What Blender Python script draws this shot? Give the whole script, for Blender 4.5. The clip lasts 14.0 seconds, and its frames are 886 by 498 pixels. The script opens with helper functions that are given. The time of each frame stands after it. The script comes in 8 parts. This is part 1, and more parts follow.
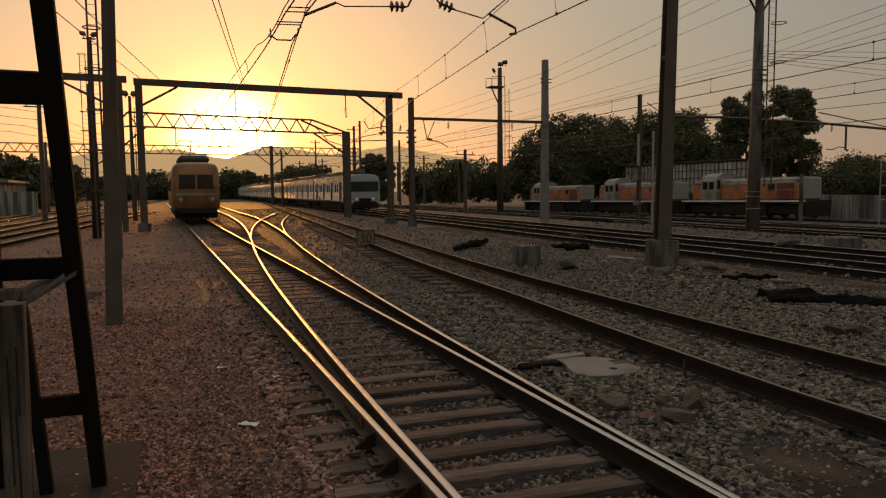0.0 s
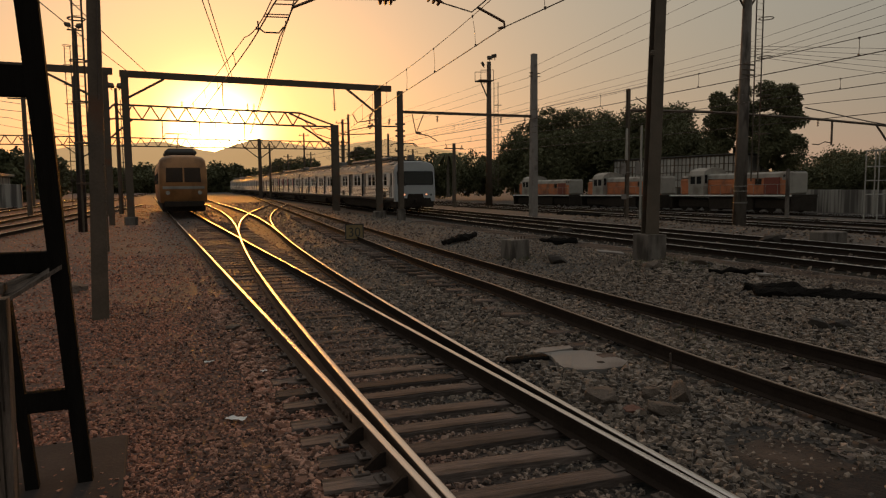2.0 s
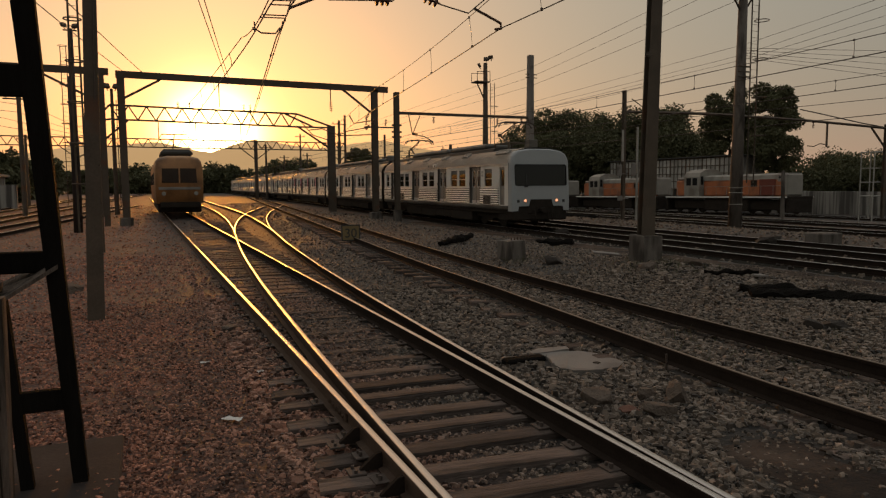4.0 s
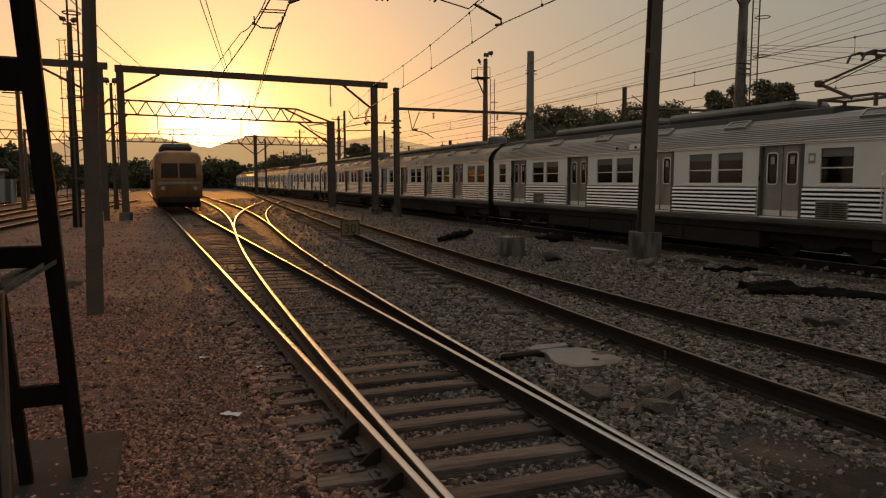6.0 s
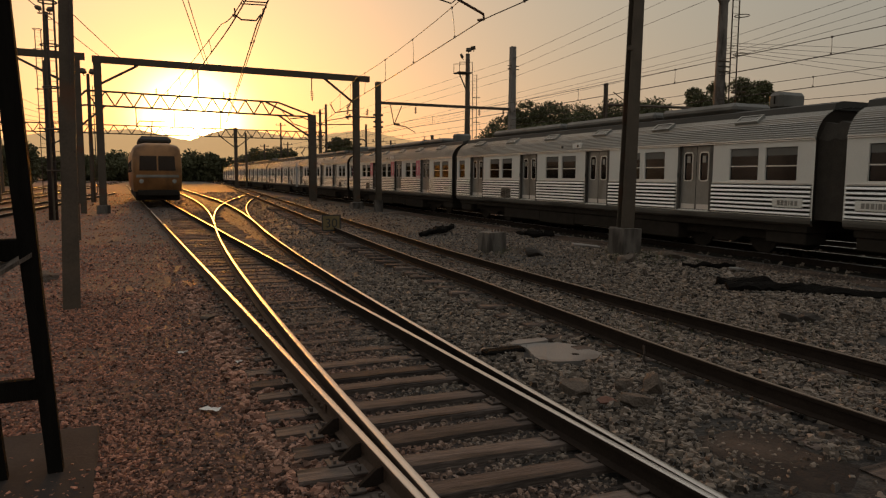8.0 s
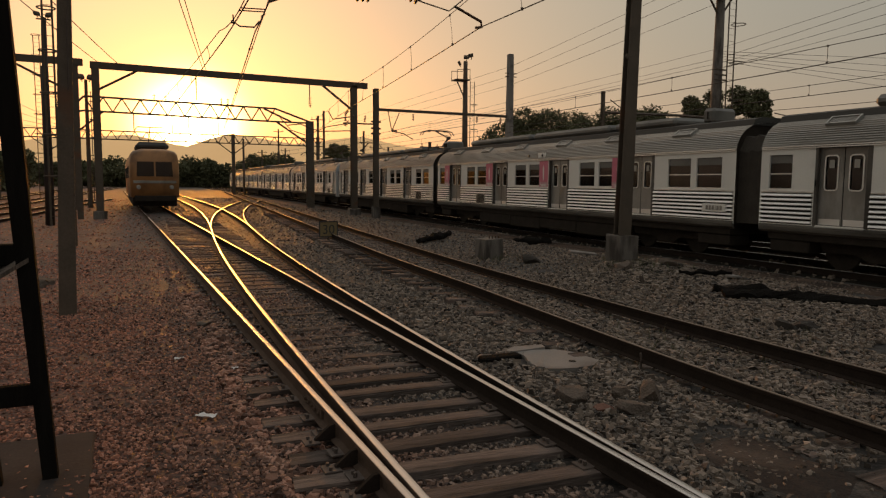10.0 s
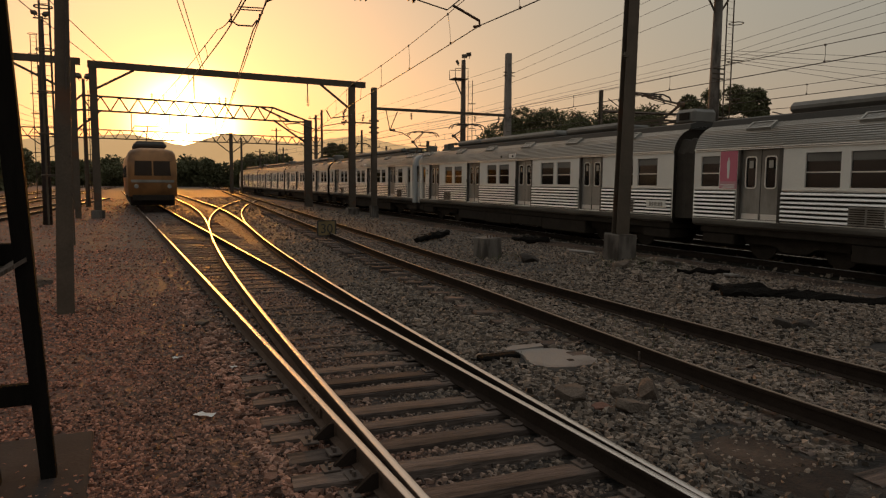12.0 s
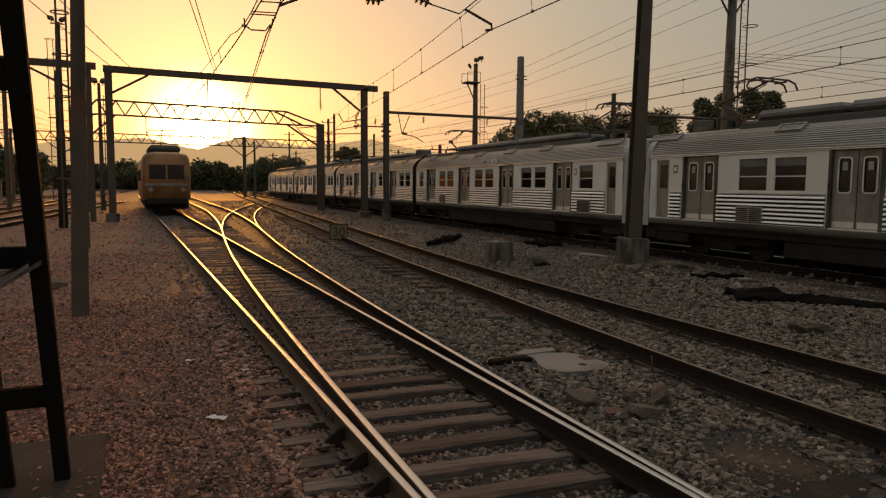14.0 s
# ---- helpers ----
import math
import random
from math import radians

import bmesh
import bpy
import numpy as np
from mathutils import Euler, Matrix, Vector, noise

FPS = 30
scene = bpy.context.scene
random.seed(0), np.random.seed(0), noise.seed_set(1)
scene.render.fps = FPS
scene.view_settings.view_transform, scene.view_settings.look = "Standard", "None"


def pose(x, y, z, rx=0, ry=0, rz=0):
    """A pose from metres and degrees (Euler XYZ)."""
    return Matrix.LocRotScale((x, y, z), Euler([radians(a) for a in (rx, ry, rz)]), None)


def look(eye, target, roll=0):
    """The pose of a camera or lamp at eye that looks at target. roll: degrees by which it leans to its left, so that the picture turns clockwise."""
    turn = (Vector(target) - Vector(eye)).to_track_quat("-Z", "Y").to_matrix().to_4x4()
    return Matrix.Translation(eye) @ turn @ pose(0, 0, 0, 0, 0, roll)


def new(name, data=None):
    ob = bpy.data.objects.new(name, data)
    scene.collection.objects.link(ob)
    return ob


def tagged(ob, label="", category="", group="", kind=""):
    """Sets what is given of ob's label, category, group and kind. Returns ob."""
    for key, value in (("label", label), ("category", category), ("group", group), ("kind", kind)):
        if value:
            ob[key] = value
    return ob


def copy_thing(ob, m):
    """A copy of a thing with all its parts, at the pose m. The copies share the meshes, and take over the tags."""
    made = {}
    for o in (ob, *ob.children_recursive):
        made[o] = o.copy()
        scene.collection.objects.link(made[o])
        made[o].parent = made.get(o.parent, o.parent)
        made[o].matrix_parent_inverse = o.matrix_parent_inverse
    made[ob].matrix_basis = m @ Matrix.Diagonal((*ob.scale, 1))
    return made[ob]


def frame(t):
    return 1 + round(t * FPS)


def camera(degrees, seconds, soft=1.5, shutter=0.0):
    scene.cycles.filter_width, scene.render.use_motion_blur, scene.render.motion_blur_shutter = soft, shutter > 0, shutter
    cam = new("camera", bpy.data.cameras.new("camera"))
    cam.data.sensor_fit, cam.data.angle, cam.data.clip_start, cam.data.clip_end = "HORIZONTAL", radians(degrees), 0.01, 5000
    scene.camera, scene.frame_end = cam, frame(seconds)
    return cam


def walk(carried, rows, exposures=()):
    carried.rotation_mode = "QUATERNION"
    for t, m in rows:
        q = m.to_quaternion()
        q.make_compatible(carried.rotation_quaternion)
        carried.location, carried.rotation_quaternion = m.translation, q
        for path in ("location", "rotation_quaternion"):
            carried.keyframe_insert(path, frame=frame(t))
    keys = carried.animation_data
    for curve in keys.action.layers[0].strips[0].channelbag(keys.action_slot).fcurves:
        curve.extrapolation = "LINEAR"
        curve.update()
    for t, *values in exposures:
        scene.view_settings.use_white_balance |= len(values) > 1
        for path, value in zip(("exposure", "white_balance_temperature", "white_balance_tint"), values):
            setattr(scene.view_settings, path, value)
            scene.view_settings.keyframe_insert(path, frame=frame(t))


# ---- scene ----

def aim(x, y, z, yaw, pitch, roll):
    """A camera pose from its place, heading, tilt and lean."""
    return Matrix.Translation((x, y, z)) @ pose(0, 0, 0, 0, 0, yaw) @ pose(0, 0, 0, 90 + pitch) @ pose(0, 0, 0, 0, 0, roll)


# ---- camera: held by hand beside the yard; heights count from the rail tops of the main line, +y runs along it ----
cam = camera(65.0, 14.0, soft=1.25)
PATH = [
    (0, -0.004, 0.013, 1.997, -22.04, -4.83, -0.59),
    (0.5, -0.001, 0.007, 2.000, -22.19, -4.87, -0.44),
    (1, -0.001, 0.007, 2.000, -22.50, -4.94, -0.44),
    (1.5, -0.002, 0.004, 2.000, -22.86, -5.08, -0.50),
    (2, 0.002, 0.006, 2.002, -22.95, -5.35, -0.46),
    (2.5, 0.003, 0.005, 2.000, -23.45, -5.19, -0.24),
    (5, -0.005, -0.003, 1.996, -23.06, -5.38, -0.35),
    (5.5, 0.001, -0.000, 1.999, -23.05, -5.48, -0.18),
    (6, -0.001, 0.003, 1.997, -23.31, -5.59, -0.15),
    (6.5, -0.000, 0.000, 2.000, -23.45, -5.71, 0.00),
    (7, -0.002, -0.002, 1.997, -23.74, -5.98, -0.08),
    (7.5, 0.005, -0.001, 2.001, -24.28, -6.33, -0.05),
    (8, -0.000, -0.001, 1.999, -24.84, -6.01, 0.26),
    (10.5, -0.003, -0.008, 1.998, -25.08, -5.43, 0.48),
    (11, -0.004, -0.003, 2.000, -25.13, -5.42, 0.48),
    (11.5, -0.003, -0.007, 2.003, -25.19, -5.44, 0.44),
    (12, -0.005, -0.006, 1.997, -25.22, -5.53, 0.42),
    (12.5, -0.003, -0.011, 2.000, -25.09, -5.72, 0.32),
    (13, -0.002, -0.000, 2.000, -24.87, -5.45, 0.38),
    (13.5, -0.011, -0.012, 2.002, -24.62, -5.19, 0.03),
    (14, 0.001, -0.001, 1.999, -24.23, -5.25, 0.42),
]
walk(cam, [(t, aim(*place)) for t, *place in PATH], [(0.0, 0.0), (5.5, 0.0), (7.0, 0.14), (14.0, 0.16)])

# ---- light: a low evening sun in a hazy sky ----
SUN_AZIMUTH, SUN_ELEVATION = radians(5.2), radians(4.0)
SUN_WAY = Vector((math.sin(SUN_AZIMUTH) * math.cos(SUN_ELEVATION), math.cos(SUN_AZIMUTH) * math.cos(SUN_ELEVATION), math.sin(SUN_ELEVATION)))
sun = new("sun", bpy.data.lights.new("sun", "SUN"))
sun.data.energy, sun.data.angle, sun.data.color = 2.0, radians(10.0), (1.0, 0.34, 0.03)
sun.matrix_world = look((0, 0, 60), Vector((0, 0, 60)) - SUN_WAY)

world = bpy.data.worlds.new("sky")
scene.world = world
world.use_nodes = True
wn, wl = world.node_tree.nodes, world.node_tree.links
wn.clear()
w_out, w_bg = wn.new("ShaderNodeOutputWorld"), wn.new("ShaderNodeBackground")
sky = wn.new("ShaderNodeTexSky")
sky.sky_type, sky.sun_disc = "NISHITA", False
sky.sun_elevation, sky.sun_rotation = SUN_ELEVATION, SUN_AZIMUTH
sky.air_density, sky.dust_density, sky.ozone_density = 1.0, 4.0, 1.0
coord = wn.new("ShaderNodeTexCoord")


def w_math(op, a, b=None, c=None):
    n = wn.new("ShaderNodeMath")
    n.operation = op
    for k, v in enumerate((a, b, c)):
        if v is None:
            continue
        if isinstance(v, (int, float)):
            n.inputs[k].default_value = v
        else:
            wl.new(v, n.inputs[k])
    return n.outputs[0]


def w_tint(value, colour):
    n = wn.new("ShaderNodeVectorMath")
    n.operation = "SCALE"
    n.inputs[0].default_value = colour
    wl.new(value, n.inputs["Scale"])
    return n.outputs[0]


def w_add(a, b):
    n = wn.new("ShaderNodeVectorMath")
    wl.new(a, n.inputs[0]), wl.new(b, n.inputs[1])
    return n.outputs[0]


dot = wn.new("ShaderNodeVectorMath")
dot.operation = "DOT_PRODUCT"
wl.new(coord.outputs["Generated"], dot.inputs[0])
dot.inputs[1].default_value = SUN_WAY
apart = w_math("ARCCOSINE", w_math("MINIMUM", dot.outputs["Value"], 0.9999999))
split = wn.new("ShaderNodeSeparateXYZ")
wl.new(coord.outputs["Generated"], split.inputs[0])
height = w_math("MAXIMUM", split.outputs["Z"], 0.0)


def halo(width, power=2.0):
    return w_math("EXPONENT", w_math("MULTIPLY", w_math("POWER", w_math("DIVIDE", apart, width), power), -1.0))


# thin dusty air: a bright aureole round the sun, a wide warm glow and a pale veil over the rest
clear = wn.new("ShaderNodeVectorMath")
clear.operation = "SCALE"
wl.new(sky.outputs[0], clear.inputs[0])
clear.inputs["Scale"].default_value = 0.02
veil = w_tint(w_math("MULTIPLY", w_math("EXPONENT", w_math("MULTIPLY", height, -0.8)), w_math("MULTIPLY_ADD", halo(0.28, 1.5), -0.75, 1.0)), (0.188, 0.20, 0.174))
low = w_tint(w_math("EXPONENT", w_math("MULTIPLY", height, -9.0)), (0.13, 0.03, 0.0))
band = w_tint(w_math("MULTIPLY", w_math("EXPONENT", w_math("MULTIPLY", height, -16.0)), halo(0.50, 1.5)), (0.85, 0.20, 0.0))
glow = w_tint(halo(0.50, 1.3), (0.475, 0.324, 0.160))
near = w_tint(halo(0.20, 1.3), (0.75, 0.13, 0.0))
core = w_tint(halo(0.044, 1.8), (12.0, 8.2, 3.4))
above = w_tint(w_math("POWER", height, 1.5), (0.42, 0.41, 0.41))
total = clear.outputs[0]
for layer in (veil, low, band, glow, near, core, above):
    total = w_add(total, layer)
wl.new(total, w_bg.inputs["Color"])
w_bg.inputs["Strength"].default_value = 1.0
wl.new(w_bg.outputs[0], w_out.inputs["Surface"])


# ---- materials ----
def material(name, colour, rough=0.7, metal=0.0, vary=0.3, scale=6.0, fine=40.0, bump=0.15, depth=0.01, stain=None, stain_at=0.55, spec=0.5,
             by=None, stretch=(1, 1, 1), dust=0.0, spread=0.45):
    """A surface with broad blotches, fine grain, stains and relief. by: None, 'object' or 'island', what varies in tone from piece to piece."""
    m = bpy.data.materials.new(name)
    m.use_nodes = True
    n, l = m.node_tree.nodes, m.node_tree.links
    b = n["Principled BSDF"]
    tc, mp = n.new("ShaderNodeTexCoord"), n.new("ShaderNodeMapping")
    mp.inputs["Scale"].default_value = stretch
    l.new(tc.outputs["Object"], mp.inputs[0])
    big, small = n.new("ShaderNodeTexNoise"), n.new("ShaderNodeTexNoise")
    big.inputs["Scale"].default_value, big.inputs["Detail"].default_value = scale, 5
    small.inputs["Scale"].default_value, small.inputs["Detail"].default_value = fine, 4
    l.new(mp.outputs[0], big.inputs["Vector"]), l.new(mp.outputs[0], small.inputs["Vector"])
    tone = n.new("ShaderNodeMapRange")
    tone.inputs[1].default_value, tone.inputs[2].default_value = 0.25, 0.75
    tone.inputs[3].default_value, tone.inputs[4].default_value = 1 - vary, 1 + vary
    mixed = n.new("ShaderNodeMath")
    mixed.operation = "MULTIPLY_ADD"
    l.new(small.outputs["Fac"], mixed.inputs[0])
    mixed.inputs[1].default_value = 0.45
    half = n.new("ShaderNodeMath")
    half.operation = "MULTIPLY"
    l.new(big.outputs["Fac"], half.inputs[0])
    half.inputs[1].default_value = 0.55
    l.new(half.outputs[0], mixed.inputs[2])
    l.new(mixed.outputs[0], tone.inputs[0])
    col = n.new("ShaderNodeVectorMath")
    col.operation = "SCALE"
    col.inputs[0].default_value = colour
    last = tone.outputs[0]
    if by:
        who = n.new("ShaderNodeObjectInfo" if by == "object" else "ShaderNodeNewGeometry")
        step = n.new("ShaderNodeMapRange")
        step.inputs[3].default_value, step.inputs[4].default_value = 1.0 - spread, 1.0 + spread
        l.new(who.outputs["Random" if by == "object" else "Random Per Island"], step.inputs[0])
        times = n.new("ShaderNodeMath")
        times.operation = "MULTIPLY"
        l.new(last, times.inputs[0]), l.new(step.outputs[0], times.inputs[1])
        last = times.outputs[0]
    l.new(last, col.inputs["Scale"])
    out = col.outputs[0]
    if stain:
        spots = n.new("ShaderNodeTexNoise")
        spots.inputs["Scale"].default_value, spots.inputs["Detail"].default_value = scale * 0.37, 7
        l.new(mp.outputs[0], spots.inputs["Vector"])
        edge = n.new("ShaderNodeMapRange")
        edge.inputs[1].default_value, edge.inputs[2].default_value = stain_at - 0.06, stain_at + 0.08
        l.new(spots.outputs["Fac"], edge.inputs[0])
        mix = n.new("ShaderNodeMix")
        mix.data_type = "RGBA"
        l.new(edge.outputs[0], mix.inputs[0])
        l.new(out, mix.inputs[6])
        mix.inputs[7].default_value = (*stain, 1)
        out = mix.outputs[2]
    l.new(out, b.inputs["Base Color"])
    b.inputs["Roughness"].default_value, b.inputs["Metallic"].default_value = rough, metal
    b.inputs["Specular IOR Level"].default_value = spec
    b.inputs["Sheen Weight"].default_value, b.inputs["Sheen Roughness"].default_value = dust, 0.45
    rr = n.new("ShaderNodeMapRange")
    rr.inputs[3].default_value, rr.inputs[4].default_value = max(rough - 0.12, 0.02), min(rough + 0.12, 1)
    l.new(big.outputs["Fac"], rr.inputs[0])
    l.new(rr.outputs[0], b.inputs["Roughness"])
    if bump:
        bp = n.new("ShaderNodeBump")
        bp.inputs["Strength"].default_value, bp.inputs["Distance"].default_value = bump, depth
        l.new(small.outputs["Fac"], bp.inputs["Height"])
        l.new(bp.outputs[0], b.inputs["Normal"])
    return m


def lamp_material(name, colour, strength):
    m = bpy.data.materials.new(name)
    m.use_nodes = True
    b = m.node_tree.nodes["Principled BSDF"]
    b.inputs["Base Color"].default_value = (*colour, 1)
    b.inputs["Emission Color"].default_value, b.inputs["Emission Strength"].default_value = (*colour, 1), strength
    return m


def tinted_glass(name, tint, rough=0.04, ior=1.5):
    m = bpy.data.materials.new(name)
    m.use_nodes = True
    n, l = m.node_tree.nodes, m.node_tree.links
    n.remove(n["Principled BSDF"])
    see, shine, mix, fres = n.new("ShaderNodeBsdfTransparent"), n.new("ShaderNodeBsdfGlossy"), n.new("ShaderNodeMixShader"), n.new("ShaderNodeFresnel")
    see.inputs["Color"].default_value, shine.inputs["Roughness"].default_value = (*tint, 1), rough
    fres.inputs["IOR"].default_value = ior
    l.new(fres.outputs[0], mix.inputs[0]), l.new(see.outputs[0], mix.inputs[1]), l.new(shine.outputs[0], mix.inputs[2])
    l.new(mix.outputs[0], n["Material Output"].inputs["Surface"])
    return m


def pebble_ground(name, colour, dark):
    """Earth strewn with small stones: cells of stone at two sizes over blotched soil, with their relief."""
    m = material(name, colour, 0.66, vary=0.4, scale=0.9, fine=14, bump=0, stain=dark, stain_at=0.56, spec=0.08, dust=0.12)
    n, l = m.node_tree.nodes, m.node_tree.links
    b = n["Principled BSDF"]
    soil = b.inputs["Base Color"].links[0].from_socket
    place = n.new("ShaderNodeTexCoord").outputs["Object"]
    last_height, tone = None, None
    for scale, weight in ((19.0, 0.6), (47.0, 0.4)):
        cells = n.new("ShaderNodeTexVoronoi")
        cells.inputs["Scale"].default_value = scale
        l.new(place, cells.inputs["Vector"])
        grey = n.new("ShaderNodeSeparateColor")
        l.new(cells.outputs["Color"], grey.inputs[0])
        spread = n.new("ShaderNodeMapRange")
        spread.inputs[3].default_value, spread.inputs[4].default_value = 1 - weight, 1 + weight
        l.new(grey.outputs[0], spread.inputs[0])
        drop = n.new("ShaderNodeMath")
        drop.operation = "MULTIPLY"
        l.new(cells.outputs["Distance"], drop.inputs[0])
        drop.inputs[1].default_value = -weight
        if tone is None:
            tone, last_height = spread.outputs[0], drop.outputs[0]
        else:
            both, sums = n.new("ShaderNodeMath"), n.new("ShaderNodeMath")
            both.operation, sums.operation = "MULTIPLY", "ADD"
            l.new(tone, both.inputs[0]), l.new(spread.outputs[0], both.inputs[1])
            l.new(last_height, sums.inputs[0]), l.new(drop.outputs[0], sums.inputs[1])
            tone, last_height = both.outputs[0], sums.outputs[0]
    final = n.new("ShaderNodeVectorMath")
    final.operation = "SCALE"
    l.new(soil, final.inputs[0]), l.new(tone, final.inputs["Scale"])
    l.new(final.outputs[0], b.inputs["Base Color"])
    bp = n.new("ShaderNodeBump")
    bp.inputs["Strength"].default_value, bp.inputs["Distance"].default_value = 0.30, 0.02
    l.new(last_height, bp.inputs["Height"]), l.new(bp.outputs[0], b.inputs["Normal"])
    return m


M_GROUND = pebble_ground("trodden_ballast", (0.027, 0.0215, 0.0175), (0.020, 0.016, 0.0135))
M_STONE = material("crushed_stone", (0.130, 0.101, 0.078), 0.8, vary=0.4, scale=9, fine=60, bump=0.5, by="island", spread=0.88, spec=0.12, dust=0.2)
M_EARTH = material("dusty_trodden_earth", (0.088, 0.064, 0.050), 0.95, vary=0.35, scale=2.5, fine=28, bump=1.0, depth=0.03, spec=0.08, stain=(0.04, 0.031, 0.026), stain_at=0.5)
M_DARKBED = material("dark_track_ballast", (0.020, 0.018, 0.014), 0.9, vary=0.5, scale=3, fine=25, bump=0.8, depth=0.03, spec=0.08)
M_ROCK = material("broken_concrete_lump", (0.118, 0.093, 0.075), 0.95, vary=0.45, scale=9, fine=45, bump=0.9, depth=0.02, spec=0.1, stain=(0.13, 0.105, 0.085), stain_at=0.62)
M_DARKROCK = material("dark_rubble", (0.045, 0.037, 0.031), 0.9, vary=0.4, scale=7, fine=45, bump=0.7, spec=0.3)
M_BRICK = material("dusty_red_brick", (0.17, 0.085, 0.06), 0.9, vary=0.3, scale=9, fine=50, bump=0.5, spec=0.3, stain=(0.13, 0.10, 0.085), stain_at=0.55)
M_DULLRAIL = material("dull_unused_rail_top", (0.24, 0.185, 0.14), 0.45, 0.8, vary=0.25, scale=3, fine=90, bump=0.05, stretch=(1, 0.05, 1))
M_RAIL = material("worn_rail_steel", (0.56, 0.53, 0.51), 0.30, 1.0, vary=0.12, scale=3, fine=90, bump=0.03, stretch=(1, 0.05, 1))
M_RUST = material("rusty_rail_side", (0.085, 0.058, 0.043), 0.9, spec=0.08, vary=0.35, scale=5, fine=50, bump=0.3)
# dark rust of dull rails, and the shade painted on right turnout rails
M_DARKRUST = material("dark_shaded_rail_side", (0.026, 0.019, 0.015), 0.95, vary=0.35, scale=5, fine=50, bump=0.3, spec=0.05)
M_SLEEPER = material("weathered_timber_sleeper", (0.116, 0.089, 0.075), 0.95, vary=0.65, scale=1.6, fine=7, bump=0.9, depth=0.02, by="object", stretch=(1, 9, 9), spec=0.15, stain=(0.035, 0.028, 0.023), stain_at=0.6)
M_CONCRETE = material("old_concrete", (0.14, 0.122, 0.105), 0.9, vary=0.35, scale=3.2, fine=40, bump=0.5, stain=(0.055, 0.046, 0.039), stain_at=0.54, stretch=(2.2, 2.2, 0.6), spec=0.2)
M_DARKCONCRETE = material("dark_stained_concrete", (0.052, 0.041, 0.036), 0.95, vary=0.4, scale=2.0, fine=40, bump=0.4, stain=(0.034, 0.028, 0.025), stain_at=0.52, spec=0.12)
M_COVER = material("dusty_broken_concrete", (0.20, 0.178, 0.157), 0.85, vary=0.2, scale=4, fine=50, bump=0.4, stain=(0.115, 0.098, 0.085), stain_at=0.58)
M_STEEL = material("dark_painted_steel", (0.094, 0.074, 0.055), 0.75, 0.0, spec=0.2, vary=0.3, scale=3, fine=30, bump=0.15, stain=(0.12, 0.06, 0.035), stain_at=0.62)
M_GALV = material("galvanised_steel", (0.34, 0.33, 0.30), 0.5, 0.6, vary=0.2, scale=4, fine=40, bump=0.1)
M_WOOD = material("grey_weathered_wood", (0.125, 0.098, 0.08), 0.9, vary=0.65, scale=2.5, fine=12, bump=1.0, depth=0.02, stretch=(9, 9, 1), spec=0.15, stain=(0.04, 0.034, 0.027), stain_at=0.56)
M_DARKWOOD = material("tarred_timber", (0.011, 0.0095, 0.008), 0.95, vary=0.5, scale=3, fine=30, bump=0.9, stretch=(10, 10, 1), spec=0.05)
M_WIRE = material("dull_copper_wire", (0.07, 0.05, 0.04), 0.5, 0.5, vary=0.2, scale=2, fine=10, bump=0)
M_INSULATOR = material("glazed_brown_porcelain", (0.10, 0.05, 0.035), 0.5, vary=0.2, scale=8, fine=30, bump=0)
M_STAINLESS = material("fluted_stainless_steel", (0.78, 0.765, 0.74), 0.36, 0.75, vary=0.10, scale=1.4, fine=20, bump=0.03, stain=(0.55, 0.52, 0.48), stain_at=0.64, stretch=(1, 0.4, 2))
M_PANEL = material("off_white_painted_panel", (0.70, 0.67, 0.61), 0.45, vary=0.08, scale=1.3, fine=25, bump=0.03, stain=(0.45, 0.41, 0.36), stain_at=0.66)
M_CABPAINT = material("pale_blue_grey_cab_paint", (0.33, 0.345, 0.345), 0.5, vary=0.1, scale=1.5, fine=25, bump=0.03, stain=(0.30, 0.31, 0.31), stain_at=0.64)
M_DOOR = material("dull_steel_door", (0.29, 0.275, 0.25), 0.45, 0.5, vary=0.22, scale=2, fine=14, bump=0.04, stain=(0.17, 0.155, 0.135), stain_at=0.54, stretch=(1, 1.6, 0.7))
M_JAMB = material("grimy_shaded_door_jamb", (0.10, 0.088, 0.074), 0.7, 0.2, vary=0.3, scale=2.5, fine=30, bump=0.05, stain=(0.05, 0.043, 0.035), stain_at=0.55)
M_SKIRT = material("grimy_body_skirt", (0.115, 0.102, 0.085), 0.7, 0.2, vary=0.35, scale=1.8, fine=25, bump=0.05, stain=(0.05, 0.044, 0.036), stain_at=0.52, stretch=(1, 0.5, 3))
M_GROOVE = material("dark_flute_grooves", (0.022, 0.02, 0.017), 0.85, spec=0.1, vary=0.3, scale=3, fine=30, bump=0.1)
M_ROOFSTEEL = material("dirty_fluted_roof_steel", (0.33, 0.318, 0.295), 0.42, 0.7, vary=0.15, scale=1.2, fine=20, bump=0.03, stain=(0.25, 0.235, 0.21), stain_at=0.58, stretch=(1, 0.4, 2))
M_UNDER = material("sooty_underframe", (0.032, 0.026, 0.021), 0.95, vary=0.4, scale=4, fine=30, bump=0.3, spec=0.08)
M_ROOF = material("dark_roof_walkway", (0.036, 0.033, 0.028), 0.75, vary=0.3, scale=2, fine=30, bump=0.2)
M_ROOFBOX = material("grey_roof_housing", (0.14, 0.133, 0.118), 0.6, vary=0.2, scale=2, fine=30, bump=0.1, stain=(0.10, 0.094, 0.082))
M_RUBBER = material("black_rubber", (0.014, 0.014, 0.014), 0.9, vary=0.2, scale=5, fine=40, bump=0.1, spec=0.15)
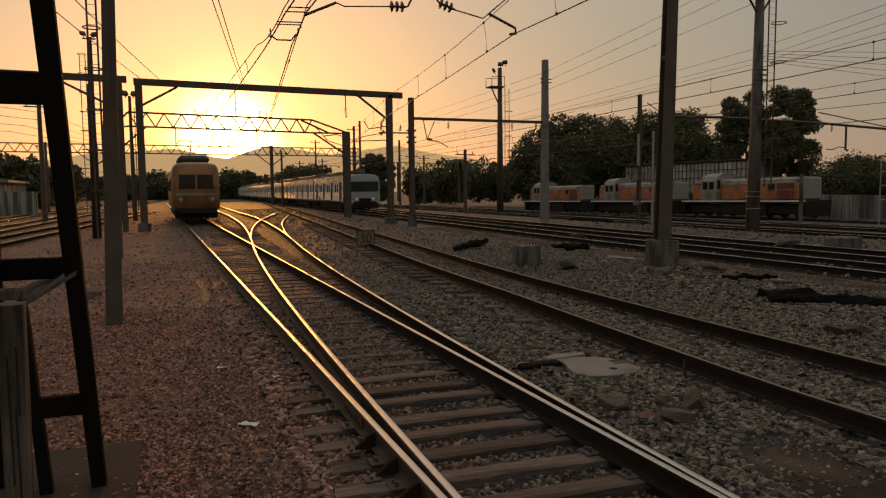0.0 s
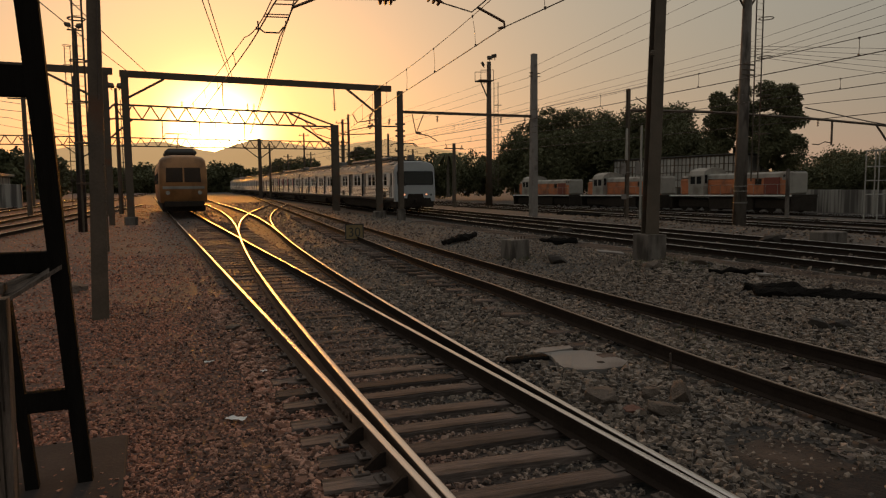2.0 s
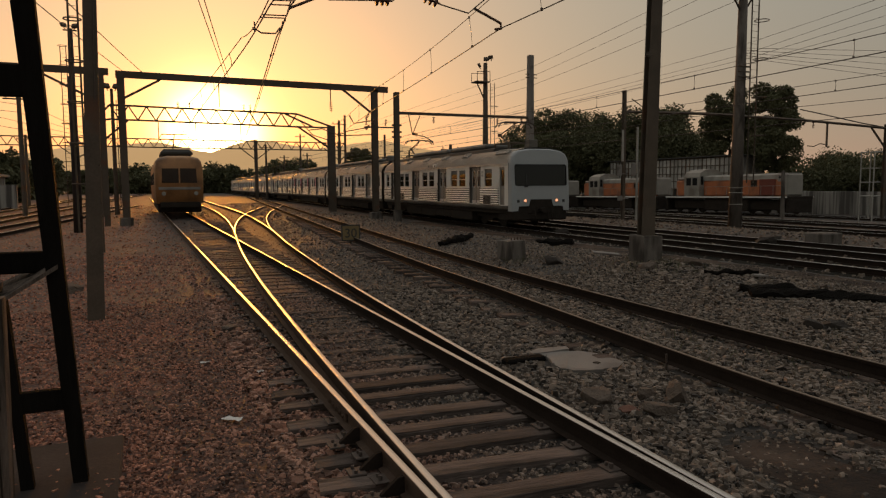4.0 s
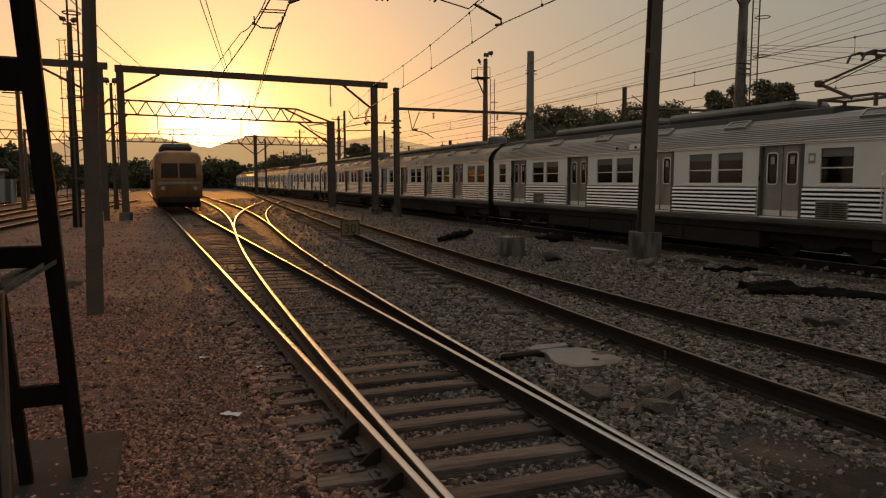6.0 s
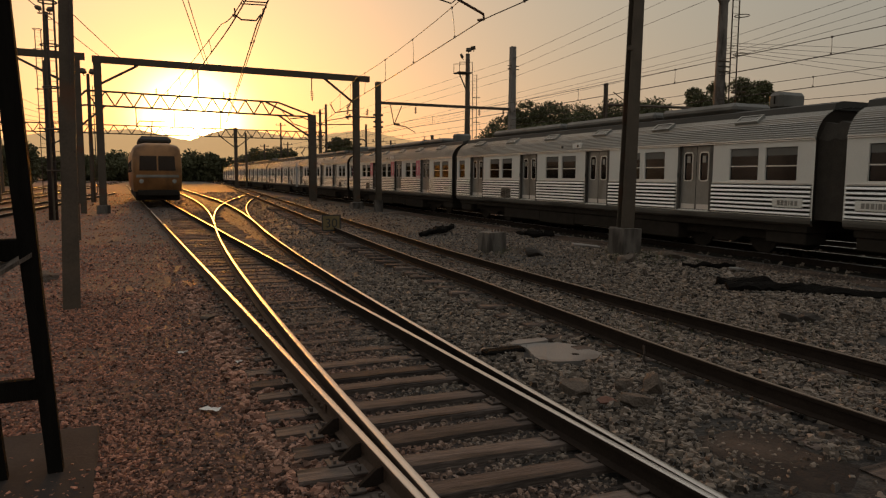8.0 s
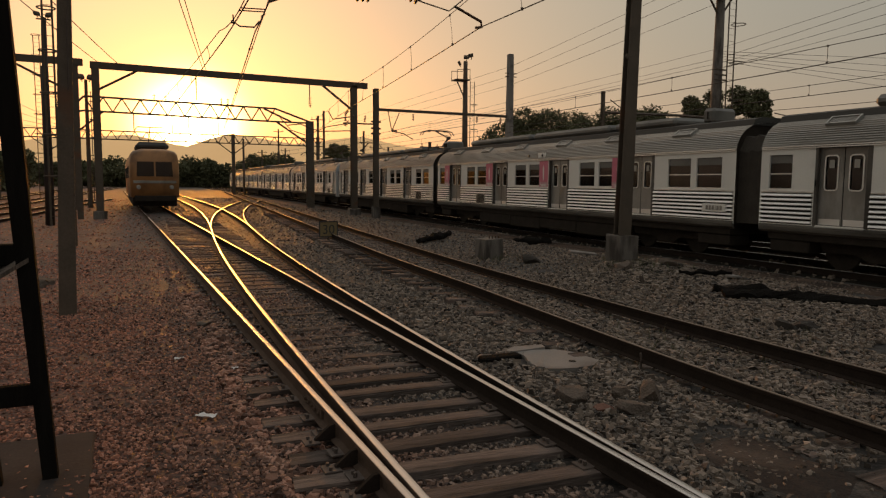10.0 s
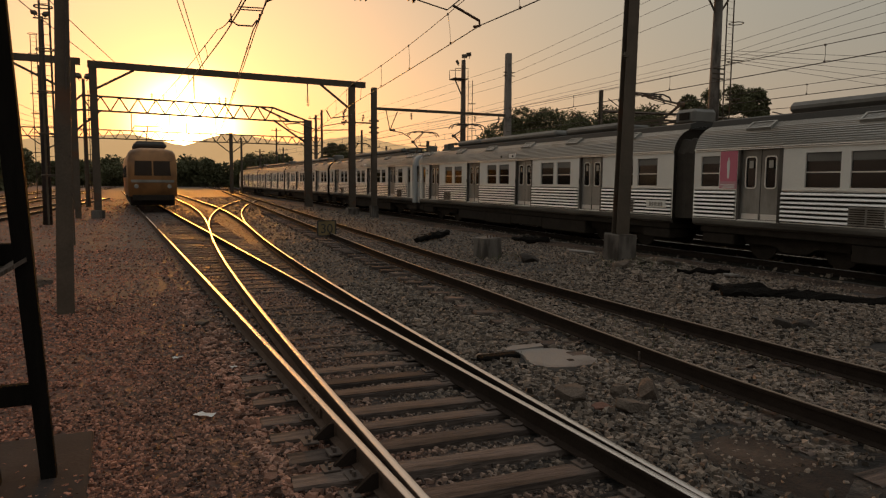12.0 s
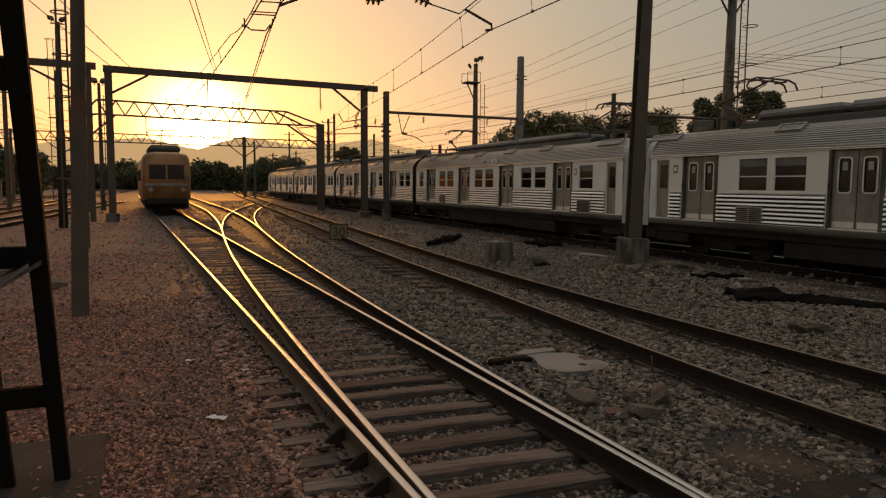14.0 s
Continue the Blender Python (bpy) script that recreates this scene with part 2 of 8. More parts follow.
M_BELLOWS = material("grimy_brown_bellows", (0.05, 0.042, 0.034), 0.9, vary=0.35, scale=4, fine=30, bump=0.3, spec=0.15)
M_GLASS = tinted_glass("smoked_window_glass", (0.13, 0.132, 0.125), 0.10, 1.5)
M_SCREEN = tinted_glass("dark_windscreen_glass", (0.15, 0.185, 0.16), 0.08, 1.5)
M_INTERIOR = material("dim_train_interior", (0.10, 0.095, 0.086), 0.7, vary=0.2, scale=3, fine=20, bump=0)
M_WHITE = material("white_enamel", (0.72, 0.70, 0.66), 0.5, vary=0.1, scale=3, fine=30, bump=0.03)
M_PALEPINK = material("pale_pink_print", (0.50, 0.26, 0.28), 0.45, vary=0.08, scale=3, fine=30, bump=0)
M_PINK = material("pink_poster_print", (0.55, 0.14, 0.20), 0.45, vary=0.08, scale=3, fine=30, bump=0)
M_BLACK = material("black_lettering", (0.03, 0.03, 0.03), 0.6, vary=0.1, scale=5, fine=30, bump=0)
M_ORANGE = material("faded_orange_loco_paint", (0.45, 0.145, 0.055), 0.7, vary=0.3, scale=1.5, fine=25, bump=0.05, stain=(0.20, 0.085, 0.045), stain_at=0.54)
M_LOCOGREY = material("pale_grey_loco_paint", (0.26, 0.24, 0.205), 0.65, vary=0.25, scale=1.5, fine=25, bump=0.05, stain=(0.16, 0.135, 0.11), stain_at=0.54)
M_LOCORED = material("dark_red_grille", (0.16, 0.035, 0.02), 0.7, vary=0.25, scale=3, fine=30, bump=0.2)
M_LEAF = material("dark_green_leaves", (0.10, 0.10, 0.052), 0.75, vary=0.3, scale=0.6, fine=6, bump=0, by="island", spread=0.12, spec=0.15)
M_BARK = material("grey_brown_bark", (0.10, 0.08, 0.06), 0.9, vary=0.35, scale=4, fine=20, bump=0.6, stretch=(4, 4, 1))
M_WALL = material("whitewashed_yard_wall", (0.27, 0.255, 0.225), 0.8, vary=0.25, scale=0.8, fine=12, bump=0.2, stain=(0.07, 0.063, 0.055), stain_at=0.48, stretch=(7, 7, 0.3))
M_PANE = material("dusty_shed_pane", (0.34, 0.33, 0.30), 0.4, vary=0.35, scale=0.8, fine=15, bump=0.02, by="object")
M_SIGN = material("yellow_sign_enamel", (0.20, 0.145, 0.06), 0.5, vary=0.2, scale=5, fine=40, bump=0.05)
M_PAPER = material("crumpled_paper", (0.62, 0.60, 0.57), 0.8, vary=0.1, scale=20, fine=60, bump=0.2)
M_RUSTBAR = material("rusty_iron_bar", (0.075, 0.055, 0.044), 0.8, vary=0.3, scale=8, fine=60, bump=0.3)
# orange imitates the sun glare over the standing train, not a known paint
M_GLAREPAINT = material("glare_orange_train_body", (0.36, 0.175, 0.065), 0.5, vary=0.25, scale=1.5, fine=25, bump=0.05, stain=(0.16, 0.08, 0.035), stain_at=0.56)
M_HEADLAMP = lamp_material("lit_headlamp", (1.0, 0.42, 0.22), 1.15)
M_HILL = material("glowing_haze_hillside", (0.12, 0.09, 0.06), 1.0, vary=0.15, scale=0.004, fine=0.02, bump=0)
# sunlit haze over the slopes is put in as an even orange glow
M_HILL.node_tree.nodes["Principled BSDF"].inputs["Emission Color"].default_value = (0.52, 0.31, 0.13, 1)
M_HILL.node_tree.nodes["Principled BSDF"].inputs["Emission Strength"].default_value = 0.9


def red_soil_glare(m, tint, x0, x1):
    """Reddish soil and orange sun glare painted in: redder on the west side, fading out unevenly from x0 to x1."""
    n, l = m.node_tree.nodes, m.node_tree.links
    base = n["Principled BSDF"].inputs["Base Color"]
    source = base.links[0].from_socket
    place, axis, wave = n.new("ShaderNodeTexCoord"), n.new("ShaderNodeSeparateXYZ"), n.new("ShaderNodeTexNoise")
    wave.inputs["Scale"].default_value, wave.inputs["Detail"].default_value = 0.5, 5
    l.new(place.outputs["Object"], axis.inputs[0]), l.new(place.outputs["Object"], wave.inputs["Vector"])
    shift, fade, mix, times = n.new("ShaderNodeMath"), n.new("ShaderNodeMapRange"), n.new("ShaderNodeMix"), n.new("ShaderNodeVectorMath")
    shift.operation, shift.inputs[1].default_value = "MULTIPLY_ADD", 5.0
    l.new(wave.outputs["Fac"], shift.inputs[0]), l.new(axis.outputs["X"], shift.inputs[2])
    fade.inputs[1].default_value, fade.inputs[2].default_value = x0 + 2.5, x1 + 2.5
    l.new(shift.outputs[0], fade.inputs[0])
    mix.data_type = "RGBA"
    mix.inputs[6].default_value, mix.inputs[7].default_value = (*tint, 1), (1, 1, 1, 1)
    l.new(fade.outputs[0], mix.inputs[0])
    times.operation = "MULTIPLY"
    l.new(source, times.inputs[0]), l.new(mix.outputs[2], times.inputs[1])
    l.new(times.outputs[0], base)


# west ground and stones: red earth, with the low sun's glare in the tint
red_soil_glare(M_GROUND, (3.3, 1.75, 1.4), -0.6, 3.4)
red_soil_glare(M_STONE, (2.2, 1.27, 1.05), -0.6, 3.4)


# ---- mesh helpers ----
def part(name, bm, mat, parent=None, label="", smooth=False):
    """Links a bmesh as one mesh object, under a thing or a part when parent is given."""
    me = bpy.data.meshes.new(name)
    bmesh.ops.recalc_face_normals(bm, faces=bm.faces)
    bm.to_mesh(me)
    bm.free()
    for p in me.polygons:
        p.use_smooth = smooth
    me.materials.append(mat)
    ob = new(name, me)
    ob.parent = parent
    return tagged(ob, label)


def part_like(name, other, parent, m, label=""):
    """Another piece on the same mesh."""
    ob = new(name, other.data)
    ob.parent = parent
    ob.matrix_basis = m
    return tagged(ob, label)


def thing(name, label, category, group="", kind="", m=None):
    ob = new(name)
    ob.empty_display_size = 0.2
    if m is not None:
        ob.matrix_basis = m
    return tagged(ob, label, category, group, kind)


def box(bm, x0, y0, z0, x1, y1, z1, bevel=0.0):
    """A box between two corners, with chamfered edges."""
    if bevel <= 0:
        vs = [bm.verts.new((x, y, z)) for x in (x0, x1) for y in (y0, y1) for z in (z0, z1)]
        for f in ((0, 1, 3, 2), (4, 6, 7, 5), (0, 4, 5, 1), (2, 3, 7, 6), (0, 2, 6, 4), (1, 5, 7, 3)):
            bm.faces.new([vs[i] for i in f])
        return vs
    tmp = bmesh.new()
    box(tmp, x0, y0, z0, x1, y1, z1)
    bmesh.ops.bevel(tmp, geom=list(tmp.edges), offset=bevel, segments=1, affect="EDGES", clamp_overlap=True)
    return join(bm, tmp)


def join(bm, other, m=None):
    table = [bm.verts.new(m @ v.co if m else v.co) for v in other.verts]
    other.verts.index_update()
    for f in other.faces:
        bm.faces.new([table[v.index] for v in f.verts])
    other.free()
    return table


def frame_of(p0, p1):
    p0, p1 = Vector(p0), Vector(p1)
    w = (p1 - p0).normalized()
    u = w.cross(Vector((0, 0, 1)))
    u = Vector((1, 0, 0)) if u.length < 1e-4 else u.normalized()
    return p0, p1, u, w.cross(u) * -1


def rod(bm, p0, p1, r0, r1=None, n=8, cap=True):
    """A round or polygonal bar, tapered."""
    r1 = r0 if r1 is None else r1
    p0, p1, u, v = frame_of(p0, p1)
    turn = [(math.cos(2 * math.pi * (k + 0.5) / n), math.sin(2 * math.pi * (k + 0.5) / n)) for k in range(n)]
    a = [bm.verts.new(p0 + u * c * r0 + v * s * r0) for c, s in turn]
    b = [bm.verts.new(p1 + u * c * r1 + v * s * r1) for c, s in turn]
    for k in range(n):
        bm.faces.new((a[k], a[(k + 1) % n], b[(k + 1) % n], b[k]))
    if cap:
        bm.faces.new(a[::-1]), bm.faces.new(b)


def beam(bm, p0, p1, w, h):
    """A rectangular bar, w wide across and h deep."""
    p0, p1, u, v = frame_of(p0, p1)
    a = [bm.verts.new(p0 + u * w / 2 * i + v * h / 2 * j) for i, j in ((-1, -1), (1, -1), (1, 1), (-1, 1))]
    b = [bm.verts.new(p1 + u * w / 2 * i + v * h / 2 * j) for i, j in ((-1, -1), (1, -1), (1, 1), (-1, 1))]
    for k in range(4):
        bm.faces.new((a[k], a[(k + 1) % 4], b[(k + 1) % 4], b[k]))
    bm.faces.new(a[::-1]), bm.faces.new(b)


def tube(bm, points, r, n=5):
    """One bent round bar through the points."""
    points = [Vector(p) for p in points]
    rings = []
    u = None
    for k, p in enumerate(points):
        w = (points[min(k + 1, len(points) - 1)] - points[max(k - 1, 0)]).normalized()
        if u is None:
            u = w.cross(Vector((0, 0, 1)))
            u = w.cross(Vector((0, 1, 0))) if u.length < 0.05 else u
        u = (u - w * u.dot(w)).normalized()
        v = w.cross(u)
        rings.append([bm.verts.new(p + (u * math.cos(2 * math.pi * i / n) + v * math.sin(2 * math.pi * i / n)) * r) for i in range(n)])
    for a, b in zip(rings, rings[1:]):
        for i in range(n):
            bm.faces.new((a[i], a[(i + 1) % n], b[(i + 1) % n], b[i]))
    bm.faces.new(rings[0][::-1]), bm.faces.new(rings[-1])


def sweep(bm, line, profile, closed=True):
    """Runs a profile of (across, up) along a line of points on the plan."""
    rings = []
    for k, p in enumerate(line):
        q0, q1 = Vector(line[max(k - 1, 0)]), Vector(line[min(k + 1, len(line) - 1)])
        w = (q1 - q0).normalized()
        u = Vector((w.y, -w.x, 0)).normalized()
        rings.append([bm.verts.new(Vector(p) + u * a + Vector((0, 0, b))) for a, b in profile])
    m = len(profile)
    for a, b in zip(rings, rings[1:]):
        for k in range(m if closed else m - 1):
            bm.faces.new((a[k], a[(k + 1) % m], b[(k + 1) % m], b[k]))
    if closed:
        bm.faces.new(rings[0][::-1]), bm.faces.new(rings[-1])


def spin(bm, base, axis, outline, n=12):
    """A turned shape: outline of (radius, along) about an axis from base."""
    p0, _, u, v = frame_of(base, Vector(base) + Vector(axis))
    w = Vector(axis).normalized()
    rings = [[bm.verts.new(p0 + w * h + (u * math.cos(2 * math.pi * k / n) + v * math.sin(2 * math.pi * k / n)) * max(r, 1e-4)) for k in range(n)] for r, h in outline]
    for a, b in zip(rings, rings[1:]):
        for k in range(n):
            bm.faces.new((a[k], a[(k + 1) % n], b[(k + 1) % n], b[k]))
    bm.faces.new(rings[0][::-1]), bm.faces.new(rings[-1])


def i_section(bm, x, y, z0, z1, w0, d0, w1=None, d1=None, lean=0.0):
    """An upright rolled-steel mast: two flanges and a web in one outline, w across x and d across y."""
    w1, d1 = w1 or w0, d1 or d0
    t = 0.022

    def outline(w, d):
        a, b = w / 2, d / 2
        return [(-a, -b), (a, -b), (a, -b + t), (t, -b + t), (t, b - t), (a, b - t), (a, b), (-a, b), (-a, b - t), (-t, b - t), (-t, -b + t), (-a, -b + t)]
    lo = [bm.verts.new((x + p, y + q, z0)) for p, q in outline(w0, d0)]
    hi = [bm.verts.new((x + lean + p, y + q, z1)) for p, q in outline(w1, d1)]
    for k in range(12):
        bm.faces.new((lo[k], lo[(k + 1) % 12], hi[(k + 1) % 12], hi[k]))
    bm.faces.new(lo[::-1]), bm.faces.new(hi)


def insulator(parent, top, way, discs=4, r=0.07, step=0.075):
    """A string of porcelain discs along way from top."""
    bm = bmesh.new()
    out = [(0.015, 0.0)]
    for k in range(discs):
        z = 0.03 + k * step
        out += [(0.02, z), (r, z + 0.012), (r * 0.9, z + 0.03), (0.025, z + 0.045)]
    out.append((0.015, 0.05 + discs * step))
    spin(bm, top, way, out, 10)
    return part("insulator", bm, M_INSULATOR, parent, "brown porcelain insulator string", True)


# ---- plan of the tracks: centre lines by distance along the yard ----
GAUGE = 1.67


def bend(y, x0, start, radius, slope):
    """Straight, then a curve to the right of that radius up to a slope, then straight."""
    e = max(y - start, 0.0)
    e1 = slope * radius
    return x0 + (e * e / (2 * radius) if e < e1 else e1 * e1 / (2 * radius) + slope * (e - e1))


def main_line(y):
    return 2.47 - 0.002 * min(y, 8.0) - 0.004 * max(y - 8.0, 0.0)


def branch(y):
    e = max(y - 28.0, 0.0)
    back = 0.0011 * e * e if e < 37.5 else 1.547 + 0.0825 * (e - 37.5)
    d = min(y, 28.0) - 3.0
    return 2.522 + 0.026 * d + 0.0015 * d * d + 0.101 * e - back


def second_line(y):
    return bend(y, 6.34, 2.0, 170.0, 0.098)


def train_line(y):
    return bend(y, 16.28, 14.0, 360.0, 0.04)


def fourth_line(y):
    return train_line(y) + 3.4


def fifth_line(y):
    return 30.5 + 0.012 * max(y - 35, 0)


def sixth_line(y):
    return 35.5 - 0.01 * max(y - 35, 0)


def crossover(y):
    e = max(y - 30.0, 0.0)
    return branch(min(y, 30.0)) + 0.103 * e + (0.0021 * e * e if e < 32.0 else 2.15 + 0.1344 * (e - 32.0))


def west_line(y):
    return -8.4 + 0.055 * (y - 58)


def west_outer(y):
    return -6.3 + 0.11 * (y - 40)


def far_west_line(y):
    return -12.0 + 0.03 * (y - 75)


def loco_line(y):
    return 49.5


def ease(v):
    v = min(max(v, 0.0), 1.0)
    return v * v * (3 - 2 * v)


def dip(y):
    """How far the siding lies below the main line; it falls away along the yard."""
    return 0.62 + 0.011 * min(max(y - 40.0, 0.0), 60.0)


def fall(x, y):
    """The yard steps down towards the far side."""
    return 0.25 * ease((x - 24.0) / 5.0) + (dip(y) - 0.25) * ease((x - 39.0) / 6.0)


TRACKS = [main_line, second_line, train_line, fourth_line, fifth_line, west_line, west_outer, far_west_line, loco_line]
LEVEL = -0.20


def bank(y):
    """How far the outer rail of the second line stands above the inner one in its curve."""
    return 0.11 * min(max((y - 5.0) / 6.0, 0.0), 1.0)


def hum(x, y, s, k=0.0):
    return noise.noise(Vector((x * s, y * s, k)))


def ground_height(x, y):
    z = LEVEL
    z += 0.035 * hum(x, y, 0.30) + 0.004 * hum(x, y, 1.4, 5)
    # heaped spoil at the foot of the tall mast and between the two right-hand lines
    z += 0.16 * math.exp(-((x - 11.7) ** 2 / 2.2 + (y - 14.2) ** 2 / 2.0))
    z += 0.10 * math.exp(-((x - 11.5) ** 2 / 3.5)) * (1 if y > 6 else 0.3)
    z += 0.22 * math.exp(-((x - 23.5) ** 2 / 5.0))
    for line in TRACKS[:4]:
        d = abs(x - line(y))
        if d < 1.9:
            drop = 0.035 * min(max((9.5 - y) / 3.0, 0.0), 1.0) if line is main_line else 0.0
            z = z + (LEVEL - drop + 0.012 * hum(x, y, 2.0) - z) * min(1.0, (1.9 - d) / 0.5)
    z -= fall(x, y)
    d = abs(x - second_line(y) + 0.7)
    return z + bank(y) * max(0.0, 1.0 - d / 1.5)


def spaced(a, b, c, d, fine, grow=1.22):
    """Steps that are fine from b to c and widen towards a and d."""
    out = list(np.arange(b, c + 1e-6, fine))
    step, v = fine, c
    while v < d:
        step *= grow
        v += step
        out.append(min(v, d))
    step, v = fine, b
    while v > a:
        step *= grow
        v -= step
        out.insert(0, max(v, a))
    return out


def build_ground():
    gx, gy = spaced(-3000, -4.5, 13.0, 3000, 0.16), spaced(-3000, 1.5, 24.0, 4200, 0.16, 1.1)
    verts = []
    for y in gy:
        for x in gx:
            near = -60 < x < 80 and -40 < y < 160
            verts.append((x, y, ground_height(x, y) if near else LEVEL - fall(x, y)))
    n = len(gx)
    faces = [(j * n + i, j * n + i + 1, (j + 1) * n + i + 1, (j + 1) * n + i) for j in range(len(gy) - 1) for i in range(n - 1)]
    me = bpy.data.meshes.new("ground")
    me.from_pydata(verts, [], faces)
    me.polygons.foreach_set("use_smooth", [True] * len(faces))
    me.materials.append(M_GROUND)
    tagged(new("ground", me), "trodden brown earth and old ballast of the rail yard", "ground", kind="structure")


build_ground()

RAIL_FOOT = [(-0.07, -0.165), (0.07, -0.165), (0.07, -0.155), (0.012, -0.138), (0.010, -0.045), (0.033, -0.034), (0.033, -0.006),
             (-0.033, -0.006), (-0.033, -0.034), (-0.010, -0.045), (-0.012, -0.138), (-0.07, -0.155)]
RAIL_HEAD = [(-0.027, -0.007), (0.027, -0.007), (0.028, -0.003), (0.022, 0.0), (-0.022, 0.0), (-0.028, -0.003)]


def rail_on(parent, curve, y0, y1, side, z=0.0, step=0.8, label="", dull=False):
    line = []
    y = y0
    while y < y1 + 1e-6:
        line.append((curve(y) + side, y, z - (dip(y) if curve is loco_line else 0.0) + (bank(y) if dull and side < 0 else 0.0)))
        y += step if y < 60 else 6.0
    foot, head = bmesh.new(), bmesh.new()
    sweep(foot, line, RAIL_FOOT), sweep(head, line, [(a * 0.55, b) for a, b in RAIL_HEAD] if dull else RAIL_HEAD)
    # left turnout rails lighter: the sun's glare on them is put into the colour
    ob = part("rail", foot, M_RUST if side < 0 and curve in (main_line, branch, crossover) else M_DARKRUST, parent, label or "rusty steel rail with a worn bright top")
    part("rail_head", head, M_DULLRAIL if dull else M_RAIL, ob, "dull narrow running surface" if dull else "bright worn running surface", True)
    return ob


def sleeper_mesh(length, seed):
    rng = random.Random(seed)
    bm = bmesh.new()
    box(bm, -length / 2, -0.115, -0.14, length / 2, 0.115, 0.0, 0.012)
    for v in bm.verts:
        v.co += Vector((rng.uniform(-0.02, 0.02), rng.uniform(-0.01, 0.01), rng.uniform(-0.012, 0.004)))
    return bm


def sleepers_on(parent, curve, y0, y1, length, pitch, seed, shift=0.0, sink=0.0, lean=lambda y: 0.0, places=None, turn=0.0):
    rng = random.Random(seed)
    kinds = [part("sleeper", sleeper_mesh(length, seed + k), M_SLEEPER, parent) for k in range(4)]
    if places is None:
        places, y = [], y0
        while y < y1:
            places.append(y)
            y += pitch * rng.uniform(0.93, 1.07)
    for k, y in enumerate(places):
        slope = math.degrees(math.atan((curve(y + 0.5) - curve(y - 0.5))))
        m = pose(curve(y) + shift + rng.uniform(-0.06, 0.06), y, -0.168 - sink - 0.012 * min(max((y - 6.5) / 3.0, 0.0), 1.0) + (0.5 * bank(y) if lean(y) else 0.0) + rng.uniform(-0.012, 0.006), rng.uniform(-1, 1), rng.uniform(-0.4, 0.4) + lean(y), -slope + turn + rng.uniform(-1.6, 1.6))
        if k < 4:
            kinds[k].matrix_basis = m
        else:
            part_like("sleeper", kinds[rng.randrange(4)], parent, m)


def plates_on(parent, curve, places, side, z=0.0):
    """Chairs and screws that hold a rail to its sleepers."""
    bm = bmesh.new()
    box(bm, -0.17, -0.08, -0.168, 0.17, 0.08, -0.152, 0.004)
    for sx in (-0.12, 0.12):
        rod(bm, (sx, -0.03, -0.155), (sx, -0.03, -0.115), 0.016, n=6)
        rod(bm, (sx, 0.03, -0.155), (sx, 0.03, -0.125), 0.014, n=6)
    first = None
    for y in places:
        m = pose(curve(y) + side, y, z)
        if first is None:
            first = part("chair_plate", bm, M_RUSTBAR, parent, "rusty rail chair with screws")
            first.matrix_basis = m
        else:
            part_like("chair_plate", first, parent, m)


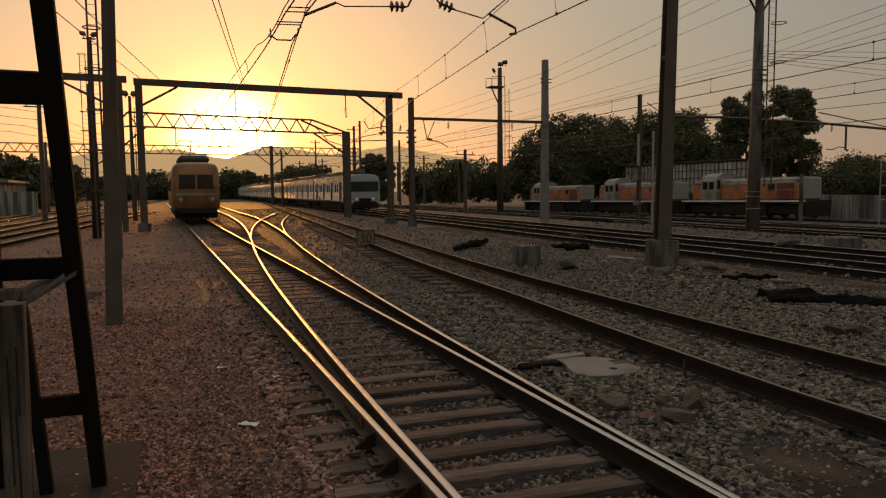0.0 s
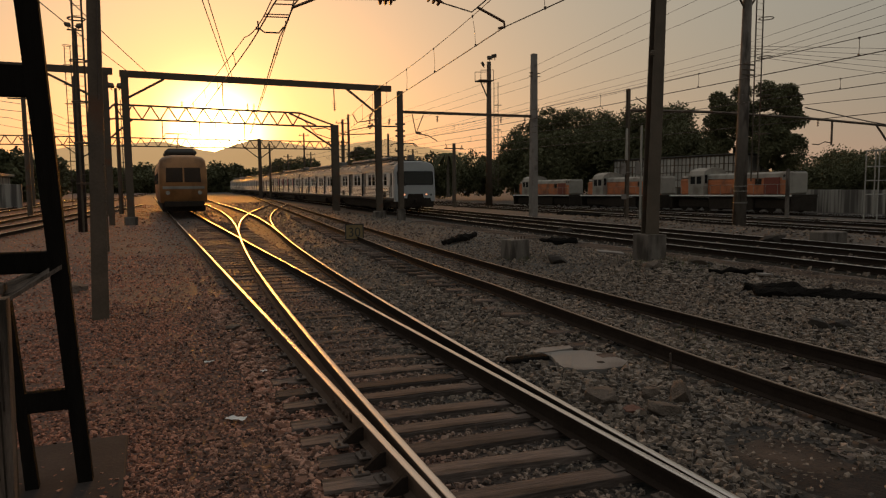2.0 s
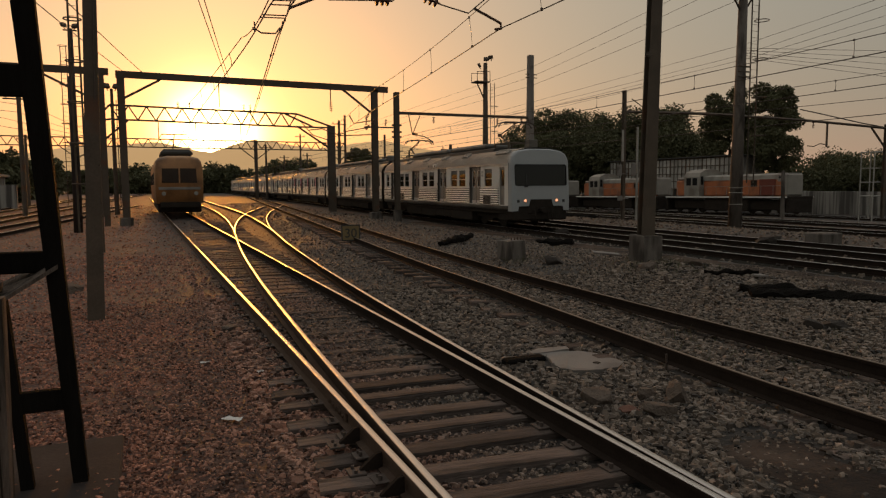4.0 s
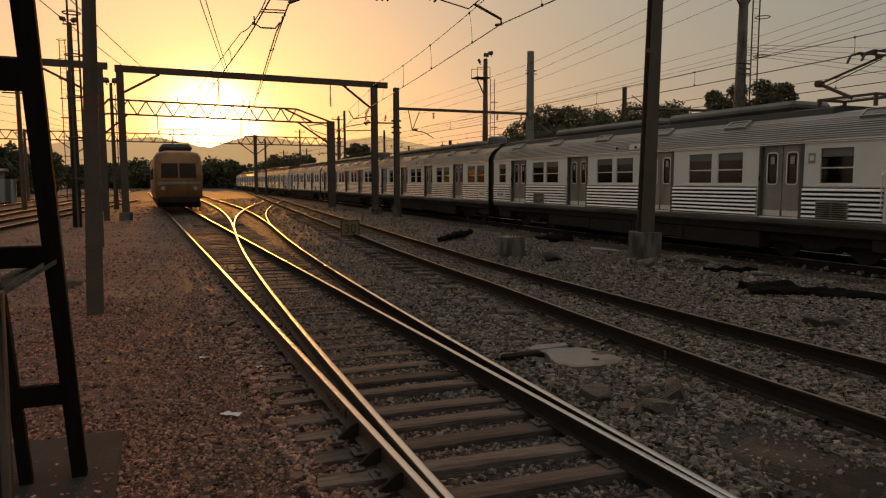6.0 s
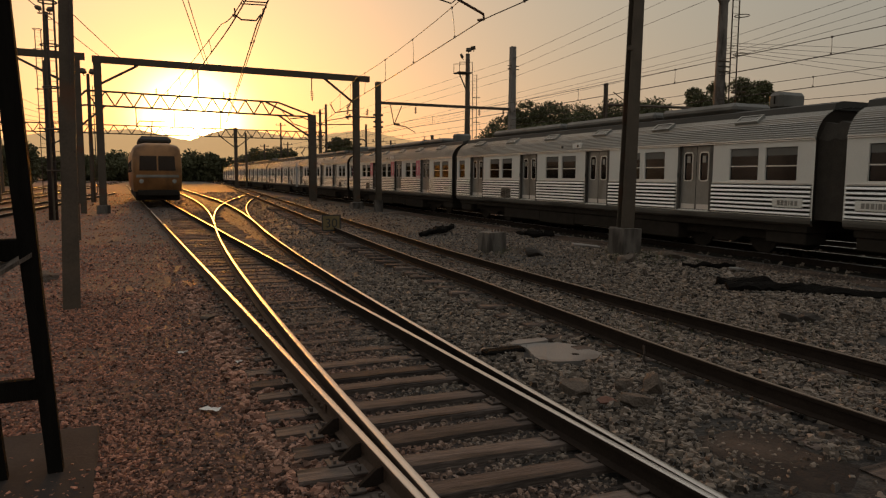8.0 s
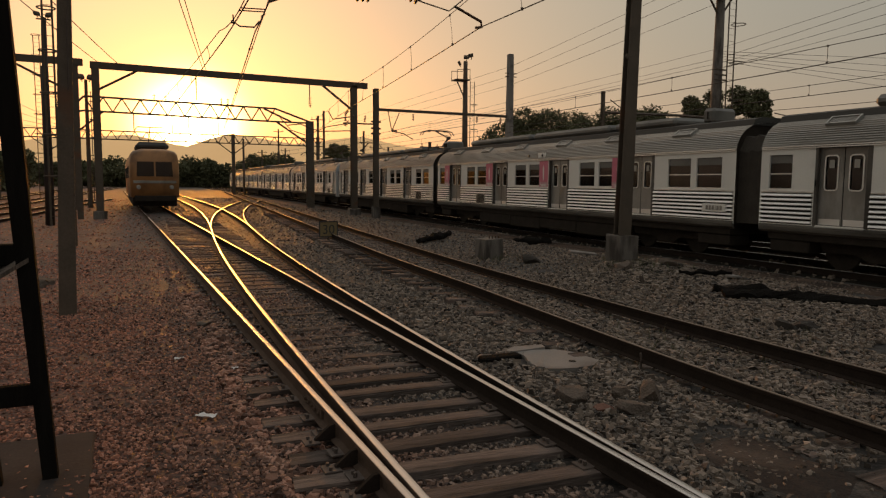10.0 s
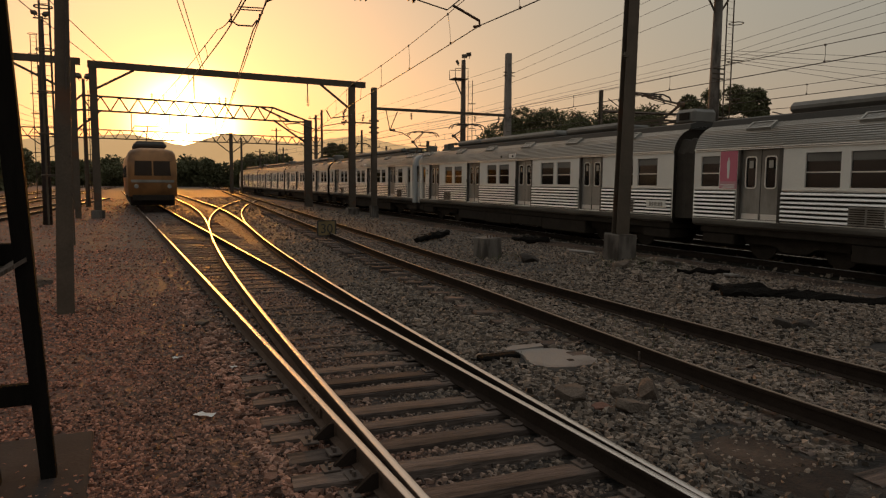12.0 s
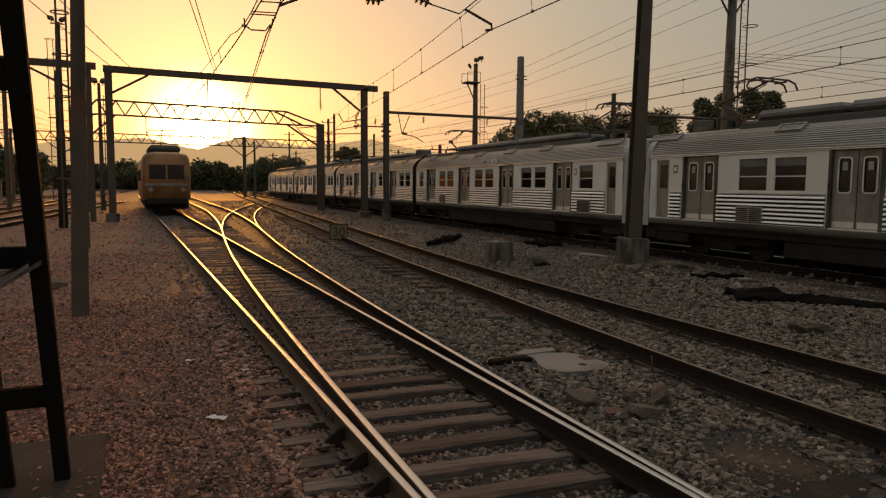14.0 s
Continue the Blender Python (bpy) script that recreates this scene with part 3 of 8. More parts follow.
def build_tracks():
    h = GAUGE / 2
    track = thing("railway_turnout", "rusty railway turnout with bright rails on timber sleepers in stone ballast", "railway track")
    rail_on(track, main_line, -14, 150, -h), rail_on(track, main_line, -14, 150, h)
    rail_on(track, branch, 2.0, 110, -h, 0.002), rail_on(track, branch, 2.0, 110, h, 0.002)
    rail_on(track, crossover, 32.0, 80, -h), rail_on(track, crossover, 31.0, 80, h)
    places = [0.6 * k - 11.95 for k in range(27)] + [4.22, 4.73, 5.23, 5.71, 6.13, 6.73, 7.14, 7.70, 8.27] + [8.86 + 0.61 * k for k in range(64)]
    sleepers_on(track, lambda y: (main_line(y) + branch(max(y, 2.0))) / 2, 0, 0, 2.5, 0.62, 3, -0.17, places=places, turn=-3.0)
    for curve, side in ((main_line, -h), (main_line, h)):
        plates_on(track, curve, [y for y in places if 2 < y < 16], side)
    # stretcher bars and a joint plate beside the outer rail
    for y in (4.44, 4.93, 5.53):
        x = main_line(y) - h
        bm = bmesh.new()
        outline = [(x - 0.030, -0.030), (x - 0.030, -0.160), (x - 0.21, -0.160), (x - 0.20, -0.135), (x - 0.075, -0.035)]
        sides = [[bm.verts.new((px, y + d, pz)) for px, pz in outline] for d in (-0.018, 0.018)]
        bm.faces.new(sides[0][::-1]), bm.faces.new(sides[1])
        for k in range(5):
            bm.faces.new((sides[0][k], sides[0][(k + 1) % 5], sides[1][(k + 1) % 5], sides[1][k]))
        brace = part("brace", bm, M_DARKRUST, track, "dark triangular rail brace")
        bm = bmesh.new()
        box(bm, x - 0.30, y - 0.075, -0.168, x - 0.17, y + 0.075, -0.150, 0.004)
        for d in (-0.045, 0.045):
            rod(bm, (x - 0.25, y + d, -0.152), (x - 0.25, y + d, -0.125), 0.014, n=6)
        part("brace_plate", bm, M_RUSTBAR, brace, "bolted brace plate")
    for y in (6.25,):
        bm = bmesh.new()
        box(bm, main_line(y) - h - 0.035, y - 0.3, -0.125, main_line(y) - h - 0.012, y + 0.3, -0.04, 0.004)
        for k in range(5):
            rod(bm, (main_line(y) - h - 0.035, y - 0.24 + 0.12 * k, -0.085), (main_line(y) - h - 0.055, y - 0.24 + 0.12 * k, -0.085), 0.019, n=6)
        part("joint_plate", bm, M_RUST, track, "bolted fish plate")
    for name, curve, y0, y1, label, n, top in (
            ("railway_track", second_line, -8, 130, "curving railway track with dull rails on sunken sleepers", 45, 0.06),
            ("railway_track", train_line, -160, 330, "railway track that the passing train runs on", 60, 0.0),
            ("railway_track", fourth_line, -60, 220, "railway track beyond the passing train", 0, 0.0),
            ("railway_track", fifth_line, -40, 200, "railway track across the far side of the yard", 0, -0.25),
            ("railway_track", sixth_line, -40, 200, "railway track across the far side of the yard", 0, -0.25),
            ("railway_track", loco_line, -20, 130, "siding under the parked diesel locomotives", 0, -0.02),
            ("railway_track", west_line, 6, 240, "curving railway track beyond the wooden frame", 0, 0.0),
            ("railway_track", west_outer, 12, 90, "railway track that joins the curve", 0, 0.0),
            ("railway_track", far_west_line, 20, 240, "outer railway track by the low white wall", 0, 0.0)):
        t = thing(name, label, "railway track", "tracks of the yard")
        rail_on(t, curve, y0, y1, -h, top, dull=curve is second_line), rail_on(t, curve, y0, y1, h, top, dull=curve is second_line)
        sleepers_on(t, curve, max(y0, -6), n if n else 40, 2.7, 0.66, int(abs(y0)) + 11, sink=0.0 if curve is second_line else 0.27 if curve in (fifth_line, sixth_line) else dip(25.0) + 0.04 if curve is loco_line else 0.02, lean=(lambda y: math.degrees(bank(y) / GAUGE)) if curve is second_line else (lambda y: 0.0))


build_tracks()


def bare_earth(x, y):
    """How far a spot is trodden bare of stones: a hollow beside the second track and a path along the train's track."""
    hollow = math.exp(-(((x - 4.65) / 0.55) ** 2 + ((y - 3.7) / 0.85) ** 2))
    path = math.exp(-((x - train_line(y) + 2.1) / 0.75) ** 4) if 5.0 < y < 40.0 else 0.0
    return hollow + path


def on_debris(x, y):
    """True over the concrete cover and the tarred beams, which lie on top of the stones."""
    if ((x - 4.83) / 0.50) ** 2 + ((y - 7.05) / 0.60) ** 2 < 1.0:
        return True
    for xa, ya, xb, yb, w in ((10.25, 9.45, 11.5, 8.45, 0.17), (10.95, 8.85, 13.3, 6.1, 0.19), (10.5, 9.95, 11.3, 9.3, 0.13), (11.5, 11.9, 12.4, 11.3, 0.09)):
        f = min(max(((x - xa) * (xb - xa) + (y - ya) * (yb - ya)) / ((xb - xa) ** 2 + (yb - ya) ** 2), 0.0), 1.0)
        if math.hypot(x - xa - f * (xb - xa), y - ya - f * (yb - ya)) < w:
            return True
    return False


def build_stones():
    """Loose crushed stone over the near ballast, thinner with distance."""
    rng = np.random.default_rng(5)
    spots = []
    # across the open ballast, then over the trodden strip on the west side
    for y0, y1, east, west, low, high in ((-9.0, 3.4, 30, 30, 0.03, 0.075), (3.4, 6.0, 1050, 1500, 0.024, 0.072), (6.0, 9.0, 900, 1200, 0.026, 0.075), (9.0, 14.0, 480, 650, 0.028, 0.08),
                                          (14.0, 24.0, 140, 170, 0.03, 0.08), (24.0, 44.0, 30, 25, 0.045, 0.10), (44.0, 90.0, 7, 6, 0.08, 0.16)):
        xa, xb, split = -0.32 * max(y0, 3.4) - 1.2, min(1.25 * max(y1, 4.0) + 1.5, 14.6), 2.0
        for lo, hi, density in ((xa, split, west), (split, xb, east)):
            count = int((hi - lo) * (y1 - y0) * density)
            x, y = rng.uniform(lo, hi, count), rng.uniform(y0, y1, count)
            spots.append(np.stack([x, y, rng.uniform(low, high, count) * rng.uniform(0.7, 1.15, count)], 1))
    for x0, x1, y0, y1, density in ((14.6, 28.0, 10.0, 34.0, 16), (24.0, 48.0, 24.0, 44.0, 9)):
        count = int((x1 - x0) * (y1 - y0) * density)
        spots.append(np.stack([rng.uniform(x0, x1, count), rng.uniform(y0, y1, count), rng.uniform(0.04, 0.13, count) ** 1.0], 1))
    # spoil heaped round the mast footing and beside the train's track
    for cx, cy, sx, sy, count in ((12.1, 13.6, 0.7, 0.5, 420), (11.2, 13.4, 0.9, 0.5, 260), (11.4, 16.5, 1.4, 1.0, 260), (11.0, 10.4, 1.4, 0.5, 200)):
        spots.append(np.stack([rng.normal(cx, sx, count), rng.normal(cy, sy, count), rng.uniform(0.05, 0.14, count) * rng.uniform(0.6, 1.1, count)], 1))
    spots = np.concatenate(spots)
    keep, base = [], []
    for x, y, s in spots:
        patch = hum(x, y, 0.55, 9)
        thin = 0.0
        if x < main_line(y) - 1.5:
            s *= 0.50 if y < 14 else 0.75
            thin = 0.5 if patch > 0.05 else 0.15
        elif bare_earth(x, y) + 0.5 * patch > 0.5:
            thin = 0.72
            s *= 0.6
        if abs(x - main_line(y)) < 1.1 or abs(x - branch(y)) < 1.1:
            s *= 0.62
        if rng.random() < thin or on_debris(x, y):
            continue
        on_timber = any(abs(x - c(y)) < 1.35 for c in (main_line, branch)) and rng.random() < 0.35
        if on_timber or min(abs(abs(x - main_line(y)) - GAUGE / 2), abs(abs(x - branch(y)) - GAUGE / 2), abs(abs(x - second_line(y)) - GAUGE / 2)) < 0.08:
            continue
        keep.append((x, y, s))
        base.append(ground_height(x, y))
    spots, base = np.array(keep), np.array(base)
    # near stones are broken blocks with a flat top, far ones plain points
    ring = [(1, 0.7), (-0.8, 1), (-1, -0.8), (0.8, -1)]
    block = np.array([(a * 0.6, b * 0.6, -0.35) for a, b in ring] + [(a * 0.40, b * 0.40, 0.42) for a, b in ring])
    block_faces = [(4, 5, 6), (4, 6, 7)] + [f for k in range(4) for f in ((k, (k + 1) % 4, 4 + (k + 1) % 4), (k, 4 + (k + 1) % 4, 4 + k))]
    point = np.array([(a * 0.6, b * 0.6, -0.3) for a, b in ring] + [(0.1, 0.0, 0.45)])
    point_faces = [(0, 1, 4), (1, 2, 4), (2, 3, 4), (3, 0, 4)]
    close = (spots[:, 1] < 14.0) & (spots[:, 1] > 3.0)
    all_co, all_idx, start = [], [], 0
    for chosen, corners, faces in ((close, block, block_faces), (~close, point, point_faces)):
        at, foot = spots[chosen], base[chosen]
        n, m = len(at), len(corners)
        shape = corners[None] * rng.uniform(0.72, 1.28, (n, m, 1)) + rng.uniform(-0.13, 0.13, (n, m, 3))
        shape = shape * np.stack([rng.uniform(0.75, 1.4, n), rng.uniform(0.55, 0.9, n), rng.uniform(0.5, 1.1, n)], 1)[:, None] * at[:, 2][:, None, None]
        a, tilt = rng.uniform(0, 6.283, n), rng.uniform(-0.5, 0.5, n)
        ca, sa, ct, st = np.cos(a)[:, None], np.sin(a)[:, None], np.cos(tilt)[:, None], np.sin(tilt)[:, None]
        x, y, z = shape[..., 0], shape[..., 1] * ct - shape[..., 2] * st, shape[..., 1] * st + shape[..., 2] * ct
        lift = foot[:, None] + at[:, 2:] * rng.uniform(0.0, 0.42, (n, 1))
        all_co.append(np.stack([x * ca - y * sa + at[:, :1], x * sa + y * ca + at[:, 1:2], z + lift], -1).reshape(-1, 3))
        all_idx.append((np.array(faces)[None] + start + m * np.arange(n)[:, None, None]).reshape(-1))
        start += m * n
    co, idx = np.concatenate(all_co), np.concatenate(all_idx)
    me = bpy.data.meshes.new("ballast_stones")
    me.vertices.add(len(co)), me.loops.add(len(idx)), me.polygons.add(len(idx) // 3)
    me.vertices.foreach_set("co", co.ravel()), me.loops.foreach_set("vertex_index", idx)
    me.polygons.foreach_set("loop_start", np.arange(0, len(idx), 3))
    me.polygons.foreach_set("use_smooth", np.zeros(len(idx) // 3, bool))
    me.update(calc_edges=True), me.validate()
    me.materials.append(M_STONE)
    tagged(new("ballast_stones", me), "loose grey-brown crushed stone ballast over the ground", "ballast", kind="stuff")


build_stones()


def build_dark_bed():
    """The dark ballast strip under the two running tracks."""
    bm = bmesh.new()
    rows = []
    for k in range(150):
        y = -12.0 + 0.5 * k
        edge = train_line(y) - 1.45 + 0.16 * hum(0.0, y, 1.3, 3)
        far = fourth_line(y) + 1.3 + 0.2 * hum(5.0, y, 1.1, 3)
        xs = [edge, edge + 0.3] + [edge + 0.3 + (far - edge - 0.6) * f for f in (0.15, 0.3, 0.45, 0.6, 0.75, 0.9, 1.0)] + [far]
        rows.append([bm.verts.new((x, y, ground_height(x, y) + (-0.03 if i in (0, len(xs) - 1) else 0.025))) for i, x in enumerate(xs)])
    for p, q in zip(rows, rows[1:]):
        for i in range(len(p) - 1):
            bm.faces.new((p[i], p[i + 1], q[i + 1], q[i]))
    tagged(part("track_bed", bm, M_DARKBED, smooth=True), "dark ballast bed under the running tracks", "track bed", kind="structure")


build_dark_bed()


def build_earth_patches():
    """Two places trodden bare, where dusty soil shows."""
    for name, label, grid in (("earth_hollow", "bare dusty earth beside the second track", [[(3.9 + 0.1 * i, 2.6 + 0.12 * j) for i in range(17)] for j in range(19)]),
                              ("earth_path", "dusty trodden path along the running track", [[(train_line(5.0 + 0.4 * j) - 2.95 + 0.12 * i, 5.0 + 0.4 * j) for i in range(14)] for j in range(85)])):
        bm = bmesh.new()
        rows = []
        for line in grid:
            row = []
            for x, y in line:
                over = min(bare_earth(x, y) - 0.55 + 0.5 * hum(x, y, 2.6, 2), 0.3)
                row.append(bm.verts.new((x, y, ground_height(x, y) + 0.05 * over)))
            rows.append(row)
        for p, q in zip(rows, rows[1:]):
            for i in range(len(p) - 1):
                bm.faces.new((p[i], p[i + 1], q[i + 1], q[i]))
        tagged(part(name, bm, M_EARTH, smooth=True), label, "earth", kind="structure")


build_earth_patches()


# ---- masts, gantries and lamps ----
def steel_mast(x, y, z0, z1, w, d, label, w1=None, lean=0.0, group="overhead line masts"):
    t = thing("catenary_mast", label, "mast", group)
    bm = bmesh.new()
    i_section(bm, x, y, z0, z1, w, d, w1, None, lean)
    part("post", bm, M_STEEL, t)
    return t


def concrete_foot(t, x, y, w, z0, z1, worn=0.03):
    bm = bmesh.new()
    box(bm, x - w / 2, y - w / 2, z0, x + w / 2, y + w / 2, z1, 0.03)
    rng = random.Random(int(x * 31 + y))
    for v in bm.verts:
        v.co += Vector([rng.uniform(-worn, worn) for _ in range(3)])
    return part("footing", bm, M_CONCRETE, t, "weathered concrete footing block")


def build_masts():
    big = steel_mast(11.56, 14.0, 0.66, 9.2, 0.40, 0.20, "dark steel catenary mast on a square concrete footing", 0.27, 0.2)
    concrete_foot(big, 11.56, 14.0, 0.60, -0.5, 0.72)
    bm = bmesh.new()
    box(bm, 11.36, 13.8, 5.05, 11.46, 13.86, 5.17, 0.01)
    rod(bm, (11.5, 13.82, 5.1), (11.30, 13.82, 5.1), 0.02)
    part("bracket", bm, M_STEEL, big)

    side = steel_mast(-0.80, 12.74, -0.3, 8.6, 0.26, 0.10, "dark steel catenary mast beside the wooden frame", 0.16, 0.24)
    bm = bmesh.new()
    for z in (4.95, 4.35):
        rod(bm, (-0.63, 12.60, z - 2.6), (-0.63, 12.64, z - 2.6), 0.02, n=6)
    tube(bm, [(-0.65, 12.64, 3.4), (-0.63, 12.64, 4.4), (-0.57, 12.64, 5.4)], 0.012)
    part("cable", bm, M_WIRE, side, "cable clipped to the mast")

    conc = thing("concrete_pole", "pale square concrete pole with a cross-beam", "pole", "overhead line masts")
    bm = bmesh.new()
    rod(bm, (22.81, 38.92, -0.5), (22.81, 38.92, 10.1), 0.31, 0.22, n=4)
    part("shaft", bm, M_COVER, conc)
    for z in (8.7, 8.9):
        bm = bmesh.new()
        rod(bm, (22.4, 38.8, z), (23.2, 38.8, z), 0.03)
        part("crossarm", bm, M_STEEL, conc)

    post = steel_mast(14.2, 40.0, -0.3, 7.55, 0.30, 0.28, "steel catenary mast carrying a long boom over two tracks")
    concrete_foot(post, 14.2, 40.0, 0.46, -0.3, 0.5)
    bm = bmesh.new()
    beam(bm, (14.35, 40.0, 6.33), (22.6, 38.95, 6.22), 0.14, 0.16)
    part("boom", bm, M_STEEL, post, "long horizontal steel boom")
    for line in ([(14.9, 39.8, 6.23), (15.14, 39.8, 5.05)], [(15.63, 39.8, 6.18), (15.14, 39.8, 5.05)], [(15.14, 39.8, 5.05), (15.9, 39.8, 4.95), (16.51, 39.8, 4.63)]):
        bm = bmesh.new()
        tube(bm, line, 0.03)
        part("registration_arm", bm, M_STEEL, post, "thin registration arm")
    insulator(post, (15.14, 39.8, 5.12), (0.9, 0, -0.12), 4, 0.09, 0.08)
    for x in (16.5, 20.6, 22.2):
        insulator(post, (x, 40.0 - (x - 14.2) * 0.128, 6.15), (0, 0, -1), 4, 0.09, 0.09)
    bm = bmesh.new()
    for z in (5.6, 5.2, 4.9):
        beam(bm, (13.9, 40.0, z), (14.5, 40.0, z), 0.1, 0.1)
    beam(bm, (12.2, 40.1, 5.45), (14.1, 40.0, 5.45), 0.08, 0.08)
    part("bracket", bm, M_STEEL, post)
    for x in (12.3, 12.75, 13.5):
        insulator(post, (x, 40.05, 5.55), (0.15, 0, 1), 4, 0.09, 0.09)

    # beam across the far tracks, on a signal mast and an end post
    far = thing("signal_gantry", "dark steel cross-beam on two posts over the far tracks", "gantry", "gantries")
    bm = bmesh.new()
    i_section(bm, 25.93, 33.5, -0.6, 7.4, 0.17, 0.2)
    part("post", bm, M_STEEL, far)
    for x, z0, z1 in ((26.68, -0.6, 5.3), (25.64, 3.3, 5.1)):
        bm = bmesh.new()
        rod(bm, (x, 33.2, z0), (x, 33.2, z1), 0.075, 0.065)
        part("conduit", bm, M_GALV, far, "pale grey tube beside the post")
    for x, z0, z1 in ((25.18, 2.46, 3.10), (26.18, 2.46, 3.16), (25.25, 1.03, 1.31)):
        bm = bmesh.new()
        box(bm, x, 33.05, z0, x + 0.32, 33.13, z1, 0.01)
        box(bm, x + 0.12, 33.13, z0 + 0.1, x + 0.8, 33.2, z0 + 0.15)
        part("relay_box", bm, M_COVER, far, "small pale relay box on a bracket")
    bm = bmesh.new()
    tube(bm, [(26.3, 33.3, 6.9), (27.6, 33.4, 6.25)], 0.03)
    part("strut", bm, M_STEEL, far)
    bm = bmesh.new()
    tube(bm, [(25.9, 33.5, 6.18), (32.2, 33.5, 6.27), (40.3, 33.5, 6.14), (46.2, 33.5, 5.92), (49.2, 33.5, 5.80)], 0.085, 4)
    part("crossbeam", bm, M_STEEL, far)
    bm = bmesh.new()
    i_section(bm, 48.8, 33.5, -1.0, 6.1, 0.22, 0.2)
    beam(bm, (47.2, 33.5, 5.85), (48.9, 33.5, 4.3), 0.1, 0.1)
    part("end_post", bm, M_STEEL, far)
    bm = bmesh.new()
    rod(bm, (42.8, 33.5, 6.06), (42.8, 33.5, 4.40), 0.07)
    tube(bm, [(42.8, 33.5, 4.55), (42.2, 33.5, 4.62), (41.6, 33.5, 4.42), (41.0, 33.5, 4.45)], 0.035)
    part("drop_tube", bm, M_STEEL, far)
    bm = bmesh.new()
    tube(bm, [(40.2, 33.5, 6.82), (41.8, 33.5, 6.64), (46.2, 33.5, 6.1), (48.4, 33.5, 5.9)], 0.04)
    part("stay", bm, M_WIRE, far)
    insulator(far, (41.45, 33.5, 6.05), (0, 0, -1), 4, 0.09, 0.1)

    # stump of a concrete post and small posts by the locomotives
    p = thing("concrete_post", "slim concrete post in front of the parked locomotives", "post")
    bm = bmesh.new()
    rod(bm, (38.8, 33.4, -0.7), (38.75, 33.4, 2.8), 0.14, 0.12, n=4)
    part("shaft", bm, M_CONCRETE, p)
    # service tower beside the end post
    s = thing("service_tower", "small galvanised access tower by the track", "tower")
    for dx in (-0.5, 0.5):
        for dy in (-0.5, 0.5):
            bm = bmesh.new()
            rod(bm, (48.5 + dx, 34.2 + dy, -1.0), (48.5 + dx, 34.2 + dy, 4.2), 0.05, n=6)
            part("leg", bm, M_GALV, s)
    for z in (1.0, 2.0, 3.0, 4.15):
        bm = bmesh.new()
        for a, b in (((-0.5, -0.5), (0.5, -0.5)), ((0.5, -0.5), (0.5, 0.5)), ((0.5, 0.5), (-0.5, 0.5)), ((-0.5, 0.5), (-0.5, -0.5))):
            rod(bm, (48.5 + a[0], 34.2 + a[1], z), (48.5 + b[0], 34.2 + b[1], z), 0.035, n=6)
        part("rung_frame", bm, M_GALV, s)


build_masts()


def caged_ladder(t, x, y, z0, z1, w=0.42, hoops=2.4, first=2.5):
    """Two stiles and rungs inside round safety hoops."""
    for dx in (-w / 2, w / 2):
        bm = bmesh.new()
        rod(bm, (x + dx, y, z0), (x + dx, y, z1), 0.035, n=6)
        part("stile", bm, M_STEEL, t)
    bm = bmesh.new()
    rod(bm, (-w / 2, 0, 0), (w / 2, 0, 0), 0.009, n=5)
    rung = part("rung", bm, M_STEEL, t)
    rung.matrix_basis = pose(x, y, z0 + 0.3)
    z = z0 + 0.62
    while z < z1:
        part_like("rung", rung, t, pose(x, y, z))
        z += 0.32
    z, r = first, w / 2 + 0.12
    while z <= z1:
        bm = bmesh.new()
        tube(bm, [(x + math.cos(a) * r, y - 0.06 - r + math.sin(a) * r, z) for a in np.linspace(0, 6.2832, 15)], 0.024, 5)
        part("hoop", bm, M_STEEL, t)
        z += hoops


def floodlight(t, x, y, z, yaw, tilt=-30, size=1.0):
    bm = bmesh.new()
    box(bm, -0.28, -0.12, -0.2, 0.28, 0.16, 0.2, 0.05)
    rod(bm, (0, 0.1, -0.2), (0, 0.05, -0.42), 0.04, n=6)
    for v in bm.verts:
        v.co = pose(x, y, z, tilt, 0, yaw) @ (v.co * size)
    return part("floodlight", bm, M_STEEL, t, "unlit dark floodlight")


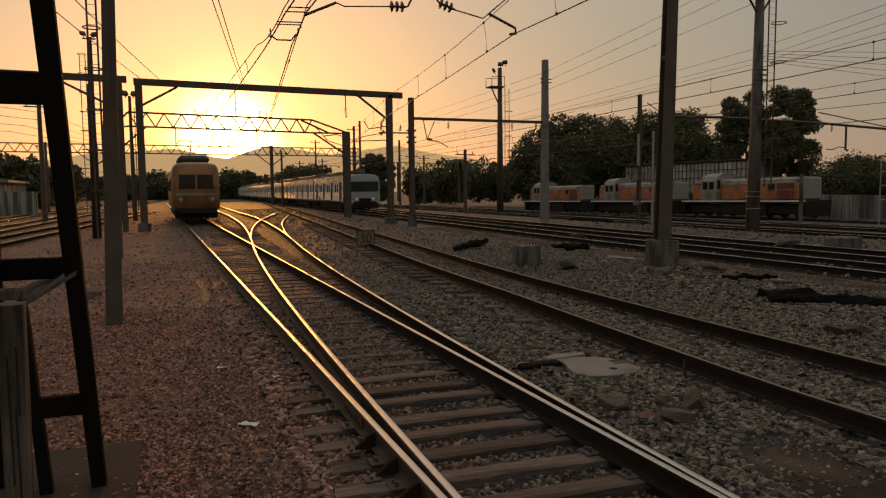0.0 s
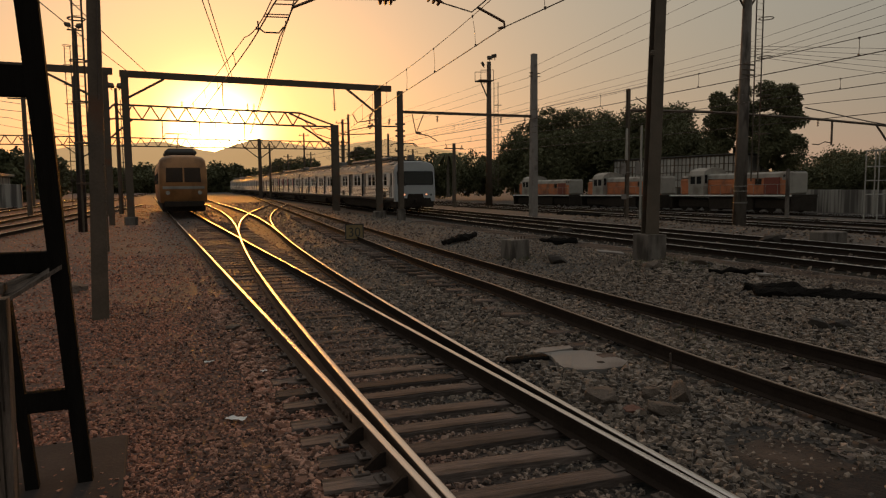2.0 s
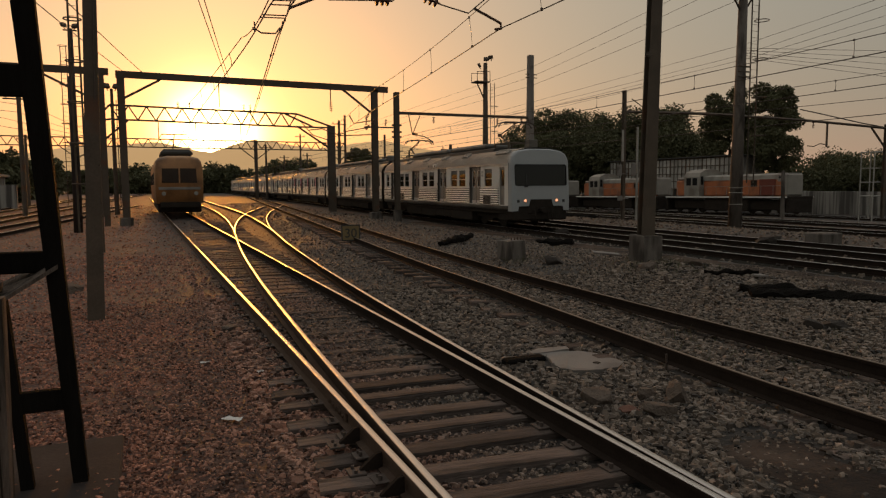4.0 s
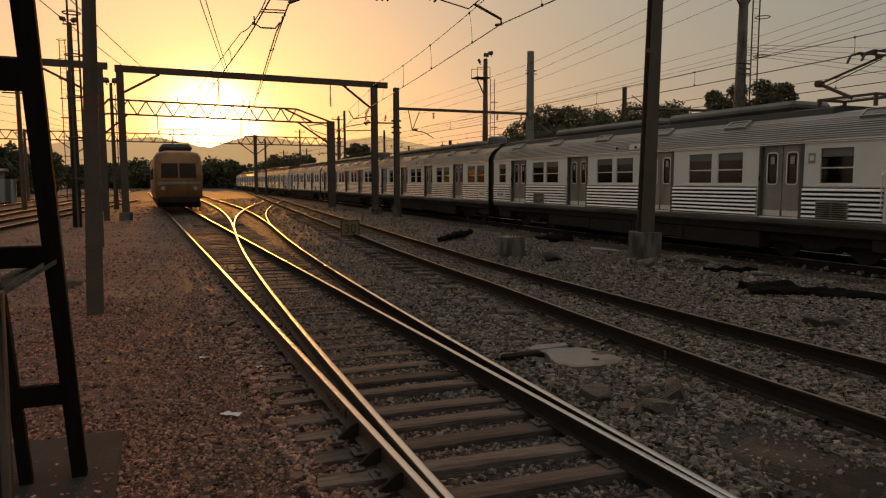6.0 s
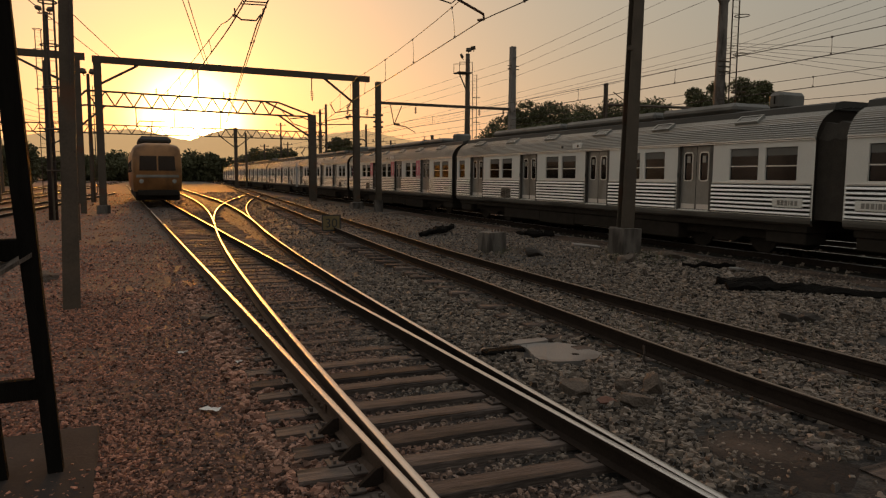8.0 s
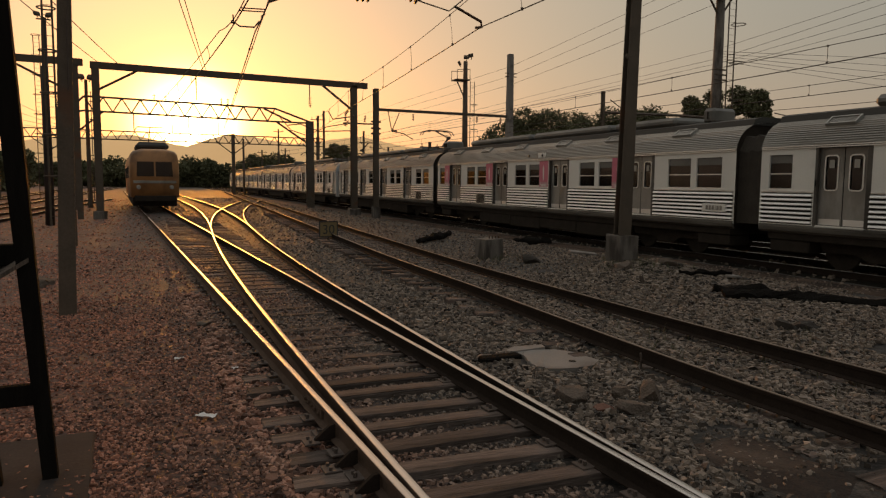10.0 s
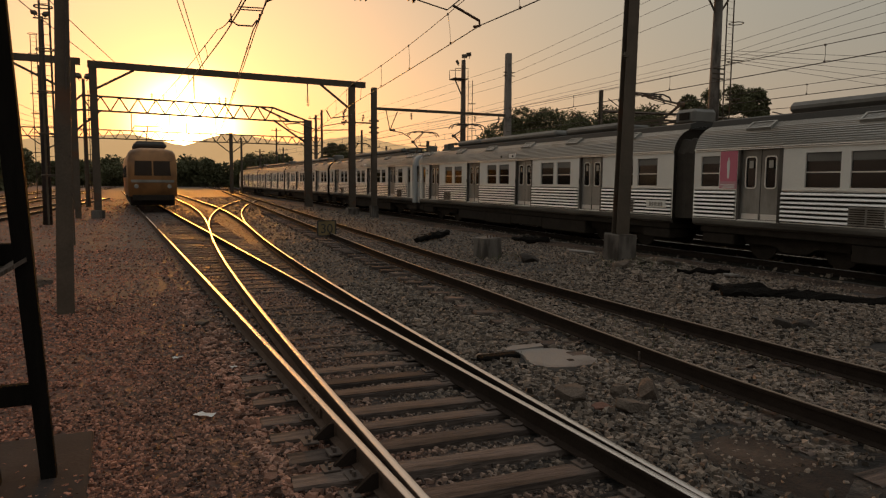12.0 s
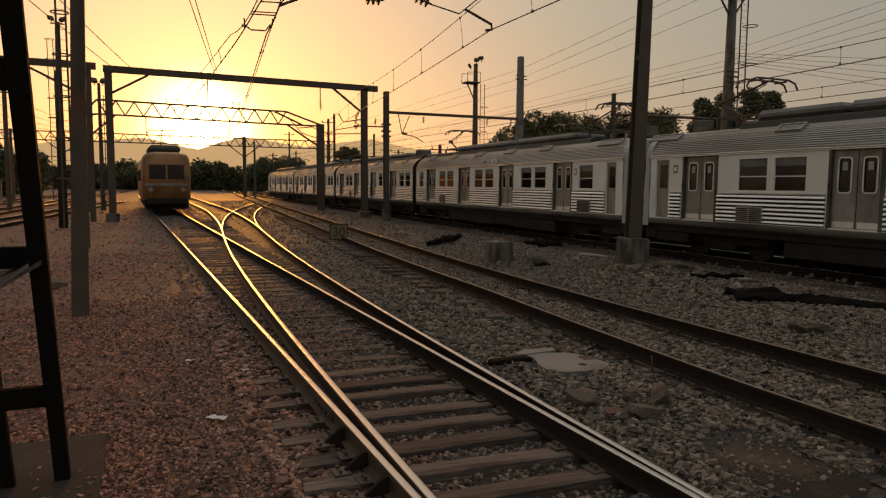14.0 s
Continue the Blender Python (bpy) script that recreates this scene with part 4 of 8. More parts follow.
def build_towers():
    t = thing("lighting_tower", "tall tapered concrete lighting tower with a caged ladder", "lighting tower", "lighting towers")
    bm = bmesh.new()
    rod(bm, (28.0, 27.0, -0.8), (28.12, 27.0, 13.5), 0.34, 0.19, n=12)
    part("shaft", bm, M_CONCRETE, t, "grey stained tapered concrete shaft", True)
    caged_ladder(t, 28.85, 26.9, 2.0, 13.4, 0.46, 1.9)
    bm = bmesh.new()
    box(bm, 26.9, 26.3, 11.55, 28.1, 27.6, 11.65, 0.02)
    beam(bm, (27.2, 27, 11.55), (27.95, 27, 10.6), 0.07, 0.07)
    beam(bm, (28.9, 27, 11.55), (28.2, 27, 10.6), 0.07, 0.07)
    part("platform", bm, M_STEEL, t)
    bm = bmesh.new()
    for z in (1.5, 1.75, 0.9):
        rod(bm, (28.02, 27, z), (28.02, 27, z + 0.03), 0.345, 0.345, n=12)
    part("strap", bm, M_GALV, t)
    bm = bmesh.new()
    for k in range(3):
        rod(bm, (27.5, 26.6, 7.8 - 0.25 * k), (28.3, 26.6, 7.8 - 0.25 * k), 0.04, n=6)
    part("crossarm", bm, M_STEEL, t)

    t = thing("lighting_tower", "slender lighting tower with a railed platform and floodlights", "lighting tower", "lighting towers")
    bm = bmesh.new()
    rod(bm, (34.1, 67.6, -0.4), (34.1, 67.6, 14.9), 0.38, 0.22, n=10)
    part("shaft", bm, M_STEEL, t, "", True)
    bm = bmesh.new()
    box(bm, 32.75, 66.9, 12.8, 34.35, 68.3, 12.92, 0.02)
    beam(bm, (33.1, 67.6, 12.8), (33.9, 67.6, 11.2), 0.10, 0.10)
    part("platform", bm, M_STEEL, t)
    for y in (66.9, 68.3):
        bm = bmesh.new()
        tube(bm, [(32.8, y, 12.9), (32.8, y, 13.85), (34.3, y, 13.95), (34.3, y, 12.9)], 0.04)
        part("railing", bm, M_STEEL, t)
    caged_ladder(t, 34.85, 67.4, 1.5, 12.8, 0.5, 2.6)
    floodlight(t, 33.3, 67.4, 14.6, 60), floodlight(t, 34.1, 67.4, 15.3, -30), floodlight(t, 34.6, 67.4, 15.5, -70, 10)

    t = thing("lighting_tower", "tapered concrete lighting tower with a caged ladder and floodlights", "lighting tower", "lighting towers")
    bm = bmesh.new()
    rod(bm, (-2.95, 38.0, -0.4), (-2.85, 38.0, 9.5), 0.21, 0.11, n=10)
    part("shaft", bm, M_DARKCONCRETE, t, "", True)
    floodlight(t, -3.1, 37.8, 9.62, 40, size=0.5), floodlight(t, -2.62, 37.8, 9.6, -40, size=0.55)
    bm = bmesh.new()
    rod(bm, (-3.15, 37.9, 9.40), (-2.55, 37.9, 9.40), 0.035, n=6)
    part("crossarm", bm, M_STEEL, t)

    t = thing("ladder_mast", "tall steel mast with a caged ladder", "mast")
    bm = bmesh.new()
    i_section(bm, -1.36, 26.0, -0.4, 12.0, 0.22, 0.2)
    part("post", bm, M_STEEL, t)
    caged_ladder(t, -1.84, 25.9, 0.5, 11.8, 0.28, 1.31, 2.11)

    t = thing("ladder_mast", "far steel mast with a caged ladder and lamps", "mast")
    bm = bmesh.new()
    rod(bm, (-4.9, 62.0, -0.4), (-4.9, 62.0, 10.6), 0.2, 0.12, n=8)
    part("post", bm, M_STEEL, t)
    caged_ladder(t, -5.2, 61.9, 0.5, 12.85, 0.40, 1.47, 2.52)
    t = thing("lamp_post", "slim lamp post with twin floodlights", "lamp post")
    bm = bmesh.new()
    rod(bm, (-1.95, 62.0, -0.4), (-1.95, 62.0, 9.8), 0.2, 0.12, n=8)
    part("post", bm, M_STEEL, t)
    floodlight(t, -2.3, 61.9, 10.0, 40), floodlight(t, -1.6, 61.9, 10.0, -40)
    caged_ladder(t, -1.45, 62.0, 0.5, 8.9, 0.4, 1.4)


build_towers()


def truss(t, p0, p1, depth, bays, size=0.13):
    p0, p1 = Vector(p0), Vector(p1)
    for dz, name in ((0, "top_chord"), (-depth, "bottom_chord")):
        bm = bmesh.new()
        beam(bm, p0 + Vector((0, 0, dz)), p1 + Vector((0, 0, dz)), size, size)
        part(name, bm, M_STEEL, t)
    for k in range(bays):
        a, b, mid = p0.lerp(p1, k / bays), p0.lerp(p1, (k + 1) / bays), p0.lerp(p1, (k + 0.5) / bays) - Vector((0, 0, depth))
        bm = bmesh.new()
        beam(bm, a, mid, size * 0.7, size * 0.7), beam(bm, mid, b, size * 0.7, size * 0.7)
        part("lattice", bm, M_STEEL, t)


def build_gantries():
    g = thing("portal_gantry", "steel portal gantry over the main lines", "gantry", "gantries")
    for x in (-0.90, 14.1):
        bm = bmesh.new()
        i_section(bm, x, 44.0, -0.4, 8.2, 0.40, 0.30)
        part("post", bm, M_STEEL, g)
        concrete_foot(g, x, 44.0, 0.7, -0.4, 0.25)
    bm = bmesh.new()
    beam(bm, (-1.15, 44.0, 8.36), (15.0, 44.0, 8.22), 0.3, 0.36)
    part("crossbeam", bm, M_STEEL, g)
    for x, z, d in ((-0.72, 7.05, 1.9), (13.9, 6.7, -1.95)):
        bm = bmesh.new()
        beam(bm, (x, 44.0, z), (x + d, 44.0, 8.15), 0.12, 0.12)
        part("brace", bm, M_STEEL, g)
    for x, z in ((4.42, 6.7), (11.2, 7.3)):
        bm = bmesh.new()
        rod(bm, (x, 44.0, 8.2), (x, 44.0, z), 0.035, n=6)
        part("hanger", bm, M_STEEL, g)
    insulator(g, (11.2, 44.0, 7.3), (0.05, 0, -1), 5, 0.11, 0.12)
    for z, n in ((6.3, 4), (5.6, 4)):
        insulator(g, (13.5, 44.0, z), (0.4, 0, 0.6), n, 0.11, 0.1)
    bm = bmesh.new()
    tube(bm, [(13.85, 44, 6.2), (12.7, 44, 6.0), (12.4, 44, 6.5)], 0.04)
    tube(bm, [(13.85, 44, 5.3), (11.8, 44, 5.2), (10.6, 44, 5.6), (9.8, 44, 5.5)], 0.035)
    tube(bm, [(13.85, 44, 5.8), (12.3, 44, 5.5), (11.0, 44, 4.9), (10.0, 44, 5.2), (9.2, 44, 6.1)], 0.03)
    part("cantilever", bm, M_STEEL, g, "bent cantilever tubes")

    g = thing("portal_gantry", "steel portal gantry over the west tracks", "gantry", "gantries")
    for x in (-1.9, -15.5):
        bm = bmesh.new()
        i_section(bm, x, 44.0, -0.4, 8.3, 0.30, 0.30)
        part("post", bm, M_STEEL, g)
    bm = bmesh.new()
    beam(bm, (-16.0, 44.0, 8.55), (-1.5, 44.0, 8.45), 0.3, 0.36)
    part("crossbeam", bm, M_STEEL, g)
    bm = bmesh.new()
    beam(bm, (-2.0, 44.0, 6.75), (-5.0, 44.0, 8.3), 0.12, 0.12)
    part("brace", bm, M_STEEL, g)
    for x in (-7.0, -8.6, -11.5):
        insulator(g, (x, 44.0, 8.2), (0, 0, -1), 5, 0.11, 0.12)

    g = thing("lattice_gantry", "lattice steel gantry with a sloped end over the tracks", "gantry", "gantries")
    for x in (-3.0, 14.75):
        bm = bmesh.new()
        i_section(bm, x, 58.0, -0.4, 7.0, 0.6, 0.4)
        part("post", bm, M_STEEL, g)
    truss(g, (-2.0, 58.0, 8.1), (11.9, 58.0, 7.9), 1.05, 11)
    for xa, za, xb, zb in ((11.9, 7.9, 14.75, 6.95), (11.9, 6.85, 14.75, 6.85), (-2.0, 8.1, -3.0, 7.0), (-2.0, 7.05, -3.0, 6.9), (11.9, 6.9, 14.5, 5.2), (-0.8, 7.0, -2.8, 5.2), (11.0, 7.85, 13.2, 6.9)):
        bm = bmesh.new()
        beam(bm, (xa, 58.0, za), (xb, 58.0, zb), 0.13, 0.13)
        part("haunch", bm, M_STEEL, g, "sloped end brace")
    for x in (2.78, 3.61, 7.7, 8.19):
        insulator(g, (x, 58.0, 8.0), (0, 0, 1), 4, 0.12, 0.12)
    for x in (1.3, 4.0, 5.2, 7.4):
        bm = bmesh.new()
        rod(bm, (x, 58.0, 7.0), (x, 58.0, 5.6), 0.04, n=6)
        part("hanger", bm, M_STEEL, g)

    for y, x0, x1, z, depth, bays, posts, label in ((115.0, -42.0, 31.4, 9.4, 1.25, 46, (-38.0, -24.0, -8.5, 16.9, 30.6), "long far lattice gantry over the yard"),
                                                    (150.0, 48.9, 76.0, 8.3, 1.4, 18, (50.0, 61.5, 74.0), "distant lattice gantry beside the trees")):
        g = thing("lattice_gantry", label, "gantry", "gantries")
        truss(g, (x0, y, z), (x1, y, z - 0.3), depth, bays, 0.16)
        for x in posts:
            bm = bmesh.new()
            i_section(bm, x, y, -0.4, z, 0.5, 0.4)
            part("post", bm, M_STEEL, g)
            for d in (-2.6, 2.6):
                bm = bmesh.new()
                beam(bm, (x, y, z - 3.2), (x + d, y, z - 1.2), 0.14, 0.14)
                part("brace", bm, M_STEEL, g)

    # plain far poles against the sky
    for x, y, h, arm in ((29.3, 140.0, 12.3, 1), (24.5, 92.0, 10.7, 1), (26.4, 96.0, 11.8, 0), (32.9, 98.0, 9.4, 0), (43.1, 115.0, 8.1, 1), (18.0, 112.0, 8.5, 1),
                         (32.8, 150.0, 9.0, 1), (27.9, 150.0, 8.5, 1), (35.5, 100.0, 7.6, 1), (27.5, 62.0, 5.9, 1), (-8.1, 60.0, 9.0, 1), (-14.0, 72.0, 8.8, 1), (-12.0, 92.0, 8.0, 1)):
        p = thing("line_pole", "dark far pole with a small crossarm" if arm else "plain dark far pole", "pole", "line poles")
        bm = bmesh.new()
        rod(bm, (x, y, -0.4), (x, y, h), 0.2, 0.15, n=8)
        part("shaft", bm, M_STEEL, p)
        if arm:
            bm = bmesh.new()
            beam(bm, (x - 1.0, y, h - 0.5), (x + 1.0, y, h - 0.5), 0.1, 0.1)
            part("crossarm", bm, M_STEEL, p)
            for d in (-0.8, 0.8):
                insulator(p, (x + d, y, h - 0.45), (0, 0, 1), 2, 0.1, 0.12)


build_gantries()


# ---- overhead wires ----
def sag(p0, p1, drop, n=10):
    p0, p1 = Vector(p0), Vector(p1)
    return [p0.lerp(p1, k / n) - Vector((0, 0, drop * 4 * (k / n) * (1 - k / n))) for k in range(n + 1)]


def catenary(label, contact, carrier, spacing, r=0.011, drop=0.35):
    """A contact wire hung by droppers from a sagging carrier wire, span by span."""
    t = thing("catenary", label, "overhead wire", "catenaries")
    for (a, b), (c, d) in zip(zip(contact, contact[1:]), zip(carrier, carrier[1:])):
        low, high = sag(a, b, 0.02, 14), sag(c, d, drop, 14)
        for name, line, size in (("contact_wire", low, r), ("carrier_wire", high, r * 0.75)):
            bm = bmesh.new()
            tube(bm, line, size, 5)
            part(name, bm, M_WIRE, t)
        span = (Vector(b) - Vector(a)).length
        count = max(int(span / spacing), 1)
        for k in range(count):
            f = (k + 0.5) / count
            p, q = Vector(a).lerp(Vector(b), f), Vector(c).lerp(Vector(d), f) - Vector((0, 0, drop * 4 * f * (1 - f)))
            bm = bmesh.new()
            tube(bm, [q, q.lerp(p, 0.5) + Vector((0.015, 0, 0)), p], r * 0.55, 4)
            box(bm, p.x - 0.015, p.y - 0.02, p.z - 0.02, p.x + 0.015, p.y + 0.02, p.z + 0.03)
            box(bm, q.x - 0.014, q.y - 0.02, q.z - 0.03, q.x + 0.014, q.y + 0.02, q.z + 0.02)
            part("dropper", bm, M_WIRE, t)
    return t


def wire(label, points, r=0.011, drop=0.3, n=12):
    t = thing("overhead_wire", label, "overhead wire", "feeder wires")
    for a, b in zip(points, points[1:]):
        bm = bmesh.new()
        tube(bm, sag(a, b, drop, n), r, 5)
        part("span", bm, M_WIRE, t)


def build_wires():
    catenary("contact and carrier wires over the curving second track", [(5.9, -22, 5.0), (6.48, 12.2, 5.0), (8.54, 26.6, 5.0), (11.2, 43, 5.05)], [(5.9, -22, 6.1), (6.48, 12.4, 5.70), (8.4, 26.1, 5.72), (11.2, 43, 5.80)], 3.0, drop=0.12)
    catenary("contact and carrier wires over the branch track", [(2.3, -20, 5.0), (2.40, 12.0, 5.0), (2.62, 14.6, 5.0), (5.9, 44, 5.05)], [(2.3, -20, 5.6), (2.42, 12.0, 5.12), (2.69, 14.6, 5.06), (5.98, 44, 5.12)], 4.2, r=0.014, drop=0.02)
    catenary("contact and carrier wires over the main track", [(2.0, -20, 5.0), (2.08, 12.2, 5.0), (2.17, 16.0, 5.0), (2.2, 44, 5.0)], [(2.0, -20, 5.8), (2.06, 12.2, 5.08), (2.12, 16.0, 5.23), (2.12, 44, 6.25)], 4.2, r=0.014, drop=0.12)
    side = [(16.3, -40, 5.0), (15.75, 9, 5.0), (16.75, 26, 5.0), (16.7, 40, 5.0), (18.0, 86, 5.05), (20.0, 130, 5.1)]
    catenary("contact and carrier wires over the passing train", side, [(x, y, z + 0.43) for x, y, z in side], 4.5, r=0.014, drop=0.02)
    side = [(19.7, -40, 4.83), (19.7, 4, 4.83), (19.9, 40, 4.80), (21.4, 86, 5.0)]
    catenary("contact and carrier wires over the fourth track", side, [(x, y, z + 0.32) for x, y, z in side], 4.5, r=0.013, drop=0.02)
    side = [(30.5, -30, 5.2), (30.5, 33.5, 5.0), (31.2, 100, 5.2)]
    catenary("contact and carrier wires over the fifth track", side, [(x, y, z + 1.0) for x, y, z in side], 9.0, r=0.02, drop=0.5)

    # spacer ties between the two near wires, a bow of cable under them
    t = thing("section_ties", "wire spacers tying two parallel overhead wires", "overhead wire")
    for y, z in ((11.25, 5.03), (11.85, 5.03), (12.15, 5.03), (12.9, 5.03), (13.1, 5.03)):
        bm = bmesh.new()
        rod(bm, (2.08, y, z), (2.43 + max(y - 12.0, 0) * 0.085, y, z + 0.02), 0.012, n=5)
        part("tie", bm, M_WIRE, t)
    bm = bmesh.new()
    tube(bm, [(2.07, 13.8, 5.10), (2.08, 13.8, 4.97), (2.2, 13.85, 4.91), (2.48, 13.9, 4.93), (2.57, 13.9, 5.05)], 0.016)
    part("jumper", bm, M_WIRE, t)

    # cross-span between the two near masts, with strain insulators and pull-off arms
    t = thing("cross_span", "cross-span wire with insulators and pull-off arms", "overhead wire")
    for points, r in (([(2.46, 12.4, 5.06), (3.02, 12.4, 5.32)], 0.026), ([(3.02, 12.4, 5.32), (3.17, 12.4, 5.27), (4.02, 12.4, 5.34)], 0.012), ([(5.30, 12.4, 5.39), (5.89, 12.4, 5.28), (6.01, 12.4, 5.38), (6.4, 12.4, 5.70)], 0.013),
                      ([(6.01, 12.4, 5.38), (6.59, 12.4, 5.15), (6.60, 12.4, 5.05), (6.42, 12.3, 5.0)], 0.026), ([(6.4, 12.4, 5.70), (11.4, 13.9, 7.4)], 0.012)):
        bm = bmesh.new()
        tube(bm, points, r, 6)
        part("pull_off", bm, M_STEEL, t)
    insulator(t, (4.0, 12.4, 5.34), (1, 0, 0.06), 3, 0.10, 0.10)
    insulator(t, (4.97, 12.4, 5.49), (1, 0, -0.28), 3, 0.10, 0.10)
    bm = bmesh.new()
    tube(bm, [(4.36, 12.4, 5.37), (4.43, 12.4, 5.5), (4.45, 12.4, 6.1), (4.88, 12.4, 6.1), (4.92, 12.4, 5.56), (4.99, 12.4, 5.49)], 0.02)
    part("hanger", bm, M_STEEL, t)

    for dx in (0.0, 0.24):
        wire("feeder wire anchored on the portal gantry", [(-0.9 + dx, 3, 8.0), (1.75 + dx * 0.8, 23.5, 8.1), (4.9 + dx * 0.6, 43.9, 8.3)], 0.017, 0.05)
    wire("feeder wire running beside the mast", [(-7.6, 0, 8.4), (-3.4, 26.6, 8.4), (-0.6, 43.9, 8.4)], 0.018, 0.05)
    wire("feeder wire running beside the mast", [(-6.47, 0, 8.4), (-2.32, 26.6, 8.4), (0.38, 43.9, 8.4)], 0.018, 0.05)
    for z0, z1 in ((12.4, 9.35), (11.9, 8.75), (11.1, 8.2)):
        wire("telegraph wire tied to the concrete pole", [(22.8, -12, z0 + 1.4), (22.8, 22.0, z0 - 1.6 if z0 < 12 else z0 - 1.55), (22.8, 38.8, z1), (24.5, 100, z1 - 0.4)], 0.009, 0.04)
    for k, (z0, z1) in enumerate(((10.2, 8.95), (10.0, 8.45), (9.4, 8.2), (8.9, 7.95))):
        wire("telegraph wire tied to the lighting tower", [(28.1, -30, z0 + 3.6), (28.1, 12.0, z0), (28.1, 26.7, z1), (28.3, 118, 6.6 - 0.15 * k)], 0.009, 0.03)
    for k in range(5):
        wire("power line crossing behind the trees", [(28.2, 27, 8.8 - 0.12 * k), (95.0, 27 - k, 12.8 - 1.85 * k)], 0.011, 0.1)
    for k in range(4):
        wire("far wire over the west tracks", [(-16 - k, 30, 7.5 - 0.5 * k), (-8 - k, 66, 8.6 - 0.5 * k), (-3, 115, 9.0)], 0.02, 0.3)


build_wires()


# ---- the passing train: stainless electric multiple-unit cars; y counts backwards from a car's front, z from the rails ----
HALF, LENGTH, PITCH = 1.48, 19.9, 20.6
SILL, BELT, GUTTER = 1.07, 1.84, 2.88


def wall_with_holes(bm, side, y0, y1, z0, z1, holes, deep=0.06):
    """A side wall at x = side with openings and their reveals."""
    inner = side - math.copysign(deep, side)
    y0, y1, z0, z1 = (round(v, 4) for v in (y0, y1, z0, z1))
    holes = [tuple(round(v, 4) for v in h) for h in holes]
    ys = sorted({y0, y1, *[h[0] for h in holes], *[h[1] for h in holes]})
    zs = sorted({z0, z1, *[h[2] for h in holes], *[h[3] for h in holes]})
    table = {}

    def vert(x, y, z):
        key = (round(x, 4), round(y, 4), round(z, 4))
        if key not in table:
            table[key] = bm.verts.new((x, y, z))
        return table[key]
    for a, b in zip(ys, ys[1:]):
        for c, d in zip(zs, zs[1:]):
            if not any(h[0] <= a and b <= h[1] and h[2] <= c and d <= h[3] for h in holes):
                bm.faces.new([vert(side, *p) for p in ((a, c), (b, c), (b, d), (a, d))])
    for a, b, c, d in holes:
        for p, q in (((a, c), (b, c)), ((b, c), (b, d)), ((b, d), (a, d)), ((a, d), (a, c))):
            try:
                bm.faces.new((vert(side, *p), vert(side, *q), vert(inner, *q), vert(inner, *p)))
            except ValueError:
                pass


def ribs(car, side, y0, y1, z0, z1, count, proud):
    """Horizontal flutes: bright half-round ribs on a dark backing sheet."""
    out = math.copysign(1, side)
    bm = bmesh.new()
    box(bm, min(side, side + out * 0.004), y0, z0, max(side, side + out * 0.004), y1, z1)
    panel = part("fluted_panel", bm, M_GROOVE, car, "dark sheet between the flutes")
    step = (z1 - z0) / count
    for k in range(count):
        bm = bmesh.new()
        z = z0 + (k + 0.5) * step
        prof = [(0.004, z - step * 0.33), (proud * 0.85, z - step * 0.30), (proud, z - step * 0.22), (proud * 0.92, z - step * 0.05), (proud * 0.6, z + step * 0.16), (proud * 0.2, z + step * 0.29), (0.004, z + step * 0.30)]
        a = [bm.verts.new((side + out * p, y0, q)) for p, q in prof]
        b = [bm.verts.new((side + out * p, y1, q)) for p, q in prof]
        for i in range(len(prof) - 1):
            bm.faces.new((a[i], a[i + 1], b[i + 1], b[i]))
        bm.faces.new(a), bm.faces.new(b[::-1])
        part("flute", bm, M_STAINLESS, panel, "bright stainless flute")


def rounded_pane(bm, x, y0, y1, z0, z1, r=0.05, thick=0.008):
    ring = []
    for cy, cz, a0 in ((y1 - r, z1 - r, 0), (y0 + r, z1 - r, 90), (y0 + r, z0 + r, 180), (y1 - r, z0 + r, 270)):
        ring += [(cy + r * math.cos(radians(a0 + d)), cz + r * math.sin(radians(a0 + d))) for d in (0, 45, 90)]
    front, back = [bm.verts.new((x, y, z)) for y, z in ring], [bm.verts.new((x + thick, y, z)) for y, z in ring]
    bm.faces.new(front), bm.faces.new(back[::-1])
    for k in range(len(ring)):
        bm.faces.new((front[k], front[(k + 1) % len(ring)], back[(k + 1) % len(ring)], back[k]))


def bars_of_text(parent, x, y0, z0, widths, h, mat=None):
    """Unreadable lettering as plain bars."""
    y = y0
    for w in widths:
        bm = bmesh.new()
        box(bm, x - 0.004, y, z0, x + 0.004, y + w, z0 + h)
        part("lettering", bm, mat or M_DOOR, parent)
        y += w + 0.03


